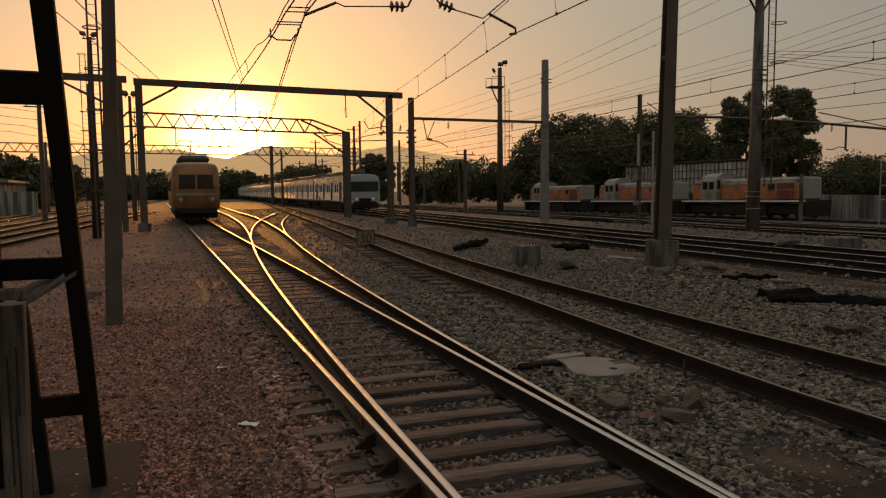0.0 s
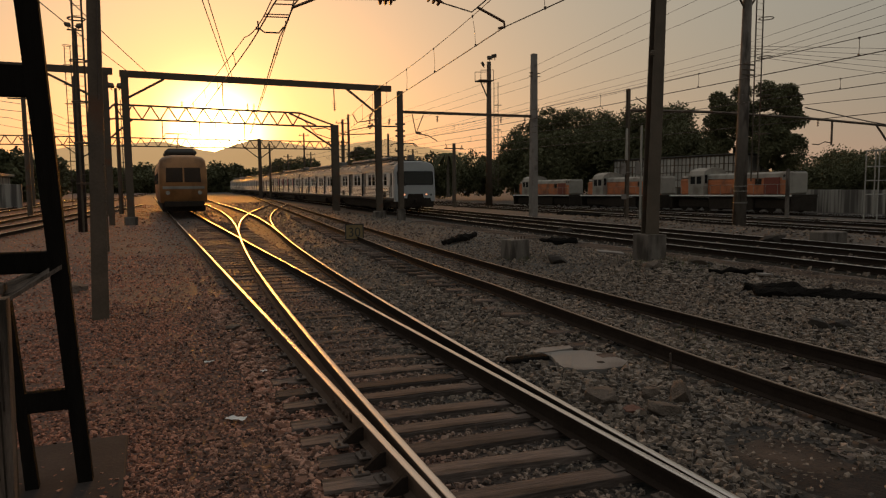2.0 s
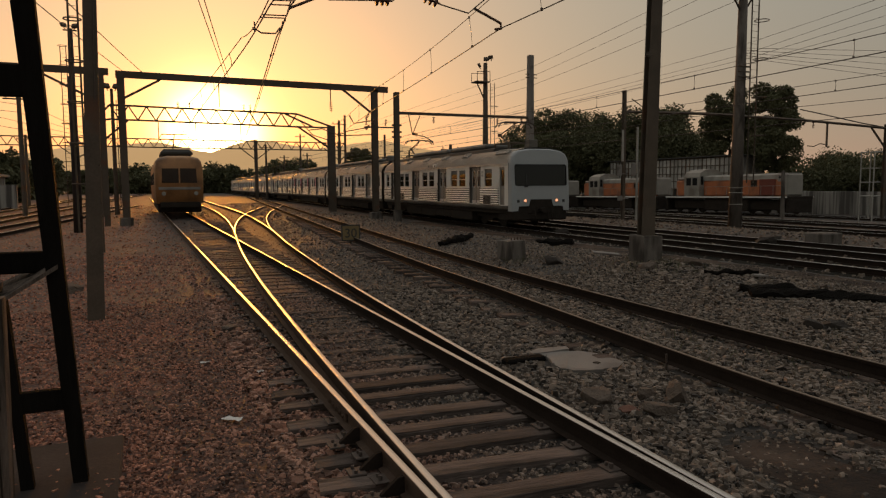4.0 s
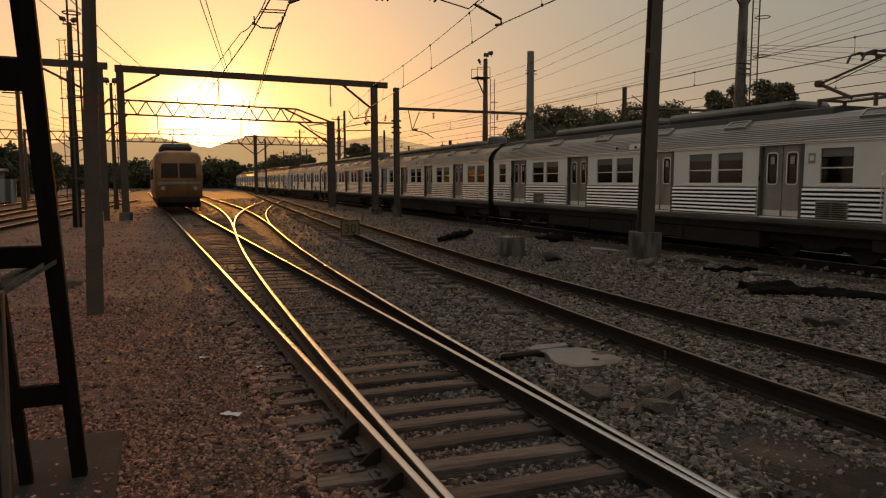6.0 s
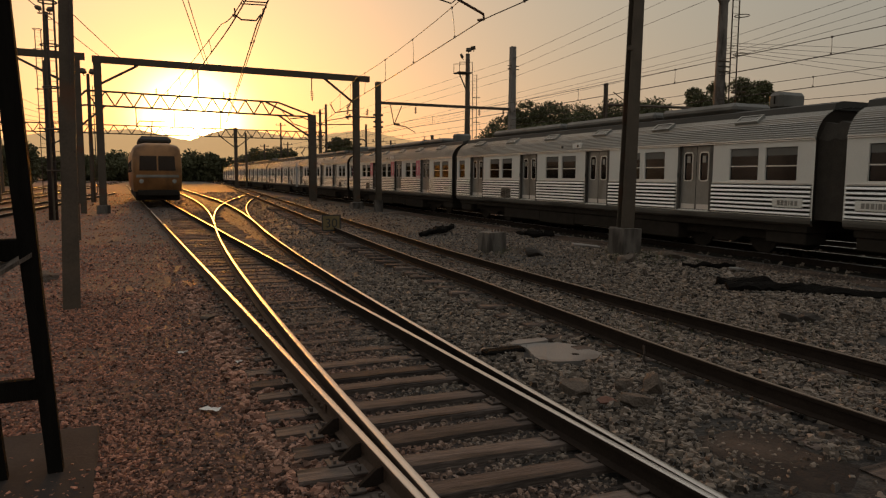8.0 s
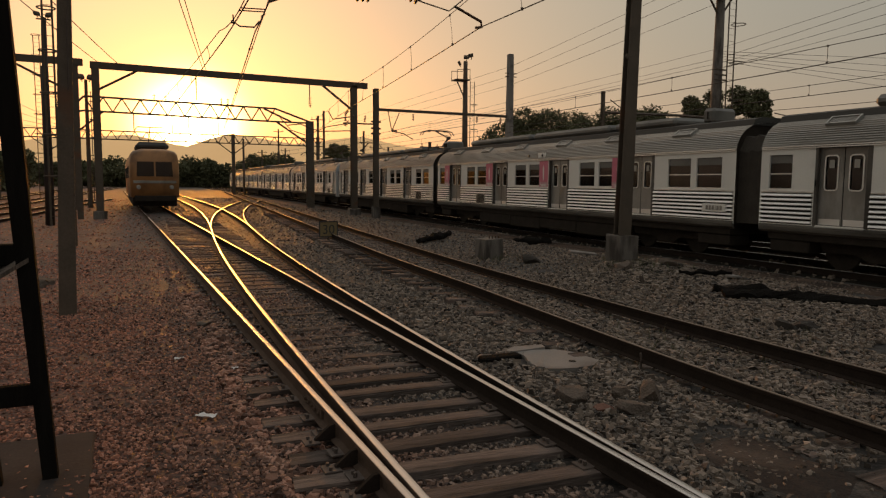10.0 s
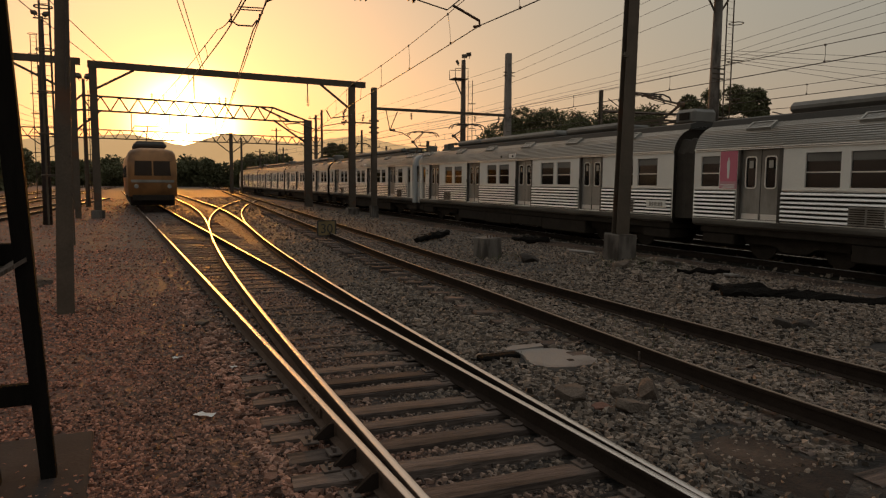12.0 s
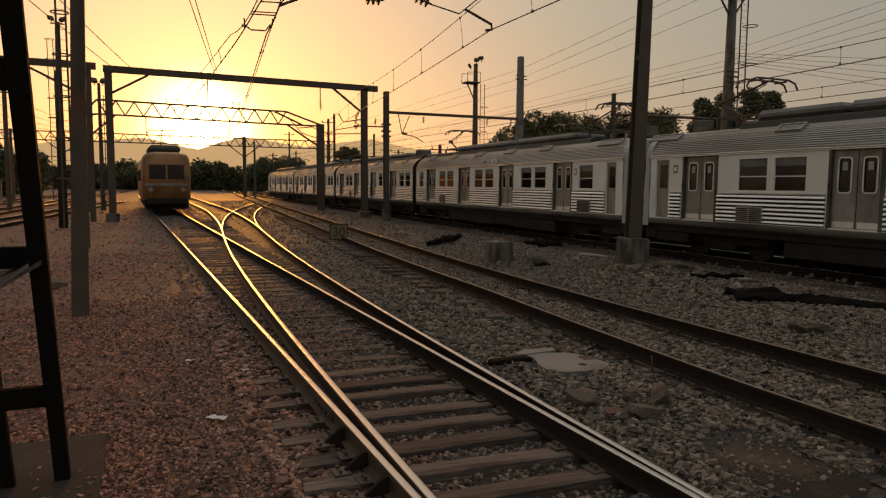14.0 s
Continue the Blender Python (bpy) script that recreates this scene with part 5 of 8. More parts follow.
def pantograph(car, y, knee):
    """A raised single-arm current collector; knee: +1 bends towards the rear."""
    p = part("pantograph", frame_mesh(y), M_STEEL, car, "raised pantograph with a curved collector head")
    bm = bmesh.new()
    rod(bm, (0, y + knee * 0.2, 4.02), (0, y + knee * 1.15, 4.48), 0.045, n=6)
    part("lower_arm", bm, M_STEEL, p)
    bm = bmesh.new()
    rod(bm, (0, y + knee * 1.15, 4.48), (0, y - knee * 0.55, 4.92), 0.032, n=6)
    rod(bm, (0.06, y + knee * 1.05, 4.40), (0.02, y - knee * 0.50, 4.86), 0.014, n=5)
    part("upper_arm", bm, M_STEEL, p)
    bm = bmesh.new()
    rod(bm, (-0.09, y + knee * 1.15, 4.48), (0.09, y + knee * 1.15, 4.48), 0.09, n=8)
    part("knuckle", bm, M_STEEL, p)
    for d in (-0.18, 0.18):
        bm = bmesh.new()
        c = y - knee * 0.55 + d
        tube(bm, [(-0.98, c, 4.72), (-0.86, c, 4.9), (-0.6, c, 4.98), (0.6, c, 4.98), (0.86, c, 4.9), (0.98, c, 4.72)], 0.028, 6)
        part("collector", bm, M_RUSTBAR, p, "curved collector bar with end horns")
    for x in (-0.5, 0, 0.5):
        bm = bmesh.new()
        beam(bm, (x, y - knee * 0.55 - 0.2, 4.93), (x, y - knee * 0.55 + 0.2, 4.93), 0.03, 0.05)
        part("head_bar", bm, M_STEEL, p)


def frame_mesh(y):
    bm = bmesh.new()
    for x in (-0.45, 0.45):
        beam(bm, (x, y - 0.75, 4.0), (x, y + 0.75, 4.0), 0.06, 0.06)
    for dy in (-0.75, 0.75):
        beam(bm, (-0.5, y + dy, 4.0), (0.5, y + dy, 4.0), 0.06, 0.06)
        for x in (-0.45, 0.45):
            rod(bm, (x, y + dy, 3.72), (x, y + dy, 4.0), 0.05, n=8)
    return bm


def bogie(car, y):
    bm = bmesh.new()
    box(bm, -0.78, y - 1.55, 0.30, 0.78, y + 1.55, 0.70, 0.03)
    b = part("bogie", bm, M_UNDER, car, "sooty steel bogie")
    for x in (-1.02, 1.02):
        bm = bmesh.new()
        outline = [(-1.55, 0.60), (-1.55, 0.78), (1.55, 0.78), (1.55, 0.60), (1.45, 0.42), (0.6, 0.42), (0.35, 0.28), (-0.35, 0.28), (-0.6, 0.42), (-1.45, 0.42)]
        sides = [[bm.verts.new((x + d, y + p, q)) for p, q in outline] for d in (-0.06, 0.06)]
        bm.faces.new(sides[0][::-1]), bm.faces.new(sides[1])
        for k in range(len(outline)):
            bm.faces.new((sides[0][k], sides[0][(k + 1) % len(outline)], sides[1][(k + 1) % len(outline)], sides[1][k]))
        part("side_frame", bm, M_UNDER, b, "sooty side frame")
    for dy in (-1.1, 1.1):
        bm = bmesh.new()
        for x in (-0.86, 0.80):
            spin(bm, (x, y + dy, 0.46), (1, 0, 0), [(0.10, -0.03), (0.10, 0.0), (0.40, 0.0), (0.455, 0.005), (0.455, 0.055), (0.40, 0.06), (0.10, 0.06)], 20)
        rod(bm, (-0.95, y + dy, 0.46), (0.95, y + dy, 0.46), 0.07, n=8)
        part("wheelset", bm, M_UNDER, b, "steel wheelset")


def window_rim(bm, x, y0, y1, z0, z1, r, wide, thick):
    """A rounded ring of trim round a window, facing x."""
    loops = []
    for grow in (0.0, wide):
        ring = []
        rr = r + grow
        for cy, cz, a0 in ((y1 - r, z1 - r, 0), (y0 + r, z1 - r, 90), (y0 + r, z0 + r, 180), (y1 - r, z0 + r, 270)):
            ring += [(cy + rr * math.cos(radians(a0 + d)), cz + rr * math.sin(radians(a0 + d))) for d in (0, 30, 60, 90)]
        loops.append(ring)
    n = len(loops[0])
    rows = [[bm.verts.new((x + dx, y, z)) for y, z in loops[k]] for k, dx in ((0, 0.0), (0, thick), (1, thick), (1, 0.0))]
    for p, q in zip(rows, rows[1:]):
        for k in range(n):
            bm.faces.new((p[k], p[(k + 1) % n], q[(k + 1) % n], q[k]))


def sliding_door(car, side, c):
    """A pair of leaves with tall rimmed windows, set back between grimy jambs with the recess shade painted in."""
    out = math.copysign(1, side)
    bm = bmesh.new()
    for a, b in ((c - 0.70, c - 0.58), (c + 0.60, c + 0.67)):
        box(bm, min(side - out * 0.11, side + out * 0.006), a, SILL - 0.02, max(side - out * 0.11, side + out * 0.006), b, 2.93, 0.006)
    box(bm, min(side - out * 0.11, side + out * 0.012), c - 0.68, 2.88, max(side - out * 0.11, side + out * 0.012), c + 0.68, 2.95, 0.008)
    frame_ob = part("door_frame", bm, M_JAMB, car, "grimy recessed door surround with its shade in the colour")
    bm = bmesh.new()
    box(bm, min(side, side + out * 0.035), c - 0.70, 2.955, max(side, side + out * 0.035), c + 0.70, 2.985, 0.006)
    part("drip_strip", bm, M_ROOFSTEEL, frame_ob, "steel drip strip over the doors")
    for k, (a, b) in enumerate(((c - 0.58, c - 0.012), (c + 0.012, c + 0.60))):
        bm = bmesh.new()
        x = side - out * 0.085
        mid = (a + b) / 2
        wall_with_holes(bm, x, a, b, SILL, 2.89, [(mid - 0.15, mid + 0.15, 1.90, 2.68)], 0.03)
        leaf = part("door_leaf", bm, M_DOOR, frame_ob, "stained steel door leaf")
        bm = bmesh.new()
        rounded_pane(bm, x - out * 0.02, mid - 0.165, mid + 0.165, 1.87, 2.69, 0.05)
        part("door_window", bm, M_GLASS, frame_ob, "dark rounded door window")
        bm = bmesh.new()
        window_rim(bm, x, mid - 0.145, mid + 0.145, 1.905, 2.675, 0.06, 0.03, out * 0.014)
        part("window_rim", bm, M_STAINLESS, frame_ob, "bright rim round the door window")
        bm = bmesh.new()
        box(bm, x + out * 0.002, mid - 0.065, 2.40, x + out * 0.006, mid + 0.065, 2.59)
        part("sticker", bm, M_GALV, frame_ob, "small pale sticker on the glass")
        bm = bmesh.new()
        box(bm, min(x, x + out * 0.006), a + 0.03, SILL + 0.02, max(x, x + out * 0.006), b - 0.03, SILL + 0.16, 0.002)
        part("kick_plate", bm, M_STAINLESS, frame_ob, "scuffed bright kick plate")
    bm = bmesh.new()
    box(bm, min(side - out * 0.09, side - out * 0.10), c - 0.013, SILL, max(side - out * 0.09, side - out * 0.10), c + 0.013, 2.89)
    part("door_seal", bm, M_RUBBER, frame_ob, "black rubber seal between the leaves")
    bm = bmesh.new()
    box(bm, min(side - out * 0.09, side + out * 0.04), c - 0.60, SILL - 0.05, max(side - out * 0.09, side + out * 0.04), c + 0.60, SILL - 0.022, 0.006)
    part("door_step", bm, M_GALV, frame_ob, "worn step plate")
    bm = bmesh.new()
    box(bm, min(side, side + out * 0.03), c + 0.61, 1.98, max(side, side + out * 0.03), c + 0.65, 2.12, 0.006)
    part("door_catch", bm, M_RUBBER, frame_ob, "small dark door catch")


def sash_window(car, side, a, b):
    out = math.copysign(1, side)
    x = side - out * 0.035
    bm = bmesh.new()
    rounded_pane(bm, x - out * 0.01, a, b, 1.90, 2.74, 0.03)
    w = part("window", bm, M_GLASS, car, "smoked sash window")
    bm = bmesh.new()
    box(bm, min(x, x + out * 0.02), a + 0.01, 2.266, max(x, x + out * 0.02), b - 0.01, 2.294)
    part("sash_bar", bm, M_STAINLESS, w)
    bm = bmesh.new()
    box(bm, min(x, x + out * 0.02), a, 1.895, max(x, x + out * 0.02), b, 1.925)
    part("window_sill", bm, M_STAINLESS, w)
    bm = bmesh.new()
    box(bm, min(x, x - out * 0.03), a + 0.02, 2.54, max(x, x - out * 0.03), b - 0.02, 2.73)
    part("blind", bm, M_ROOFBOX, w, "grey blind behind the glass")


def rounded_outline(x0, x1, z0, z1, r):
    """A rectangle with rounded corners: upper right, upper left, lower left, lower right."""
    out = []
    for cx, cz, a0 in ((x1 - r, z1 - r, 0), (x0 + r, z1 - r, 90), (x0 + r, z0 + r, 180), (x1 - r, z0 + r, 270)):
        out += [(cx + r * math.cos(radians(a0 + d)), cz + r * math.sin(radians(a0 + d))) for d in (0, 30, 60, 90)]
    return out


def cab_front(car, y0, way):
    """A moulded driver's cab with a wide dark windscreen and cut-away lower corners. way: -1 faces the front, +1 the rear."""
    def lean(z):
        return 0.13 * max(z - 1.9, 0) / 1.7
    top = [(-HALF, 0.80), (-HALF, 1.25), (-1.475, 2.95), (-1.455, 3.12), (-1.40, 3.27), (-1.31, 3.39), (-1.18, 3.47), (-1.02, 3.525), (-0.5, 3.60), (0.5, 3.60),
           (1.02, 3.525), (1.18, 3.47), (1.31, 3.39), (1.40, 3.27), (1.455, 3.12), (1.475, 2.95), (HALF, 1.25), (HALF, 0.80)]
    bm = bmesh.new()
    ring = []
    for sx, sz, dy in ((1.0, 1.0, 0.34), (1.0, 1.0, 0.16), (0.992, 0.997, 0.085), (0.975, 0.99, 0.03), (0.945, 0.977, 0.0)):
        ring.append([bm.verts.new((x * sx * (1.0 if z > 1.3 else 1.0 + 0.012 * (1.0 - dy)), y0 - way * (dy + lean(z)), 1.0 + (z - 1.0) * sz)) for x, z in top])
    for a, b in zip(ring, ring[1:]):
        for k in range(len(top) - 1):
            bm.faces.new((a[k], a[k + 1], b[k + 1], b[k]))
    f = ring[-1]

    def at(x, z, deep=0.0):
        return bm.verts.new((x, y0 - way * (lean(z) + deep), z))
    glass = rounded_outline(-1.32, 1.32, 1.94, 2.90, 0.09)
    sv = [at(*p) for p in glass]
    m = len(sv) // 4
    # outline of the face below: feet at the corners, black recess between them
    foot = [at(1.16, 0.82), at(1.12, 1.02), at(0.62, 1.03), at(0.54, 1.33), at(-0.54, 1.33), at(-0.62, 1.03), at(-1.12, 1.02), at(-1.16, 0.82)]
    n = len(top)
    right, left_side = list(range(n // 2, n)), list(range(0, n // 2))
    # corners of the glass: 0 upper right, 1 upper left, 2 lower left, 3 lower right
    bm.faces.new([f[k] for k in left_side[2:]] + [f[k] for k in right[:-2]] + sv[:2 * m])
    bm.faces.new([f[1], f[2], *sv[2 * m - 1:3 * m]])
    bm.faces.new([f[right[-3]], f[right[-2]], *sv[3 * m:], sv[0]])
    bm.faces.new([f[0], f[1], *sv[3 * m - 1:3 * m + 1], f[right[-2]], f[right[-1]], *foot])
    back = [at(x, z, 0.06) for x, z in glass]
    for k in range(len(sv)):
        bm.faces.new((sv[k], sv[(k + 1) % len(sv)], back[(k + 1) % len(sv)], back[k]))
    nose = part("cab", bm, M_CABPAINT, car, "pale grey moulded cab front")
    bm = bmesh.new()
    inner = rounded_outline(-1.29, 1.29, 1.97, 2.87, 0.07)
    loops = [[bm.verts.new((x, y0 - way * (lean(z) + d), z)) for x, z in ring_points] for ring_points, d in ((glass, 0.004), (glass, -0.012), (inner, -0.012), (inner, 0.03))]
    for a, b in zip(loops, loops[1:]):
        for k in range(len(a)):
            bm.faces.new((a[k], a[(k + 1) % len(a)], b[(k + 1) % len(a)], b[k]))
    part("gasket", bm, M_RUBBER, nose, "black rubber gasket round the windscreen")
    bm = bmesh.new()
    front, rear = [[bm.verts.new((x, y0 - way * (lean(z) + d), z)) for x, z in inner] for d in (0.02, 0.03)]
    bm.faces.new(front), bm.faces.new(rear[::-1])
    for k in range(len(front)):
        bm.faces.new((front[k], front[(k + 1) % len(front)], rear[(k + 1) % len(front)], rear[k]))
    part("windscreen", bm, M_SCREEN, nose, "wide dark windscreen")
    bm = bmesh.new()
    box(bm, -1.30, min(y0 - way * 0.7, y0 - way * 0.75), 1.05, 1.30, max(y0 - way * 0.7, y0 - way * 0.75), 3.3)
    part("cab_bulkhead", bm, M_INTERIOR, nose, "dim bulkhead behind the driver's desk")
    bm = bmesh.new()
    box(bm, -1.2, min(y0 - way * 0.2, y0 - way * 0.6), 1.10, 1.2, max(y0 - way * 0.2, y0 - way * 0.6), 2.02, 0.03)
    part("driver_desk", bm, M_ROOFBOX, nose, "grey driver's desk behind the glass")
    for x in (-HALF - 0.002, HALF + 0.002):
        bm = bmesh.new()
        box(bm, x - 0.006, min(y0 - way * 0.335, y0 - way * 0.355), 0.85, x + 0.006, max(y0 - way * 0.335, y0 - way * 0.355), 2.95)
        part("body_seam", bm, M_UNDER, nose, "dark seam between the cab moulding and the body")
    for x, z, lean in ((0.78 * way, 1.93, -0.2),):
        bm = bmesh.new()
        rod(bm, (x, y0 + way * 0.025, z), (x + 0.05, y0 - way * 0.03, z + 0.52), 0.012, n=5)
        box(bm, x - 0.09, min(y0, y0 + way * 0.04), z - 0.05, x + 0.09, max(y0, y0 + way * 0.04), z + 0.02, 0.01)
        part("wiper", bm, M_BLACK, nose)
    for x in (-0.80, 0.80):
        bm = bmesh.new()
        spin(bm, (x, y0 - way * 0.01, 1.28), (0, way, 0), [(0.10, 0.0), (0.105, 0.02), (0.085, 0.025), (0.08, 0.012)], 16)
        lamp = part("headlight", bm, M_GALV, nose, "round headlight")
        bm = bmesh.new()
        spin(bm, (x, y0 - way * 0.005, 1.28), (0, way, 0), [(0.065, 0.0), (0.065, 0.012), (0.03, 0.022)], 14)
        part("lens", bm, M_HEADLAMP if way < 0 else M_RUBBER, lamp, "lit warm lens" if way < 0 else "unlit lens")
    for x in (-1.15, 1.15):
        bm = bmesh.new()
        box(bm, x - 0.06, min(y0 - way * 0.02, y0 + way * 0.025), 1.19, x + 0.06, max(y0 - way * 0.02, y0 + way * 0.025), 1.32, 0.015)
        part("tail_lamp", bm, M_BLACK, nose, "unlit dark tail lamp")
    bm = bmesh.new()
    box(bm, -0.66, min(y0 - way * 0.03, y0 - way * 0.3), 0.70, 0.66, max(y0 - way * 0.03, y0 - way * 0.3), 1.40, 0.02)
    part("coupler_recess", bm, M_UNDER, nose, "dark recess above the coupler")
    bm = bmesh.new()
    box(bm, -1.38, min(y0 - way * 0.06, y0 - way * 0.6), 0.38, 1.38, max(y0 - way * 0.06, y0 - way * 0.6), 1.10, 0.06)
    rod(bm, (0, y0 + way * 0.35, 0.85), (0, y0 - way * 0.4, 0.85), 0.13, n=8)
    for x in (-0.35, 0.3, 0.5):
        tube(bm, [(x, y0 + way * 0.03, 0.95), (x, y0 + way * 0.12, 0.55), (x + 0.05, y0 + way * 0.05, 0.35)], 0.025, 5)
    part("coupler", bm, M_UNDER, nose, "black coupler with hanging hoses")
    # small equipment box on the roof behind the cab
    bm = bmesh.new()
    ya, yb = y0 - way * 0.75, y0 - way * 1.2
    box(bm, -0.22, min(ya, yb), 3.55, 0.22, max(ya, yb), 4.05, 0.03)
    part("cab_roof_box", bm, M_SKIRT, nose, "small grey equipment box on the roof")


ROOF = [(-HALF, GUTTER), (-1.46, 3.02), (-1.40, 3.18), (-1.30, 3.33), (-1.14, 3.47), (-0.92, 3.58), (-0.6, 3.66), (0.0, 3.70)]


def build_car(kind, m):
    """kind: 'lead' (cab in front), 'mid' or 'tail' (cab behind)."""
    labels = {"lead": "stainless steel commuter train car with a driver's cab and lit headlights", "mid": "stainless steel commuter train car with smoked windows and steel doors",
              "tail": "stainless steel commuter train car with a rear cab"}
    car = thing("train_car", labels[kind], "train car", "cars of the passing train", m=m)
    doors = [3.85, 8.45, 13.05, 17.72]
    pairs = [(5.07, 5.97), (6.2, 7.1), (9.71, 10.61), (10.84, 11.74), (14.38, 15.28), (15.51, 16.41)]
    long = LENGTH + (0.55 if kind == "tail" else 0.0)
    start, end = 0.0, long
    if kind == "tail":
        doors = [4.10, 8.68, 13.36, 18.05]
        pairs = [(5.32, 6.22), (6.45, 7.35), (9.91, 10.81), (11.04, 11.94), (14.61, 15.51), (15.74, 16.64)]
    if kind == "lead":
        doors[2:] = [13.0, 17.54]
        pairs[4:] = [(14.33, 15.23), (15.42, 16.32)]
        start, windows = 0.10, [(1.85, 2.70), *pairs, (18.72, 19.38)]
        cab_door = (0.50, 1.04)
    elif kind == "tail":
        end, windows = long - 0.34, [(0.70, 1.60), (1.83, 2.73), *pairs]
        cab_door = (19.27, 19.81)
    else:
        windows, cab_door = [(0.48, 1.41), (1.63, 2.56), *pairs, (19.0, 19.65)], None
    for side in (-HALF, HALF):
        out = math.copysign(1, side)
        holes = [(a, b, 1.90, 2.74) for a, b in windows] + [(c - 0.64, c + 0.64, SILL, 2.93 - 0.05) for c in doors]
        if cab_door:
            holes.append((*cab_door, SILL, 2.80))
        bm = bmesh.new()
        wall_with_holes(bm, side, start, end, 0.98, GUTTER, holes)
        part("side_wall", bm, M_PANEL, car, "off-white side wall with steel trim")
        blocks = sorted([(c - 0.70, c + 0.70) for c in doors] + ([(cab_door[0] - 0.06, cab_door[1] + 0.06)] if cab_door else []))
        edges = [start + 0.05] + [v for blk in blocks for v in blk] + [end - 0.05]
        for a, b in zip(edges[::2], edges[1::2]):
            if b - a < 0.25 or (cab_door and (a < 0.5 and kind == "lead" or b > 19.9 and kind == "tail") and b - a < 0.5):
                continue
            ribs(car, side, a, b, SILL, BELT - 0.02, 7, 0.046)
            bm = bmesh.new()
            box(bm, min(side, side + out * 0.018), a, BELT + 0.005, max(side, side + out * 0.018), b, BELT + 0.03)
            part("belt_rail", bm, M_STAINLESS, car)
        bm = bmesh.new()
        for z, t in ((GUTTER + 0.01, 0.03), (GUTTER + 0.05, 0.045)):
            box(bm, min(side, side + out * t), start + 0.02, z - 0.012, max(side, side + out * t), end - 0.02, z + 0.012)
        part("trim", bm, M_STAINLESS, car, "bright steel drip rail")
        bm = bmesh.new()
        prof = [(0.0, 1.045), (0.030, 1.03), (0.036, 0.98), (0.02, 0.90), (-0.05, 0.84), (-0.08, 0.84)]
        ends = [[bm.verts.new((side + out * p, y, z)) for p, z in prof] for y in (start + 0.02, end - 0.02)]
        for k in range(len(prof)):
            bm.faces.new((ends[0][k], ends[0][(k + 1) % len(prof)], ends[1][(k + 1) % len(prof)], ends[1][k]))
        bm.faces.new(ends[0][::-1]), bm.faces.new(ends[1])
        part("skirt", bm, M_SKIRT, car, "grimy rounded skirt along the foot of the body")
        for c in doors:
            sliding_door(car, side, c)
        for a, b in windows:
            sash_window(car, side, a, b)
        if cab_door:
            bm = bmesh.new()
            x = side - out * 0.05
            wall_with_holes(bm, x, cab_door[0], cab_door[1], SILL, 2.80, [(cab_door[0] + 0.1, cab_door[1] - 0.1, 1.95, 2.66)], 0.02)
            cd = part("cab_door", bm, M_DOOR, car, "narrow steel cab door")
            bm = bmesh.new()
            rounded_pane(bm, x - out * 0.015, cab_door[0] + 0.095, cab_door[1] - 0.095, 1.945, 2.665, 0.04)
            part("door_window", bm, M_GLASS, cd)
            bm = bmesh.new()
            yy = cab_door[1] + 0.07
            tube(bm, [(side + out * 0.03, yy, 1.3), (side + out * 0.07, yy, 1.35), (side + out * 0.07, yy, 2.1), (side + out * 0.03, yy, 2.15)], 0.014)
            part("grab_rail", bm, M_STAINLESS, cd)
        # louvred vents in the fluting, number plate
        vents = {"lead": (1.9, 15.3), "mid": (14.4,), "tail": (1.7, 15.8)}[kind]
        for v in vents:
            bm = bmesh.new()
            box(bm, min(side, side + out * 0.05), v, 1.09, max(side, side + out * 0.05), v + 0.85, 1.50, 0.006)
            vent = part("vent", bm, M_DOOR, car, "louvred equipment vent")
            bm = bmesh.new()
            for h in (0.03, 0.45):
                for k in range(7):
                    box(bm, min(side + out * 0.05, side + out * 0.061), v + h, 1.13 + k * 0.05, max(side + out * 0.05, side + out * 0.061), v + h + 0.37, 1.155 + k * 0.05)
            part("louvres", bm, M_UNDER, vent)
        ny = LENGTH - 1.15 if kind == "lead" else 0.25
        bm = bmesh.new()
        box(bm, min(side, side + out * 0.05), ny, 1.27, max(side, side + out * 0.05), ny + 0.85, 1.49, 0.004)
        plate = part("number_plate", bm, M_PANEL, car, "number plate with unreadable lettering")
        bars_of_text(plate, side + out * 0.052, ny + 0.12, 1.32, (0.08, 0.08, 0.03, 0.08, 0.08, 0.08), 0.12)
        if cab_door:
            sy = 18.9 if kind == "tail" else 2.84
            bm = bmesh.new()
            box(bm, min(side, side + out * 0.012), sy, 2.40, max(side, side + out * 0.012), sy + 0.19, 2.64, 0.003)
            notice = part("notice", bm, M_DOOR, car, "small grey notice plate beside the cab door")
            bm = bmesh.new()
            box(bm, side + out * 0.0125, sy + 0.04, 2.46, side + out * 0.0155, sy + 0.15, 2.58)
            part("lettering", bm, M_PANEL, notice)
        # door lamps above the gutter
        bm = bmesh.new()
        for yy in (9.4,):
            box(bm, min(side * 0.965, side * 0.995), yy, 3.0, max(side * 0.965, side * 0.995), yy + 0.55, 3.18, 0.01)
        part("signal_panel", bm, M_WHITE, car, "small white lamp panel")
        for yy in (9.6, 10.6):
            bm = bmesh.new()
            spin(bm, (side * 0.99, yy, 3.08), (out, 0, 0), [(0.05, 0.0), (0.05, 0.03), (0.02, 0.04)], 8)
            part("side_lamp", bm, M_BLACK, car, "small dark side lamp")
    # roof: fluted shoulders and a dark walkway along the middle
    for s in (-1, 1):
        bm = bmesh.new()
        line = []
        for (x0, z0), (x1, z1) in zip(ROOF[:6], ROOF[1:6]):
            nx, nz = (z1 - z0), -(x1 - x0)
            ln = math.hypot(nx, nz)
            for k in range(12):
                f, lift = k / 12, (0.0, 0.020, 0.016, 0.002)[k % 4]
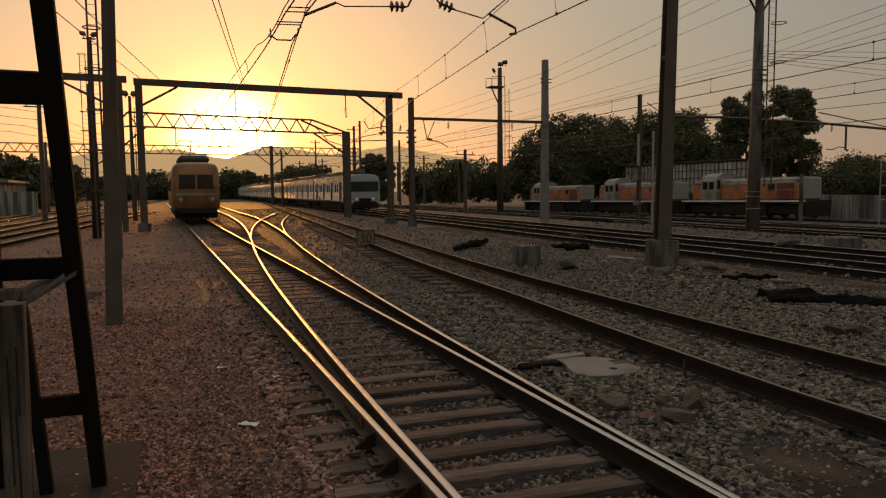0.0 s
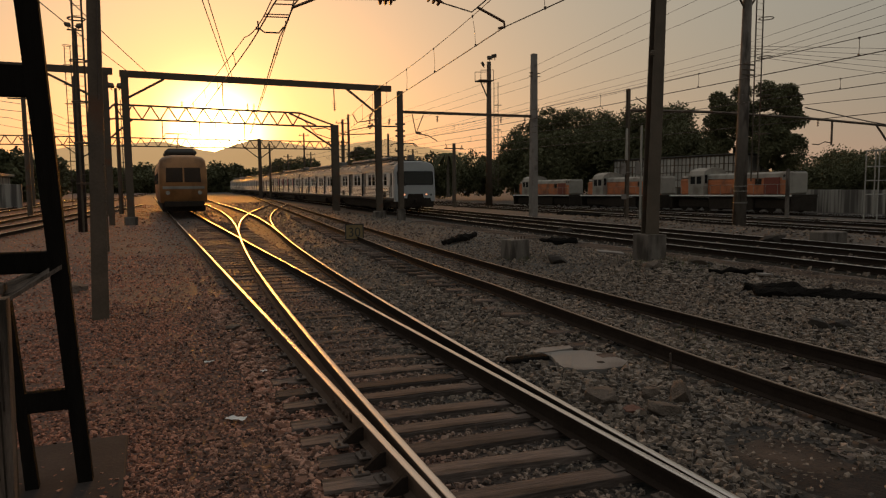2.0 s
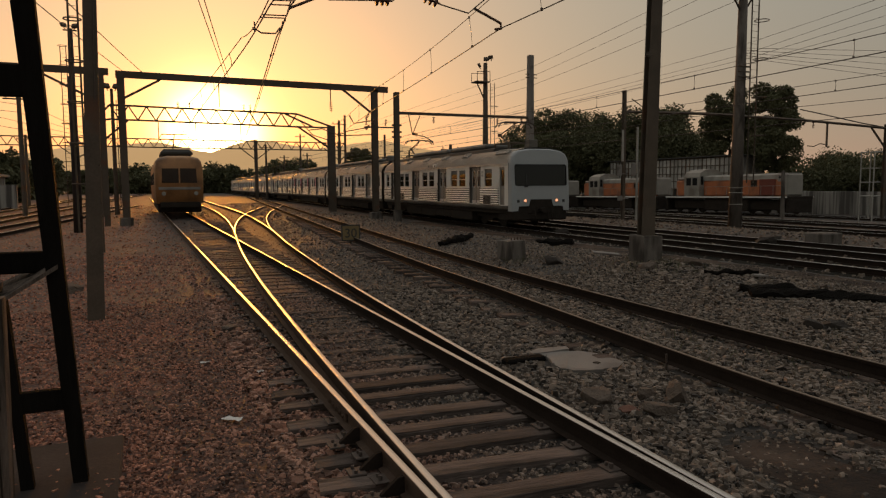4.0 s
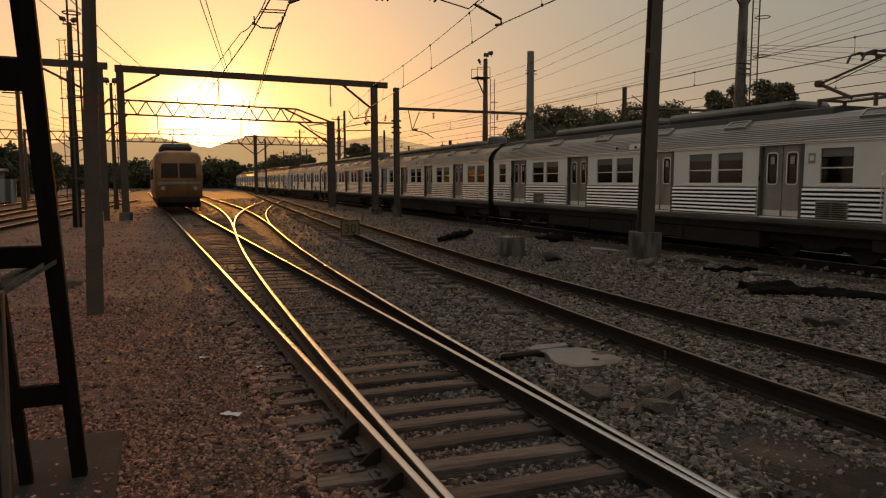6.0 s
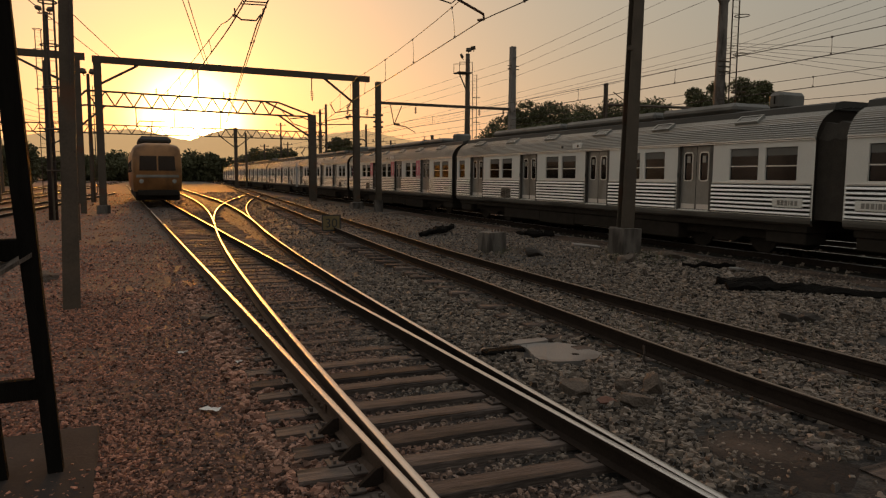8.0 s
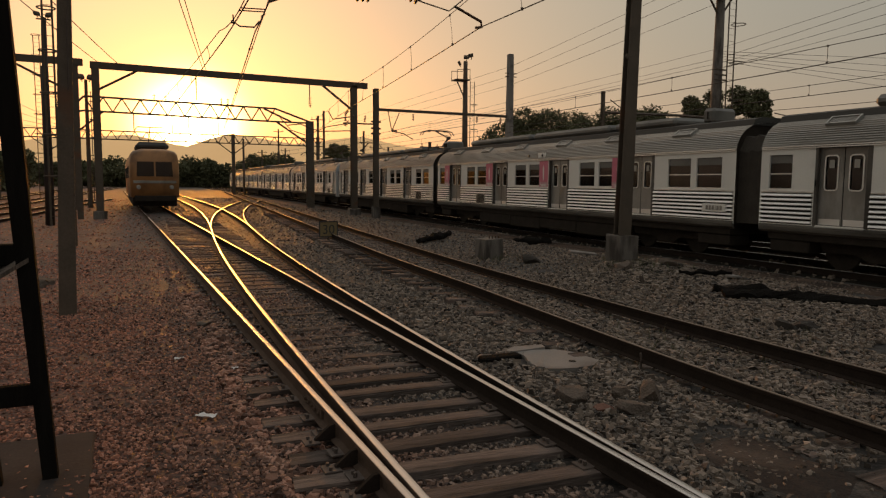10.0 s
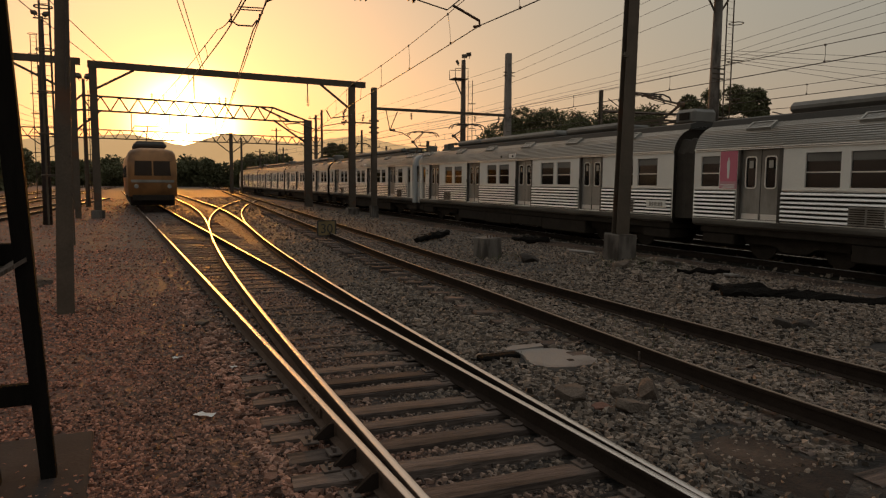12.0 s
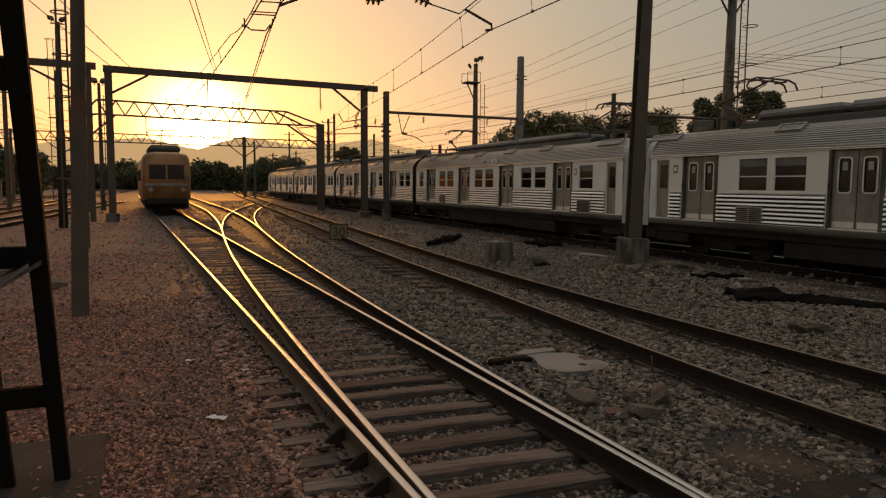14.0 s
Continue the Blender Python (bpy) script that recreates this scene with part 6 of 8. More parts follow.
                line.append((x0 + (x1 - x0) * f - nx / ln * lift, z0 + (z1 - z0) * f - nz / ln * lift))
        line.append(ROOF[5])
        a = [bm.verts.new((-s * x, start, z)) for x, z in line]
        b = [bm.verts.new((-s * x, end, z)) for x, z in line]
        for k in range(len(line) - 1):
            bm.faces.new((a[k], a[k + 1], b[k + 1], b[k]))
        part("roof_shoulder", bm, M_ROOFSTEEL, car, "finely fluted stainless roof shoulder")
    bm = bmesh.new()
    prof = [(-0.92, 3.58), (-0.6, 3.645), (0.0, 3.675), (0.6, 3.645), (0.92, 3.58)]
    a, b = [bm.verts.new((x, start, z)) for x, z in prof], [bm.verts.new((x, end, z)) for x, z in prof]
    for k in range(len(prof) - 1):
        bm.faces.new((a[k], a[k + 1], b[k + 1], b[k]))
    part("roof_crown", bm, M_ROOFSTEEL, car, "plain curved steel roof crown")
    bm = bmesh.new()
    prof = [(-0.92, 3.58), (-0.86, 3.74), (-0.6, 3.80), (0.6, 3.80), (0.86, 3.74), (0.92, 3.58)]
    deck0, deck1 = (2.9 if kind == "lead" else start + 0.02), (end - 2.9 if kind == "tail" else end - 0.02)
    a = [bm.verts.new((x, deck0, z)) for x, z in prof]
    b = [bm.verts.new((x, deck1, z)) for x, z in prof]
    for k in range(len(prof) - 1):
        bm.faces.new((a[k], a[k + 1], b[k + 1], b[k]))
    bm.faces.new(a), bm.faces.new(b[::-1])
    part("roof_walkway", bm, M_ROOF, car, "dark flat roof top")
    hatches = {"lead": (1.3, 5.6, 8.65, 11.8, 15.0, 18.1), "mid": (2.27, 5.55, 8.62, 11.8, 14.9, 17.97), "tail": (2.4, 5.6, 8.9, 12.15, 15.36, 19.8)}[kind]
    for c in hatches:
        for s in (-1, 1):
            lo, hi = Vector((s * 1.27, 0, 3.385)), Vector((s * 1.02, 0, 3.565))
            across = (hi - lo).normalized()
            up = Vector((across.z * s, 0, -across.x * s)).normalized()
            wide, bars = 0.62 if c < 2 or c > 19 else 0.38, 7

            def slab(bm, f0, f1, ya, yb, h0, h1):
                p = [lo + (hi - lo) * f + up * h + Vector((0, y, 0)) for f in (f0, f1) for y in (ya, yb) for h in (h0, h1)]
                vs = [bm.verts.new(v) for v in p]
                for f in ((0, 1, 3, 2), (4, 6, 7, 5), (0, 4, 5, 1), (2, 3, 7, 6), (0, 2, 6, 4), (1, 5, 7, 3)):
                    bm.faces.new([vs[i] for i in f])
            bm = bmesh.new()
            slab(bm, 0.0, 0.10, c - wide, c + wide, -0.02, 0.065), slab(bm, 0.90, 1.0, c - wide, c + wide, -0.02, 0.065)
            slab(bm, 0.10, 0.90, c - wide, c - wide + 0.045, -0.02, 0.065), slab(bm, 0.10, 0.90, c + wide - 0.045, c + wide, -0.02, 0.065)
            hatch = part("roof_hatch", bm, M_GALV, car, "roof ventilator in a steel frame")
            bm = bmesh.new()
            slab(bm, 0.10, 0.90, c - wide + 0.045, c + wide - 0.045, -0.02, 0.012)
            part("backing", bm, M_UNDER, hatch, "dark opening behind the louvres")
            bm = bmesh.new()
            for k in range(bars):
                f = 0.13 + 0.74 * k / bars
                slab(bm, f, f + 0.06, c - wide + 0.045, c + wide - 0.045, 0.012, 0.045)
            part("louvres", bm, M_ROOFSTEEL, hatch, "thin steel louvres")
    runs = {"lead": ((4.2, 9.0), (9.6, 15.8)), "mid": ((3.2, 6.2), (6.5, 11.6), (11.9, 17.6)), "tail": ((3.7, 6.9), (7.6, 14.2), (14.35, 16.85))}[kind]
    for a, b in runs:
        bm = bmesh.new()
        box(bm, -0.72, a, 3.78, 0.72, b, 4.06, 0.10)
        part("roof_housing", bm, M_ROOFBOX, car, "long grey roof housing")
    if kind != "lead":
        ua, ub = (1.9, 2.36) if kind == "mid" else (0.35, 1.2)
        bm = bmesh.new()
        box(bm, -0.46, ua, 3.78, 0.46, ub, 4.24, 0.09)
        rh = part("roof_unit", bm, M_ROOFBOX, car, "tall grey roof unit")
        bm = bmesh.new()
        box(bm, -0.50, ua + 0.2, 3.92, -0.45, ub - 0.25, 4.13)
        part("grille", bm, M_UNDER, rh)
    if kind == "lead":
        pantograph(car, 2.9, 1), pantograph(car, 17.1, 1)
    if kind == "tail":
        pantograph(car, 2.6, -1), pantograph(car, 17.7, 1)
    # ends, floor, inside and underframe
    bm = bmesh.new()
    box(bm, -1.40, start + 0.05, 0.94, 1.40, end - 0.05, 1.06)
    part("floor", bm, M_UNDER, car)
    for y in ((end - 0.06,) if kind == "lead" else (start + 0.06,) if kind == "tail" else (start + 0.06, end - 0.06)):
        prof = [(-HALF, 0.98), *ROOF, *[(-x, z) for x, z in ROOF[-2::-1]], (HALF, 0.98)]
        bm = bmesh.new()
        bm.faces.new([bm.verts.new((x, y, z)) for x, z in prof])
        part("end_wall", bm, M_UNDER, car, "dark car end")
    for y in [v + d for v in doors for d in (-1.5, 1.5)]:
        for xa in (-1.38, 0.5):
            bm = bmesh.new()
            box(bm, xa, y - 0.5, 1.06, xa + 0.88, y - 0.4, 2.0)
            part("seat", bm, M_INTERIOR, car, "dim seat inside")
    bm = bmesh.new()
    box(bm, -1.40, start + 0.1, 2.86, 1.40, end - 0.1, 2.9)
    part("inner_ceiling", bm, M_INTERIOR, car)
    bm = bmesh.new()
    box(bm, -1.38, start + 0.2, 0.66, 1.38, end - 0.2, 0.95, 0.02)
    frame_part = part("underframe", bm, M_UNDER, car, "black underframe")
    for x0, x1 in ((-1.34, -0.6), (0.6, 1.34)):
        for ya, yb, zb in ((start + 0.25, 1.42, 0.36), (4.55, 7.42, 0.20), (7.44, 9.93, 0.26), (9.95, 12.33, 0.20), (12.35, 15.25, 0.24), (18.55, end - 0.25, 0.36)):
            bm = bmesh.new()
            box(bm, x0, ya, zb, x1, yb, 0.664, 0.03)
            part("equipment_box", bm, M_UNDER, frame_part, "sooty equipment box")
    bogie(car, 3.0), bogie(car, long - 3.0)
    if kind != "lead":
        bm = bmesh.new()
        prof = [(-1.32, 1.0), (-1.32, 2.9), (-1.1, 3.3), (1.1, 3.3), (1.32, 2.9), (1.32, 1.0)]
        rings = [[bm.verts.new((x * s, y, 1.0 + (z - 1.0) * s)) for x, z in prof] for y, s in ((-PITCH + LENGTH - 0.02, 1.0), (-0.52, 0.97), (-0.35, 1.0), (-0.18, 0.97), (0.08, 1.0))]
        for a, b in zip(rings, rings[1:]):
            for k in range(len(prof)):
                bm.faces.new((a[k], a[(k + 1) % len(prof)], b[(k + 1) % len(prof)], b[k]))
        part("gangway_bellows", bm, M_BELLOWS, car, "black concertina gangway between cars")
    if kind == "lead":
        cab_front(car, -0.24, -1)
    if kind == "tail":
        cab_front(car, long, 1)
    return car


def poster(car, y0, wide=0.62):
    """A pink notice stuck on the side wall beside a door, with a pale figure as a plain upright shape."""
    x = -HALF - 0.006
    bm = bmesh.new()
    box(bm, x - 0.004, y0, 1.86, x + 0.004, y0 + wide, 2.86)
    p = part("poster", bm, M_PINK, car, "pink notice with a pale upright shape")
    bm = bmesh.new()
    prof = [(0.0, 2.14), (0.03, 2.14), (0.04, 2.34), (0.055, 2.5), (0.04, 2.6), (0.018, 2.63), (0.012, 2.69), (-0.018, 2.69), (-0.018, 2.63), (-0.045, 2.58), (-0.04, 2.34), (-0.03, 2.14)]
    front = [bm.verts.new((x - 0.009, y0 + wide / 2 + a, z)) for a, z in prof]
    bm.faces.new(front)
    part("shape", bm, M_WHITE, p, "pale upright shape")
    bm = bmesh.new()
    box(bm, x - 0.008, y0 + 0.01, 1.88, x - 0.004, y0 + wide - 0.01, 2.06)
    part("lower_panel", bm, M_PALEPINK, p, "paler pink foot of the notice")
    for k, w in enumerate((0.46, 0.36, 0.40)):
        bm = bmesh.new()
        box(bm, x - 0.012, y0 + 0.08, 1.96 - k * 0.035, x - 0.006, y0 + 0.08 + w, 1.98 - k * 0.035)
        part("lettering", bm, M_WHITE, p)


def on_line(s):
    """A place on the train's track, s metres along it from the camera's height."""
    return Vector((train_line(s), s, 0.0))


def car_pose(front):
    """The pose of a car whose front end stands at front on the line."""
    a, b = on_line(front + 3.0), on_line(front + LENGTH - 3.0)
    yaw = math.atan2(-(b.x - a.x), b.y - a.y)
    w = (b - a).normalized()
    o = a - w * 3.0
    return Matrix.Translation(o) @ Matrix.Rotation(yaw, 4, "Z")


FRONT_AT_START, SPEED = 64.25, 9.21


def build_train():
    lead, mid, tail = build_car("lead", car_pose(64)), build_car("mid", car_pose(85)), build_car("tail", car_pose(126))
    third = copy_thing(mid, car_pose(105))
    tagged(third, "stainless steel commuter train car with pink notices beside its doors")
    for y in (4.60, 9.17, 13.73, 18.40):
        poster(third, y, 0.62 if y < 18 else 0.57)
    cars = [lead, mid, third, tail]
    for k, ob in enumerate((lead, mid, mid, tail)):
        c = copy_thing(ob, car_pose(146.6 + 20.6 * k))
        if k == 0:
            tagged(c, "stainless steel commuter train car with a cab coupled in mid train")
            for piece in c.children_recursive:
                if piece.name.startswith("lens"):
                    piece.data = piece.data.copy()
                    piece.data.materials[0] = M_RUBBER
                    tagged(piece, "unlit lens")
        cars.append(c)
    return cars


TRAIN = build_train()


# ---- parked diesel locomotives ----
def build_loco(m):
    """A hood-type diesel; y runs from its long-hood end, x = 0 is its middle."""
    t = thing("diesel_locomotive", "parked orange and grey diesel hood locomotive", "locomotive", "parked locomotives", m=m)
    bm = bmesh.new()
    box(bm, -1.5, 0.9, 1.28, 1.5, 15.2, 1.52, 0.03)
    part("deck", bm, M_UNDER, t)
    for x in (-1.52, 1.5):
        bm = bmesh.new()
        box(bm, x, 0.9, 1.40, x + 0.02, 15.2, 1.52)
        part("deck_edge", bm, M_WHITE, t, "white deck edge stripe")
    bm = bmesh.new()
    box(bm, -0.95, 1.5, 1.52, 0.95, 10.7, 2.95, 0.08)
    hood = part("long_hood", bm, M_ORANGE, t, "faded orange engine hood")
    bm = bmesh.new()
    prof = [(-0.96, 2.95), (-0.88, 3.3), (-0.6, 3.46), (0.6, 3.46), (0.88, 3.3), (0.96, 2.95)]
    a, b = [bm.verts.new((x, 1.5, z)) for x, z in prof], [bm.verts.new((x, 10.7, z)) for x, z in prof]
    for k in range(len(prof) - 1):
        bm.faces.new((a[k], a[k + 1], b[k + 1], b[k]))
    bm.faces.new(a), bm.faces.new(b[::-1])
    part("hood_top", bm, M_LOCOGREY, hood, "pale grey hood top")
    bm = bmesh.new()
    box(bm, -1.0, 1.4, 1.52, 1.0, 2.45, 3.44, 0.16)
    part("hood_end", bm, M_LOCOGREY, hood, "grey hood end with an orange patch")
    bm = bmesh.new()
    box(bm, -1.02, 1.6, 1.62, -0.995, 2.35, 2.75)
    part("patch", bm, M_ORANGE, hood)
    for xa in (-1.0, 0.93):
        bm = bmesh.new()
        box(bm, xa, 2.55, 1.6, xa + 0.07, 4.2, 2.98, 0.02)
        part("radiator_grille", bm, M_LOCORED, hood, "dark red radiator grille")
    for k in range(5):
        bm = bmesh.new()
        y = 5.2 + k * 1.05
        box(bm, -0.975, y, 1.65, -0.945, y + 0.9, 2.75, 0.01)
        part("hood_door", bm, M_ORANGE, hood)
        bm = bmesh.new()
        box(bm, 0.945, y, 1.65, 0.975, y + 0.9, 2.75, 0.01)
        part("hood_door", bm, M_ORANGE, hood)
    bm = bmesh.new()
    box(bm, -0.985, 4.45, 2.35, -0.95, 5.12, 2.9, 0.01)
    part("intake", bm, M_UNDER, hood)
    bm = bmesh.new()
    prof = [(-1.45, 1.52), (-1.45, 3.35), (-1.25, 3.75), (-0.7, 4.0), (0.0, 4.08), (0.7, 4.0), (1.25, 3.75), (1.45, 3.35), (1.45, 1.52)]
    a, b = [bm.verts.new((x, 10.7, z)) for x, z in prof], [bm.verts.new((x, 12.7, z)) for x, z in prof]
    for k in range(len(prof)):
        bm.faces.new((a[k], a[(k + 1) % len(prof)], b[(k + 1) % len(prof)], b[k]))
    bm.faces.new(a), bm.faces.new(b[::-1])
    cab = part("cab", bm, M_LOCOGREY, t, "pale grey round-roofed cab")
    for y0, y1 in ((11.0, 11.6), (11.8, 12.4)):
        for x in (-1.46, 1.44):
            bm = bmesh.new()
            box(bm, x, y0, 2.55, x + 0.02, y1, 3.25)
            part("window", bm, M_RUBBER, cab, "dark cab window")
    for x0, x1 in ((-1.3, -1.0), (1.0, 1.3)):
        bm = bmesh.new()
        box(bm, x0, 10.68, 2.6, x1, 10.70, 3.4)
        part("end_window", bm, M_RUBBER, cab)
    bm = bmesh.new()
    box(bm, -0.95, 12.7, 1.52, 0.95, 14.4, 3.05, 0.12)
    nose = part("short_hood", bm, M_ORANGE, t, "faded orange short hood")
    bm = bmesh.new()
    box(bm, -0.93, 12.7, 3.04, 0.93, 14.3, 3.32, 0.13)
    part("hood_top", bm, M_LOCOGREY, nose, "pale grey hood top")
    bm = bmesh.new()
    for y in np.arange(1.1, 15.2, 1.25):
        rod(bm, (-1.45, float(y), 1.5), (-1.45, float(y), 2.4), 0.02, n=5)
    tube(bm, [(-1.45, 1.1, 2.4), (-1.45, 10.6, 2.4)], 0.02)
    part("handrail", bm, M_LOCOGREY, t)
    for y in (3.5, 12.4):
        bm = bmesh.new()
        for x in (-1.1, 1.0):
            box(bm, x, y - 2.0, 0.35, x + 0.12, y + 2.0, 1.15, 0.05)
        box(bm, -0.98, y - 1.9, 0.4, 0.98, y + 1.9, 1.2)
        truck = part("truck", bm, M_UNDER, t, "black three-axle truck")
        for dy in (-1.5, 0, 1.5):
            bm = bmesh.new()
            for x in (-0.9, 0.8):
                spin(bm, (x, y + dy, 0.5), (1, 0, 0), [(0.1, 0), (0.46, 0.0), (0.5, 0.05), (0.5, 0.1), (0.1, 0.1)], 18)
            rod(bm, (-0.85, y + dy, 0.5), (0.85, y + dy, 0.5), 0.12, n=8)
            part("wheelset", bm, M_UNDER, truck)
    bm = bmesh.new()
    box(bm, -1.35, 5.0, 0.22, 1.35, 10.2, 1.28, 0.08)
    part("fuel_tank", bm, M_UNDER, t)
    for y in (1.0, 15.1):
        bm = bmesh.new()
        box(bm, -1.4, y - 0.12, 0.18, 1.4, y + 0.12, 1.3, 0.05)
        part("pilot", bm, M_UNDER, t)
    bm = bmesh.new()
    for y in (1.72, 2.1):
        spin(bm, (-1.0, y, 3.1), (-1, 0, 0), [(0.12, 0), (0.12, 0.02), (0.05, 0.03)], 12)
    part("number_lamp", bm, M_BLACK, t)
    return t


loco = build_loco(pose(49.5, 40.0, -dip(40.0), -0.63))
copy_thing(loco, pose(49.5, 55.7, -dip(55.7), -0.63))
copy_thing(loco, pose(49.5, 72.4, -dip(72.4), -0.63))


# ---- the train that stands on the main line, nose towards the camera ----
def build_standing(x, y0):
    # body colour carries the glare of the low sun behind it
    t = thing("standing_train", "round-nosed train standing on the main line, coloured orange for the sun glare", "train", m=pose(x, y0, 0))
    prof = [(-1.48, 0.9), (-1.52, 2.4), (-1.50, 3.2), (-1.42, 3.72), (-1.25, 3.92), (-0.7, 4.06), (0.7, 4.06), (1.25, 3.92), (1.42, 3.72), (1.50, 3.2), (1.52, 2.4), (1.48, 0.9)]
    bm = bmesh.new()
    rings = [[bm.verts.new((px * s, y, 0.9 + (pz - 0.9) * h)) for px, pz in prof] for y, s, h in ((0.0, 0.94, 0.93), (0.1, 0.98, 0.96), (0.45, 1.0, 0.99), (1.0, 1.0, 1.0), (22.0, 1.0, 1.0))]
    for a, b in zip(rings, rings[1:]):
        for k in range(len(prof)):
            bm.faces.new((a[k], a[(k + 1) % len(prof)], b[(k + 1) % len(prof)], b[k]))
    bm.faces.new(rings[0][::-1]), bm.faces.new(rings[-1])
    body = part("body", bm, M_GLAREPAINT, t, "rounded body with the orange glare in its colour", True)
    bm = bmesh.new()
    vs = [bm.verts.new(v) for v in ((-1.1, -0.02, 2.25), (1.1, -0.02, 2.25), (1.05, -0.02, 3.2), (-1.05, -0.02, 3.2))]
    bm.faces.new(vs)
    part("windscreen", bm, M_GLASS, body, "dark windscreen")
    bm = bmesh.new()
    box(bm, -0.05, -0.045, 2.2, 0.05, -0.02, 3.25, 0.008)
    part("windscreen_pillar", bm, M_GLAREPAINT, body)
    for px in (-1.0, 1.0):
        bm = bmesh.new()
        spin(bm, (px, 0.01, 1.55), (0, -1, 0), [(0.13, 0.0), (0.14, 0.05), (0.11, 0.07), (0.10, 0.05)], 14)
        part("headlight", bm, M_GALV, body, "unlit round headlight")
    bm = bmesh.new()
    box(bm, -1.30, -0.035, 1.80, 1.30, 0.01, 1.98, 0.01)
    part("front_band", bm, M_LOCOGREY, body, "pale band across the nose")
    bm = bmesh.new()
    box(bm, -1.25, -0.10, 0.62, 1.25, 0.10, 1.0, 0.03)
    part("buffer_beam", bm, M_UNDER, body, "black buffer beam")
    for side in (-1, 1):
        for k in range(7):
            bm = bmesh.new()
            ya, xa = 2.2 + 2.7 * k, side * 1.512
            box(bm, min(xa, xa + side * 0.02), ya, 2.15, max(xa, xa + side * 0.02), ya + 1.5, 2.95, 0.006)
            part("side_window", bm, M_RUBBER, body, "dark side window")
    bm = bmesh.new()
    box(bm, -1.05, 1.6, 3.98, 1.0, 6.4, 4.55, 0.22)
    part("roof_unit", bm, M_ROOF, t, "rounded roof unit")
    bm = bmesh.new()
    box(bm, -1.35, 0.6, 0.3, 1.35, 21.6, 0.92, 0.05)
    part("underframe", bm, M_UNDER, t)
    bm = bmesh.new()
    tube(bm, [(-1.0, 5.0, 5.5), (-0.85, 5.0, 5.75), (0.85, 5.0, 5.75), (1.0, 5.0, 5.5)], 0.04, 6)
    part("pantograph", bm, M_STEEL, t, "raised pantograph")
    bm = bmesh.new()
    rod(bm, (0, 7.0, 4.0), (0, 8.2, 4.9), 0.05, n=6)
    part("lower_arm", bm, M_STEEL, t)
    bm = bmesh.new()
    rod(bm, (0, 8.2, 4.9), (0, 5.0, 5.73), 0.04, n=6)
    part("upper_arm", bm, M_STEEL, t)
    for z in (0.46,):
        for y in (2.6, 5.0, 16.5, 19.0):
            bm = bmesh.new()
            for px in (-0.86, 0.80):
                spin(bm, (px, y, 0.46), (1, 0, 0), [(0.1, 0), (0.42, 0.0), (0.455, 0.01), (0.455, 0.06), (0.1, 0.06)], 18)
            rod(bm, (-0.82, y, 0.46), (0.82, y, 0.46), 0.12, n=8)
            part("wheelset", bm, M_UNDER, t)


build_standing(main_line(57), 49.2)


# ---- trees, walls, sheds and hills beyond the yard ----
def build_tree(x, y, height, spread, seed, label, lumps=16, leaves=3800, low=0.25, leaf=0.30):
    rng = np.random.default_rng(seed)
    t = thing("tree", label, "tree", "trees beyond the yard")
    bm = bmesh.new()
    rod(bm, (x, y, -0.5), (x + 0.2, y, height * 0.45), 0.32 + height * 0.008, 0.2, n=9)
    part("trunk", bm, M_BARK, t)
    centres = []
    for k in range(lumps):
        a, f = rng.uniform(0, 6.283), rng.uniform(0, 1)
        h = low + (0.92 - low) * f
        bulge = math.sin(math.pi * min(max((h - low * 0.6) / (1.08 - low * 0.6), 0.05), 0.97)) ** 0.6
        r = spread * bulge * rng.uniform(0.35, 0.85)
        centres.append((x + math.cos(a) * r, y + math.sin(a) * r, h * height, spread * rng.uniform(0.26, 0.48)))
    for cx, cy, cz, r in centres[:7]:
        bm = bmesh.new()
        rod(bm, (x + 0.1, y, height * rng.uniform(0.2, 0.42)), (cx, cy, cz), 0.13, 0.04, n=5)
        part("limb", bm, M_BARK, t)
    which = rng.integers(0, lumps, leaves)
    c = np.array(centres)[which]
    d = rng.normal(size=(leaves, 3))
    d /= np.linalg.norm(d, axis=1)[:, None]
    rad = c[:, 3:] * rng.uniform(0.55, 1.08, (leaves, 1))
    p = c[:, :3] + d * rad * np.array([1, 1, 0.78])
    p[:, 2] = np.maximum(p[:, 2], -0.2 - fall(x, y))
    u = rng.normal(size=(leaves, 3))
    u /= np.linalg.norm(u, axis=1)[:, None]
    v = np.cross(u, rng.normal(size=(leaves, 3)))
    v /= np.linalg.norm(v, axis=1)[:, None]
    s = leaf * rng.uniform(0.6, 1.5, (leaves, 1))
    w = np.cross(u, v)
    quad = np.stack([p - u * s, p - v * s * 0.55 + w * s * 0.2, p + u * s, p + v * s * 0.55 + w * s * 0.2], 1).reshape(-1, 3)
    me = bpy.data.meshes.new("crown")
    me.from_pydata(quad.tolist(), [], [(4 * k, 4 * k + 1, 4 * k + 2, 4 * k + 3) for k in range(leaves)])
    me.materials.append(M_LEAF)
    crown = new("crown", me)
    crown.parent = t
    tagged(crown, "crown of dark leaf clumps with gaps")


def toward(px_angle, depth):
    """A place at that heading, in degrees to the right of the main line, and that far along the view's middle."""
    r = depth / math.cos(radians(px_angle - 22.0))
    return r * math.sin(radians(px_angle)), r * math.cos(radians(px_angle))


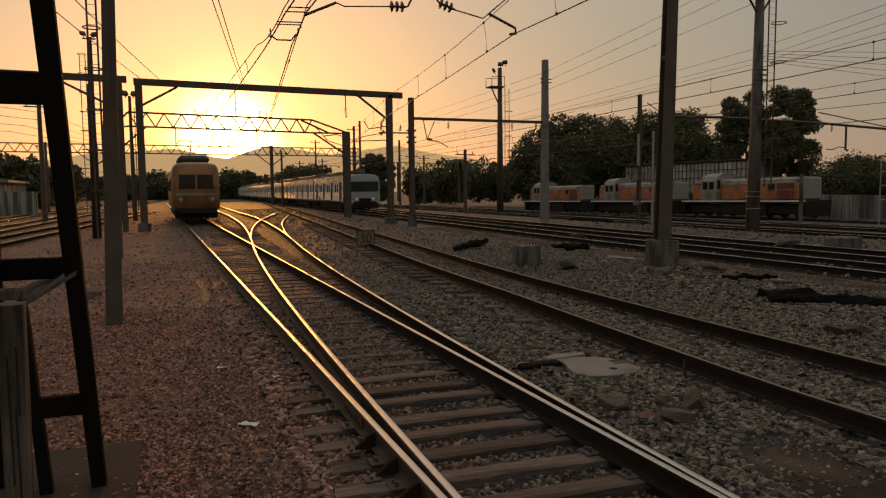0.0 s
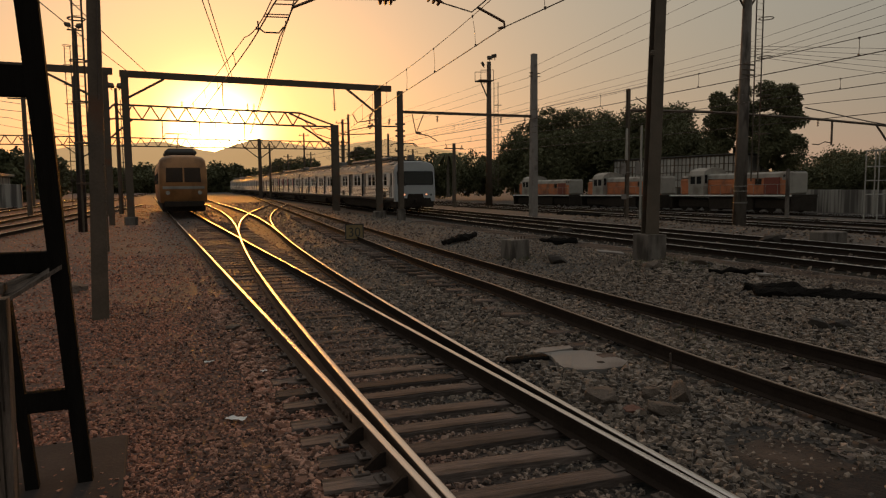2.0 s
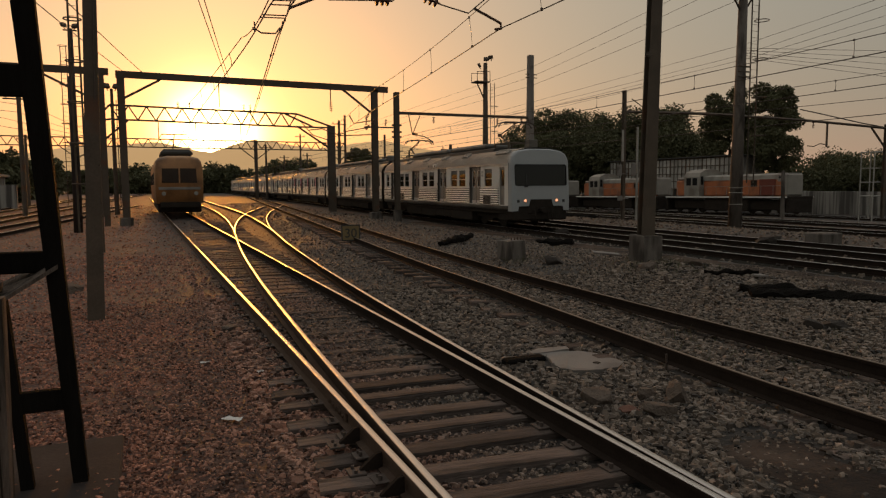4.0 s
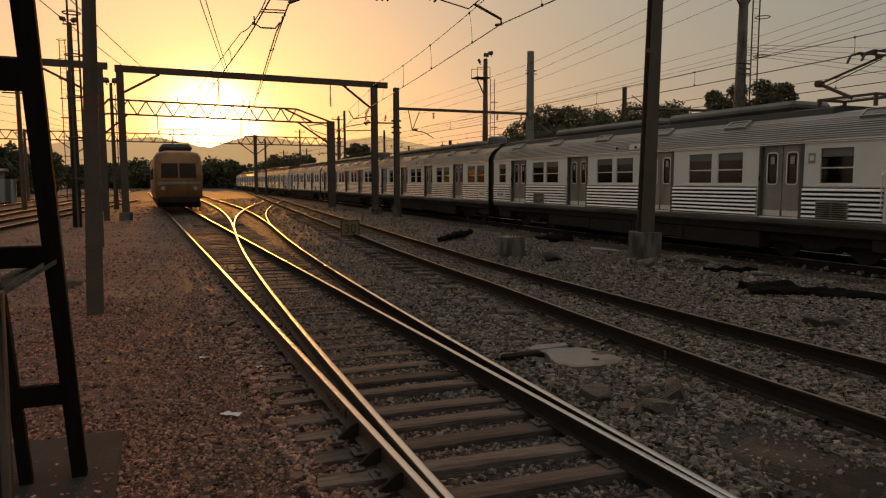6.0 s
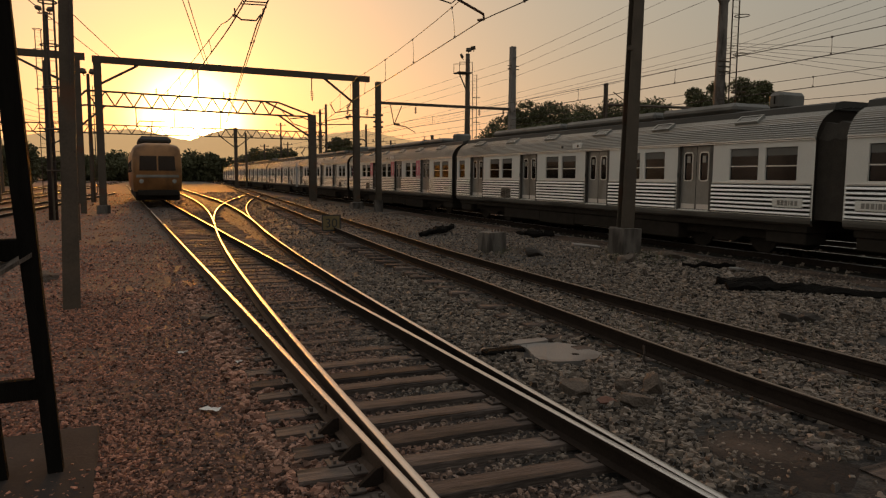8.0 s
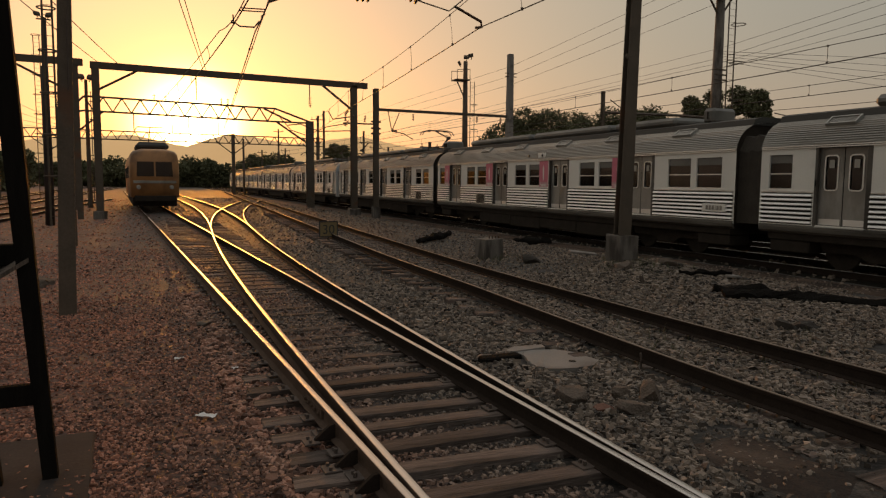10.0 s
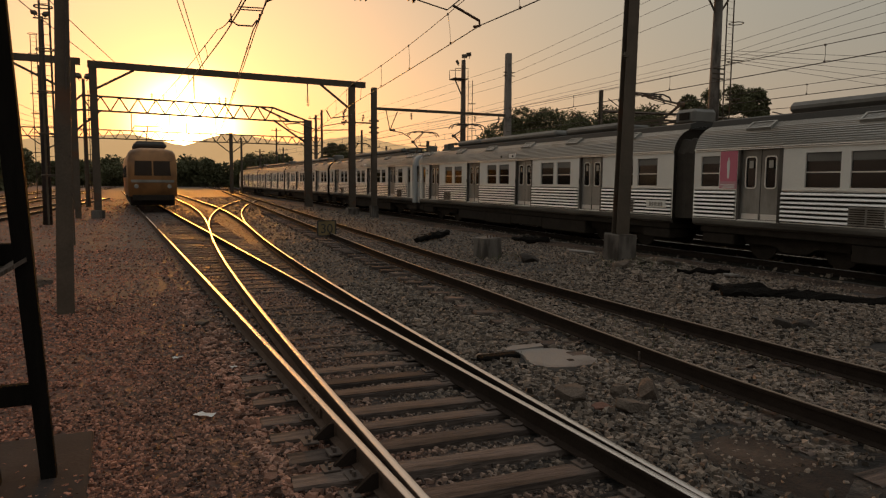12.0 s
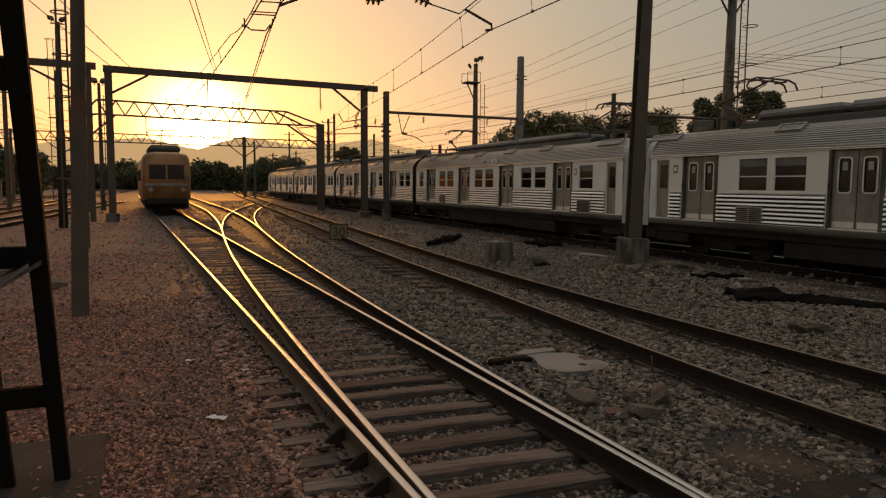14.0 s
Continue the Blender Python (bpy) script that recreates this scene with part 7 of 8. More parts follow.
def build_trees():
    dense = "dense dark broad-leaved tree behind the locomotives"
    for k, (ang, depth, h, spread) in enumerate(((29.8, 112, 9.5, 5.0), (31.0, 118, 12.6, 6.0), (33.0, 114, 13.2, 6.5), (35.0, 118, 13.2, 6.5), (37.2, 112, 12.8, 6.5), (39.6, 108, 13.6, 6.5), (42.0, 104, 13.2, 6.0), (32.2, 108, 9.5, 6.5), (36.2, 106, 9.5, 6.5), (40.8, 100, 9.5, 6.0))):
        x, y = toward(ang, depth)
        build_tree(x, y, h, spread, 20 + k, dense, 34, 19000, 0.08, 0.20)
    for ang, depth, h, spread, seed in ((45.5, 84, 13.7, 3.3, 41), (48.5, 79, 13.5, 2.9, 42)):
        x, y = toward(ang, depth)
        build_tree(x, y, h, spread, seed, "tall rounded tree standing above the siding", 52, 30000, 0.10, 0.15)
    for k, (ang, depth, h) in enumerate(((52.2, 100, 7.6), (53.6, 104, 8.4), (55.2, 96, 7.0), (56.8, 92, 8.2), (50.8, 98, 7.0), (58.6, 90, 7.4), (60.5, 88, 8.0))):
        x, y = toward(ang, depth)
        build_tree(x, y, h - 2.6, 5.6, 60 + k, "low wide tree along the white wall", 24, 9000, 0.08, 0.18)
    for k, (ang, depth, h, spread) in enumerate(((15.95, 168, 11.2, 2.6), (16.5, 166, 10.8, 2.8), (17.2, 165, 9.0, 2.8), (9.2, 226, 8.6, 5.0), (10.2, 225, 10.0, 5.0), (11.1, 228, 10.9, 4.6), (12.1, 224, 10.0, 5.0), (13.1, 222, 7.8, 4.4), (22.6, 140, 8.4, 5.0), (25.0, 150, 7.6, 6.0), (27.2, 150, 7.0, 6.0), (20.5, 170, 7.0, 6.0), (-8.6, 105, 7.6, 4.6), (-10.2, 100, 6.4, 4.5), (-6.6, 130, 6.6, 5.0), (-12.5, 100, 6.0, 5.0))):
        x, y = toward(ang, depth)
        build_tree(x, y, h, spread, 90 + k, "distant rounded tree beyond the tracks", 30, 7500, 0.02, 0.30)
    for k in range(11):
        x, y = toward(-9.6 + 1.75 * k, 236 + 5 * math.sin(k * 2.1))
        build_tree(x, y, 7.9 + 0.7 * math.sin(k * 1.7), 7.2, 120 + k, "low scrubby tree on the far edge of the yard", 26, 4200, 0.02, 0.5)
    # a palm by the far gantry
    x, y = toward(23.4, 130)
    t = thing("palm_tree", "distant palm with drooping fronds", "palm tree")
    bm = bmesh.new()
    rod(bm, (x, y, -0.4), (x, y, 7.6), 0.3, 0.2, n=7)
    part("trunk", bm, M_BARK, t)
    rng = random.Random(8)
    for k in range(26):
        a, droop = k * 2.4, rng.uniform(0.2, 1.3)
        bm = bmesh.new()
        prev = None
        for j in range(7):
            f = j / 6
            r, z = 3.2 * f, 7.6 + 1.5 * f - (droop + 1.4) * 2.0 * f * f
            wdt = 0.2 * (1 - f) + 0.05
            row = [bm.verts.new((x + math.cos(a) * r - math.sin(a) * wdt * e, y + math.sin(a) * r + math.cos(a) * wdt * e, z - abs(e) * 0.3)) for e in (-1, 0, 1)]
            if prev:
                bm.faces.new((prev[0], prev[1], row[1], row[0])), bm.faces.new((prev[1], prev[2], row[2], row[1]))
            prev = row
        part("frond", bm, M_LEAF, t)


build_trees()


def build_shed():
    """A long shed whose upper wall is a grid of dusty panes between dark bars."""
    s = thing("workshop_shed", "long workshop shed with a grid of dusty pale panes", "building")
    x0, y0, y1, zt = 62.0, 59.5, 83.0, 5.2
    bm = bmesh.new()
    box(bm, x0 + 0.1, y0, -1.6, x0 + 4.0, y1, zt - 0.2)
    part("body", bm, M_WALL, s)
    bm = bmesh.new()
    box(bm, x0 - 0.3, y0 - 0.3, zt - 0.12, x0 + 4.3, y1 + 0.3, zt + 0.03, 0.03)
    part("roof", bm, M_ROOF, s)
    n, rows, tall = 34, 4, 0.92
    step = (y1 - y0) / n
    first = None
    for j in range(rows):
        for i in range(n):
            z = zt - 0.2 - (j + 1) * tall
            m = pose(x0, y0 + i * step + 0.04, z + 0.04)
            if first is None:
                bm = bmesh.new()
                box(bm, -0.02, 0, 0, 0.02, step - 0.08, tall - 0.08)
                first = part("pane", bm, M_PANE, s)
                first.matrix_basis = m
            else:
                part_like("pane", first, s, m)
    for i in range(n + 1):
        bm = bmesh.new()
        wide = 0.09 if i % 4 == 0 else 0.045
        box(bm, x0 - 0.08, y0 + i * step - wide, -1.2, x0 + 0.06, y0 + i * step + wide, zt - 0.13)
        part("mullion", bm, M_STEEL, s)
    for j in range(rows + 1):
        bm = bmesh.new()
        z = zt - 0.2 - j * tall
        box(bm, x0 - 0.09, y0, z - 0.045, x0 + 0.05, y1, z + 0.045)
        part("transom", bm, M_STEEL, s)


build_shed()


def build_walls():
    bm = bmesh.new()
    box(bm, 57.0, -20.0, -1.6, 57.3, 56.0, 1.20, 0.02)
    tagged(part("yard_wall", bm, M_WALL), "stained whitewashed wall along the yard", "wall", kind="structure")
    bm = bmesh.new()
    box(bm, -26.0, 84.0, -0.4, -12.0, 84.4, 2.3, 0.02)
    tagged(part("yard_wall", bm, M_WALL), "low white wall beyond the west tracks", "wall", kind="structure")
    s = thing("warehouse", "low pale warehouse beyond the west tracks", "building")
    bm = bmesh.new()
    box(bm, -46, 96, -0.4, -17, 110, 3.4)
    part("body", bm, M_WALL, s)
    bm = bmesh.new()
    box(bm, -46.5, 95.5, 3.4, -16.5, 110.5, 3.75, 0.05)
    part("roof", bm, M_ROOFBOX, s)


build_walls()


def build_hills():
    """Far hazy ridges on the horizon, by their rise in degrees at each heading."""
    for dist, seed, heads, rises in ((2600.0, 3, (-40, -15, -4, 1, 5, 8, 11, 14, 17, 21), (0.6, 1.6, 3.0, 3.4, 2.7, 3.7, 3.3, 2.8, 2.2, 0.5)),
                                     (3400.0, 7, (8, 13, 16, 18.5, 22, 27, 34, 45, 60), (0.5, 2.9, 3.5, 3.6, 3.0, 2.0, 1.6, 1.0, 0.4))):
        bm = bmesh.new()
        rows = []
        for i in range(161):
            f = i / 160
            deg = heads[0] + (heads[-1] - heads[0]) * f
            a = radians(deg)
            rise = float(np.interp(deg, heads, rises)) + 0.16 * noise.noise(Vector((deg * 0.35, seed, 0))) + 0.05 * noise.noise(Vector((deg * 1.6, seed, 4)))
            h = max(dist * math.tan(radians(rise)), 6.0)
            rows.append([bm.verts.new((math.sin(a) * r, math.cos(a) * r, z)) for r, z in ((dist - 300, -1.0), (dist - 120, h * 0.6), (dist, h), (dist + 500, -1.0))])
        for p, q in zip(rows, rows[1:]):
            for j in range(3):
                bm.faces.new((p[j], p[j + 1], q[j + 1], q[j]))
        tagged(part("hills", bm, M_HILL, smooth=True), "hills on the horizon with the haze put in as a glow", "hills", kind="structure")


build_hills()


# ---- the wooden frame beside the camera ----
def bar(bm, p0, p1, w0, d0, w1=None, d1=None):
    """A squared timber between two points, tapered, w across x and d across y."""
    w1, d1 = w1 or w0, d1 or d0
    p0, p1 = Vector(p0), Vector(p1)
    quad = ((-1, -1), (1, -1), (1, 1), (-1, 1))
    n = 6
    rings = []
    for k in range(n + 1):
        f = k / n
        w, d, c = w0 + (w1 - w0) * f, d0 + (d1 - d0) * f, p0.lerp(p1, f)
        rings.append([bm.verts.new(c + Vector((i * w / 2 + 0.004 * noise.noise(c * 6 + Vector((i, j, 0))), j * d / 2, 0))) for i, j in quad])
    for a, b in zip(rings, rings[1:]):
        for i in range(4):
            bm.faces.new((a[i], a[(i + 1) % 4], b[(i + 1) % 4], b[i]))
    bm.faces.new(rings[0][::-1]), bm.faces.new(rings[-1])


def build_frame():
    t = thing("wooden_stand", "dark leaning timber stand with a sloping shelf board", "stand")
    bm = bmesh.new()
    bar(bm, (-0.51, 5.63, -0.16), (-0.735, 5.63, 3.9), 0.10, 0.10, 0.15, 0.12)
    part("tall_leg", bm, M_DARKWOOD, t, "tall dark leaning leg")
    bm = bmesh.new()
    bar(bm, (-0.85, 5.63, -0.16), (-0.935, 5.63, 1.24), 0.085, 0.09, 0.05, 0.09)
    part("short_leg", bm, M_DARKWOOD, t)
    bm = bmesh.new()
    box(bm, -0.89, 5.59, 0.395, -0.55, 5.66, 0.545, 0.006)
    part("rung", bm, M_DARKWOOD, t)
    bm = bmesh.new()
    box(bm, -2.2, 5.58, 2.62, -0.66, 5.66, 2.835, 0.008)
    part("crossbar", bm, M_DARKWOOD, t, "thick dark crossbar")
    bm = bmesh.new()
    vs = [(-0.95, 5.55, 1.22), (-0.575, 5.55, 1.455), (-0.66, 6.2, 1.44), (-1.05, 6.1, 1.27)]
    lo, hi = [bm.verts.new((x, y, z - 0.03)) for x, y, z in vs], [bm.verts.new(v) for v in vs]
    bm.faces.new(lo[::-1]), bm.faces.new(hi)
    for k in range(4):
        bm.faces.new((lo[k], lo[(k + 1) % 4], hi[(k + 1) % 4], hi[k]))
    part("shelf_board", bm, M_WOOD, t, "sloping weathered shelf board")
    bm = bmesh.new()
    box(bm, -1.9, 5.62, 1.26, -0.95, 5.78, 1.33, 0.006)
    part("back_board", bm, M_WOOD, t)
    bm = bmesh.new()
    bar(bm, (-1.17, 5.9, -0.16), (-1.17, 5.9, 2.7), 0.13, 0.12)
    part("rear_post", bm, M_DARKWOOD, t)
    bm = bmesh.new()
    box(bm, -1.6, 5.95, 1.36, -0.66, 6.05, 1.52, 0.01)
    part("rear_rail", bm, M_DARKWOOD, t)

    w = thing("wooden_post", "cracked grey weathered wooden post", "post")
    bm = bmesh.new()
    bar(bm, (-0.735, 4.0, -0.20), (-0.715, 4.0, 1.455), 0.10, 0.12, 0.115, 0.12)
    part("shaft", bm, M_WOOD, w)
    bm = bmesh.new()
    for x, z0, z1 in ((-0.71, 0.3, 0.95), (-0.735, 0.55, 1.2), (-0.695, 0.9, 1.25)):
        box(bm, x - 0.004, 3.936, z0, x + 0.004, 3.945, z1)
    part("cracks", bm, M_UNDER, w, "long dark cracks")

    s = thing("concrete_slab", "dusty grey concrete footing slab under the timber stand", "slab")
    bm = bmesh.new()
    box(bm, -2.4, 4.2, -0.4, -0.24, 6.55, -0.16, 0.015)
    part("slab", bm, M_DARKCONCRETE, s)


build_frame()


# ---- small things lying about ----
def lump(bm, x, y, z, size, seed, flat=0.7):
    """A broken block: a ball cut by random planes, with rough faces."""
    rng = random.Random(seed)
    tmp = bmesh.new()
    bmesh.ops.create_icosphere(tmp, subdivisions=4, radius=1.25)
    k = Vector((rng.uniform(0, 50), rng.uniform(0, 50), 0))
    cuts = [(Vector((rng.gauss(0, 1), rng.gauss(0, 1), rng.gauss(0, 1))).normalized(), rng.uniform(0.62, 0.95)) for _ in range(9)]
    cuts += [(Vector((0, 0, 1)), rng.uniform(0.7, 0.9)), (Vector((0, 0, -1)), 0.8), (Vector((1, 0.2, 0)).normalized(), 0.9), (Vector((-0.2, -1, 0.1)).normalized(), 0.8)]
    for v in tmp.verts:
        c = v.co.copy()
        for n, d in cuts:
            over = c.dot(n) - d
            if over > 0:
                c -= n * over
        c += v.co.normalized() * (0.05 * noise.noise(v.co * 3.0 + k) + 0.035 * noise.noise(v.co * 9 + k))
        v.co = Vector((c.x * size[0], c.y * size[1], c.z * size[2]))
    join(bm, tmp, pose(x, y, z, rng.uniform(-10, 10), rng.uniform(-10, 10), rng.uniform(0, 180)))


def rocks():
    for k, (x, y, sx, sy, sz, mat, label) in enumerate(((4.86, 5.36, 0.13, 0.13, 0.17, M_ROCK, "rough grey lump of concrete"), (4.17, 5.73, 0.17, 0.14, 0.12, M_ROCK, "rounded lump of concrete"),
                                                        (4.45, 5.14, 0.17, 0.11, 0.10, M_ROCK, "broken lump of concrete"), (4.62, 5.58, 0.10, 0.09, 0.09, M_ROCK, "broken lump of concrete"),
                                                        (4.24, 5.32, 0.10, 0.06, 0.06, M_BRICK, "broken piece of red brick"), (9.12, 7.18, 0.17, 0.14, 0.12, M_DARKROCK, "dark lump of rubble"),
                                                        (9.38, 7.05, 0.18, 0.13, 0.11, M_DARKROCK, "dark lump of rubble"), (7.9, 12.4, 0.18, 0.14, 0.1, M_ROCK, "pale lump of rubble"), (10.1, 16.0, 0.3, 0.25, 0.16, M_DARKROCK, "dark lump of rubble"),
                                                        (20.6, 18.2, 0.5, 0.4, 0.25, M_DARKROCK, "dark heap of rubble"), (16.9, 26.0, 0.4, 0.3, 0.2, M_DARKROCK, "dark lump of rubble"), (11.0, 13.2, 0.25, 0.2, 0.14, M_ROCK, "dusty grey lump of rubble"),
                                                        (12.4, 13.3, 0.3, 0.2, 0.14, M_ROCK, "dusty grey lump of rubble"), (5.9, 7.1, 0.1, 0.08, 0.06, M_ROCK, "small lump of rubble"), (-1.6, 16.5, 0.4, 0.3, 0.15, M_ROCK, "heap of rubble by the mast"),
                                                        (1.15, 11.0, 0.16, 0.12, 0.06, M_ROCK, "half-buried grey stone by the track"))):
        bm = bmesh.new()
        lump(bm, x, y, ground_height(x, y) + sz * 0.35, (sx, sy, sz), 200 + k)
        tagged(part("rubble_lump", bm, mat), label, "rubble", "rubble lumps")


rocks()


def build_clutter():
    # broken concrete cover slab between the tracks
    bm = bmesh.new()
    rough = [(4.55, 7.55), (4.85, 7.46), (5.15, 7.38), (5.30, 6.74), (5.07, 6.52), (4.78, 6.54), (4.44, 6.58), (4.36, 6.74), (4.44, 7.0)]
    rng = random.Random(31)
    ring = []
    for (xa, ya), (xb, yb) in zip(rough, rough[1:] + rough[:1]):
        for k in range(4):
            ring.append((xa + (xb - xa) * k / 4 + rng.uniform(-0.025, 0.025), ya + (yb - ya) * k / 4 + rng.uniform(-0.025, 0.025)))
    lo, hi = [bm.verts.new((x, y, -0.22)) for x, y in ring], [bm.verts.new((x, y, -0.128 - 0.02 * (x - 4.3) + rng.uniform(-0.004, 0.004))) for x, y in ring]
    bm.faces.new(lo[::-1]), bm.faces.new(hi)
    for k in range(len(ring)):
        bm.faces.new((lo[k], lo[(k + 1) % len(ring)], hi[(k + 1) % len(ring)], hi[k]))
    cover = thing("concrete_cover", "pale broken concrete cover lying on the ballast", "concrete slab")
    part("slab", bm, M_COVER, cover)
    bm = bmesh.new()
    spin(bm, (4.92, 6.80, -0.146), (0, 0, 1), [(0.05, 0.0), (0.05, 0.008), (0.035, 0.009)], 7)
    part("lifting_hole", bm, M_UNDER, cover, "small dark hole in the slab")
    bm = bmesh.new()
    outline = [(4.38, 7.52), (4.62, 7.66), (5.02, 7.62), (4.98, 7.48), (4.5, 7.44)]
    lo, hi = [bm.verts.new((x, y, -0.2)) for x, y in outline], [bm.verts.new((x, y, -0.12)) for x, y in outline]
    bm.faces.new(lo[::-1]), bm.faces.new(hi)
    for k in range(len(outline)):
        bm.faces.new((lo[k], lo[(k + 1) % len(outline)], hi[(k + 1) % len(outline)], hi[k]))
    tagged(part("stone_flag", bm, M_COVER), "thin pale slab broken from the concrete cover", "concrete slab", "concrete pieces")
    bm = bmesh.new()
    box(bm, 3.95, 7.25, -0.2, 4.5, 7.42, -0.12, 0.02)
    tagged(part("timber_scrap", bm, M_DARKWOOD), "dark splintered scrap of timber", "timber")
    # old concrete pedestal with bolts
    b = thing("concrete_pedestal", "chipped concrete pedestal with cut-off bolts", "pedestal", "pedestals")
    bm = bmesh.new()
    box(bm, 9.35, 17.2, -0.4, 10.0, 17.85, 0.42, 0.04)
    rng = random.Random(4)
    for v in bm.verts:
        v.co += Vector([rng.uniform(-0.04, 0.04) for _ in range(3)])
    part("block", bm, M_CONCRETE, b)
    for k in range(4):
        bm = bmesh.new()
        rod(bm, (9.6 + 0.1 * k, 17.4, 0.4), (9.6 + 0.1 * k, 17.4, 0.49), 0.02, n=6)
        part("bolt", bm, M_RUST, b)
    b = thing("concrete_pedestal", "grey concrete pedestal beyond the passing train", "pedestal", "pedestals")
    bm = bmesh.new()
    box(bm, 20.8, 16.2, -0.4, 21.7, 17.0, 0.30, 0.04)
    part("block", bm, M_CONCRETE, b)
    # tarred beams lying on the stones
    for p0, p1, w, label in (((10.25, 9.45, -0.02), (11.5, 8.45, -0.04), 0.20, "long tarred beam lying on the stones"), ((10.95, 8.85, -0.06), (13.3, 6.1, -0.08), 0.24, "half-buried tarred beam"),
                             ((10.5, 9.95, -0.03), (11.3, 9.3, -0.02), 0.15, "split tarred beam"), ((11.5, 11.9, -0.02), (12.4, 11.3, 0.06), 0.09, "dark broken stick of timber"), ((12.6, 21.0, 0.0), (13.4, 20.0, 0.0), 0.2, "rotten sleeper"),
                             ((9.6, 22.6, -0.06), (11.4, 23.8, 0.06), 0.25, "dark timber baulk"), ((24.0, 38.0, 0.05), (26.6, 37.0, -0.1), 0.3, "dark beam by the concrete pole")):
        bm = bmesh.new()
        a, b = Vector(p0), Vector(p1)
        rings = []
        for i in range(15):
            c, taper = a.lerp(b, i / 14), 0.55 + 0.45 * math.sin(math.pi * (0.12 + 0.76 * i / 14))
            across = Vector((b.y - a.y, a.x - b.x, 0)).normalized()
            rings.append([bm.verts.new(c + (across * math.cos(q) * 0.62 + Vector((0, 0, math.sin(q) * 0.5))) * w * taper) for q in np.linspace(0.3, 6.583, 9)[:-1].tolist()])
        for ra, rb in zip(rings, rings[1:]):
            for i in range(8):
                bm.faces.new((ra[i], ra[(i + 1) % 8], rb[(i + 1) % 8], rb[i]))
        bm.faces.new(rings[0][::-1]), bm.faces.new(rings[-1])
        for v in bm.verts:
            v.co += Vector((noise.noise(v.co * 3), noise.noise(v.co * 3 + Vector((9, 0, 0))), noise.noise(v.co * 4))) * 0.10 + Vector((0, 0, noise.noise(v.co * 9))) * 0.05
        tagged(part("timber_beam", bm, M_DARKWOOD), label, "timber", "timber beams")
    for x, y, z, s, turn in ((12.3, 11.1, -0.02, 0.24, 20), (6.2, 14.0, -0.14, 0.12, 50), (12.2, 16.5, 0.0, 0.4, -20)):
        bm = bmesh.new()
        box(bm, -s, -s * 0.4, -0.02, s, s * 0.4, 0.03, 0.01)
        ob = tagged(part("stone_flag", bm, M_COVER), "pale flat piece of broken concrete", "concrete slab", "concrete pieces")
        ob.matrix_basis = pose(x, y, z, 4, 6, turn)
    # leaning stake by the mast, iron stub at the second rail
    bm = bmesh.new()
    bar(bm, (10.22, 11.6, -0.25), (10.12, 11.6, 0.04), 0.07, 0.05)
    tagged(part("stake", bm, M_WOOD), "short pale wooden stake", "stake")
    bm = bmesh.new()
    tube(bm, [(5.50, 6.25, -0.2), (5.50, 6.25, -0.05), (5.49, 6.25, 0.03)], 0.014)
    tagged(part("iron_stub", bm, M_RUSTBAR), "bent iron stub beside the rail", "iron bar")
    # litter
    for k, (x, y, s) in enumerate(((0.68, 6.62, 0.09), (0.62, 8.9, 0.06), (1.18, 8.25, 0.05), (2.9, 4.75, 0.05), (6.0, 9.4, 0.05))):
        rng = random.Random(70 + k)
        bm = bmesh.new()
        n = 5
        rows = [[bm.verts.new(((i / n - 0.5) * s * 2, (j / n - 0.5) * s * 1.1, rng.uniform(0, 0.018))) for i in range(n + 1)] for j in range(n + 1)]
        for a, b in zip(rows, rows[1:]):
            for i in range(n):
                bm.faces.new((a[i], a[i + 1], b[i + 1], b[i]))
        ob = tagged(part("paper_scrap", bm, M_PAPER), "crumpled pale scrap of paper litter", "litter", "paper scraps")
        ob.matrix_basis = pose(x, y, ground_height(x, y) + 0.03, 0, 0, rng.uniform(0, 180))
    # speed board with painted figures
    s = thing("speed_sign", "small dull yellow speed board reading 30 on a short post", "sign")
    bm = bmesh.new()
    rod(bm, (6.7, 23.9, -0.3), (6.7, 23.9, 0.3), 0.035, n=8)
    part("post", bm, M_STEEL, s)
    bm = bmesh.new()
    box(bm, 6.38, 23.86, 0.07, 7.02, 23.89, 0.60, 0.006)
    board = part("board", bm, M_SIGN, s, "dull yellow board")
    curve = bpy.data.curves.new("figures", "FONT")
    curve.body, curve.size, curve.extrude, curve.align_x = "30", 0.46, 0.004, "CENTER"
    text = new("figures", curve)
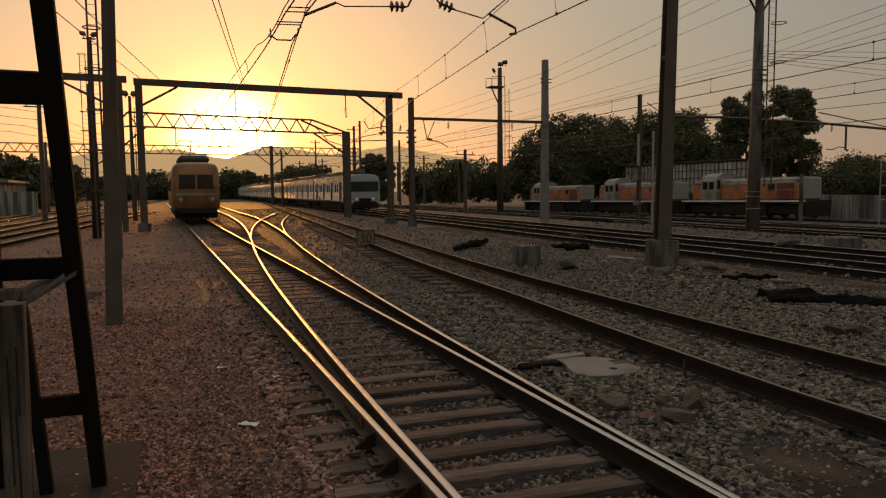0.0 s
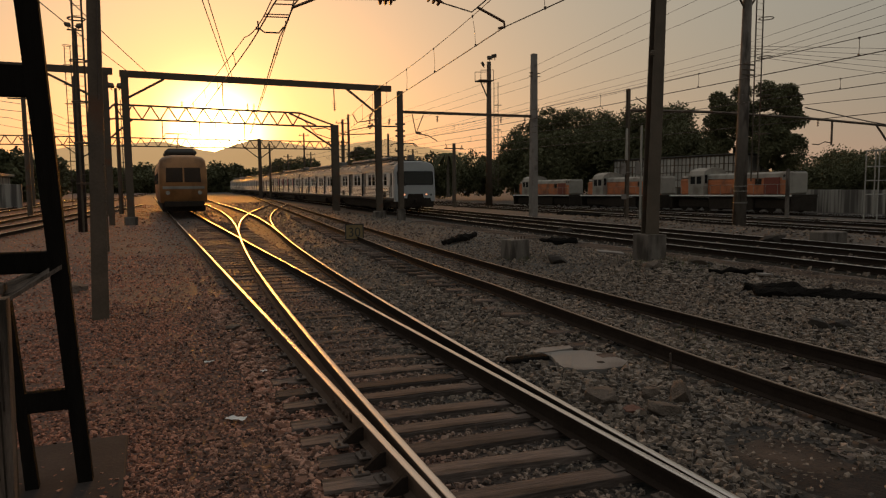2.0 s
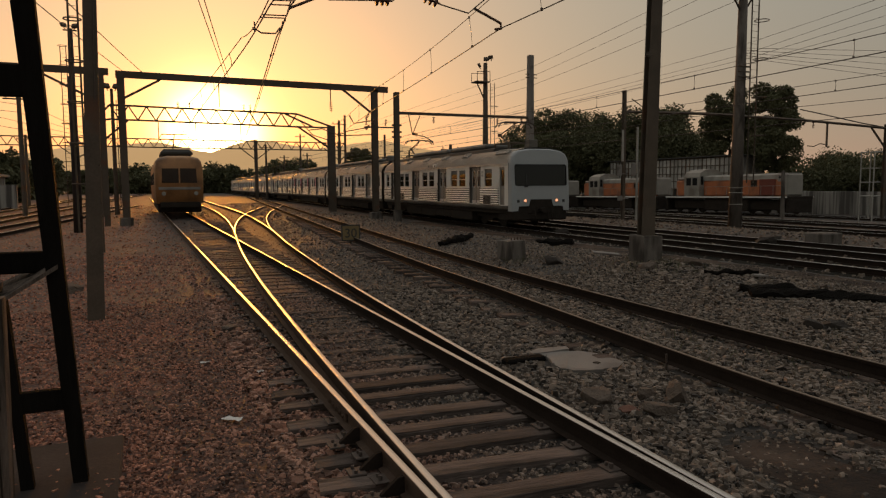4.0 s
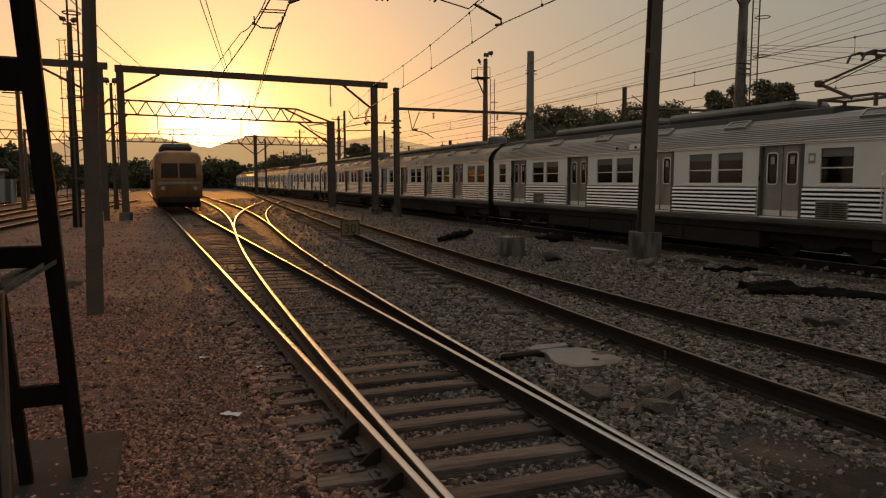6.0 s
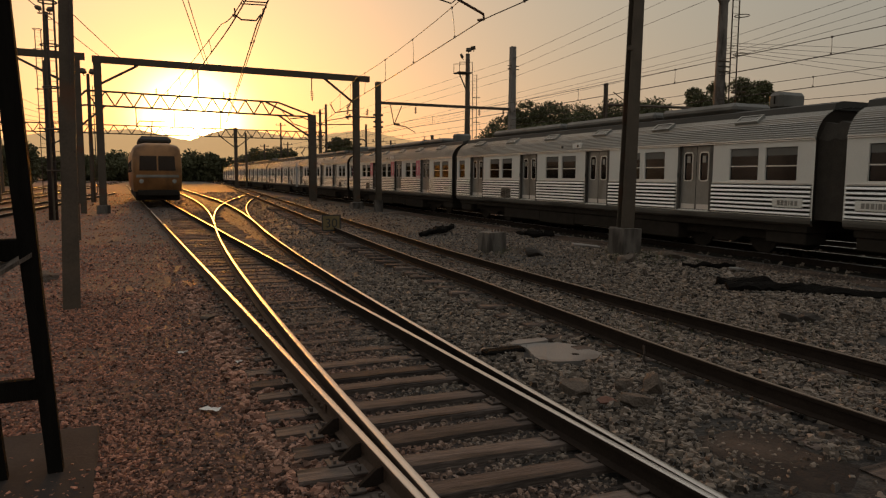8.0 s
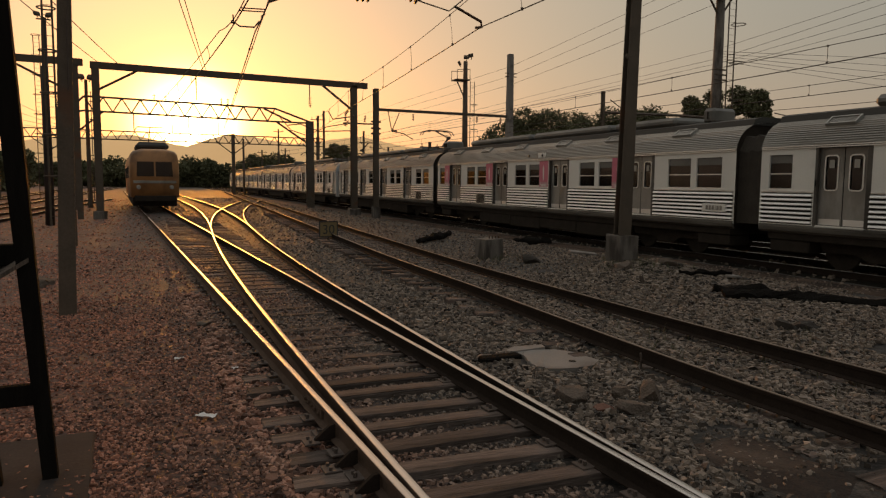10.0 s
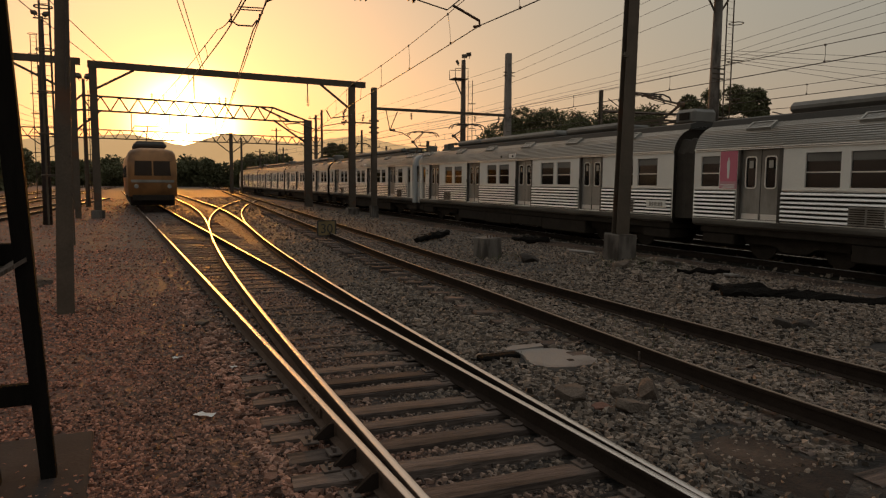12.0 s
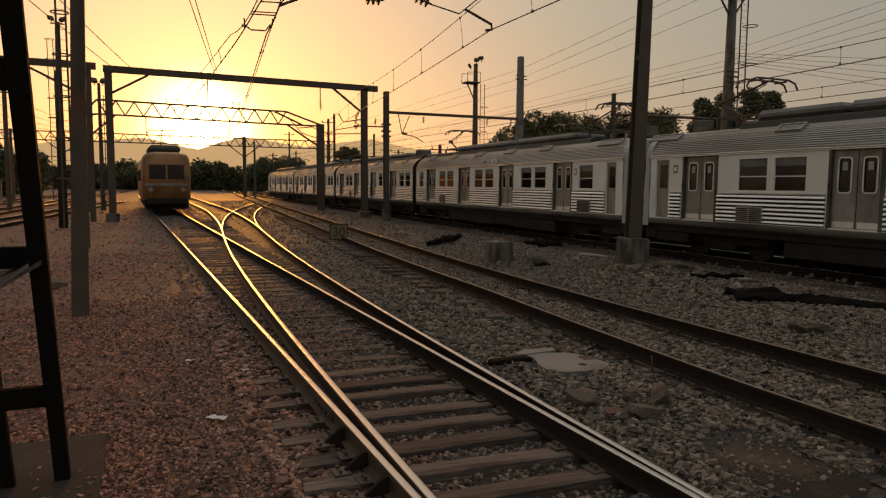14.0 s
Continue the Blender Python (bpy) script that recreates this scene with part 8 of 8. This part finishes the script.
    bpy.context.view_layer.update()
    me = bpy.data.meshes.new_from_object(text.evaluated_get(bpy.context.evaluated_depsgraph_get()))
    bpy.data.objects.remove(text)
    me.materials.clear()
    me.materials.append(M_BLACK)
    fig = new("figures", me)
    fig.parent = board
    fig.matrix_basis = pose(6.70, 23.852, 0.17, 90, 0, 0)
    for x0, z0, x1, z1 in ((6.36, 0.05, 6.40, 0.62), (7.0, 0.05, 7.04, 0.62), (6.40, 0.05, 7.0, 0.09), (6.40, 0.58, 7.0, 0.62)):
        bm = bmesh.new()
        box(bm, x0, 23.845, z0, x1, 23.86, z1)
        part("border", bm, M_BLACK, board)


build_clutter()


def build_weeds():
    """Thin dry weeds round the foot of the mast and along the second track."""
    rng = np.random.default_rng(12)
    verts, faces = [], []
    spots = [(11.6 + rng.normal() * 0.8, 13.4 + rng.normal() * 0.55) for _ in range(420)] + [(7.0 + rng.normal() * 0.9, 6.3 + rng.normal() * 1.0) for _ in range(160)] + [(9.7 + rng.normal() * 0.4, 17.0 + rng.normal() * 0.3) for _ in range(80)]
    for x, y in spots:
        z, a, h = ground_height(x, y), rng.uniform(0, 6.28), rng.uniform(0.04, 0.2)
        dx, dy = math.cos(a) * 0.008, math.sin(a) * 0.008
        lx, ly = rng.normal() * 0.06, rng.normal() * 0.06
        k = len(verts)
        verts += [(x - dx, y - dy, z - 0.02), (x + dx, y + dy, z - 0.02), (x + lx + dx * 0.4, y + ly + dy * 0.4, z + h), (x + lx, y + ly, z + h)]
        faces.append((k, k + 1, k + 2, k + 3))
    me = bpy.data.meshes.new("dry_weeds")
    me.from_pydata(verts, [], faces)
    me.materials.append(M_LEAF)
    tagged(new("dry_weeds", me), "thin dry weeds among the stones", "weeds", kind="stuff")


build_weeds()


def motions():
    """The train comes in along its curve at a steady pace and passes."""
    for k, car in enumerate(TRAIN):
        walk(car, [(0.5 * i, car_pose(FRONT_AT_START - SPEED * 0.5 * i + PITCH * k + (0.6 if k > 3 else 0.0))) for i in range(29)])


motions()
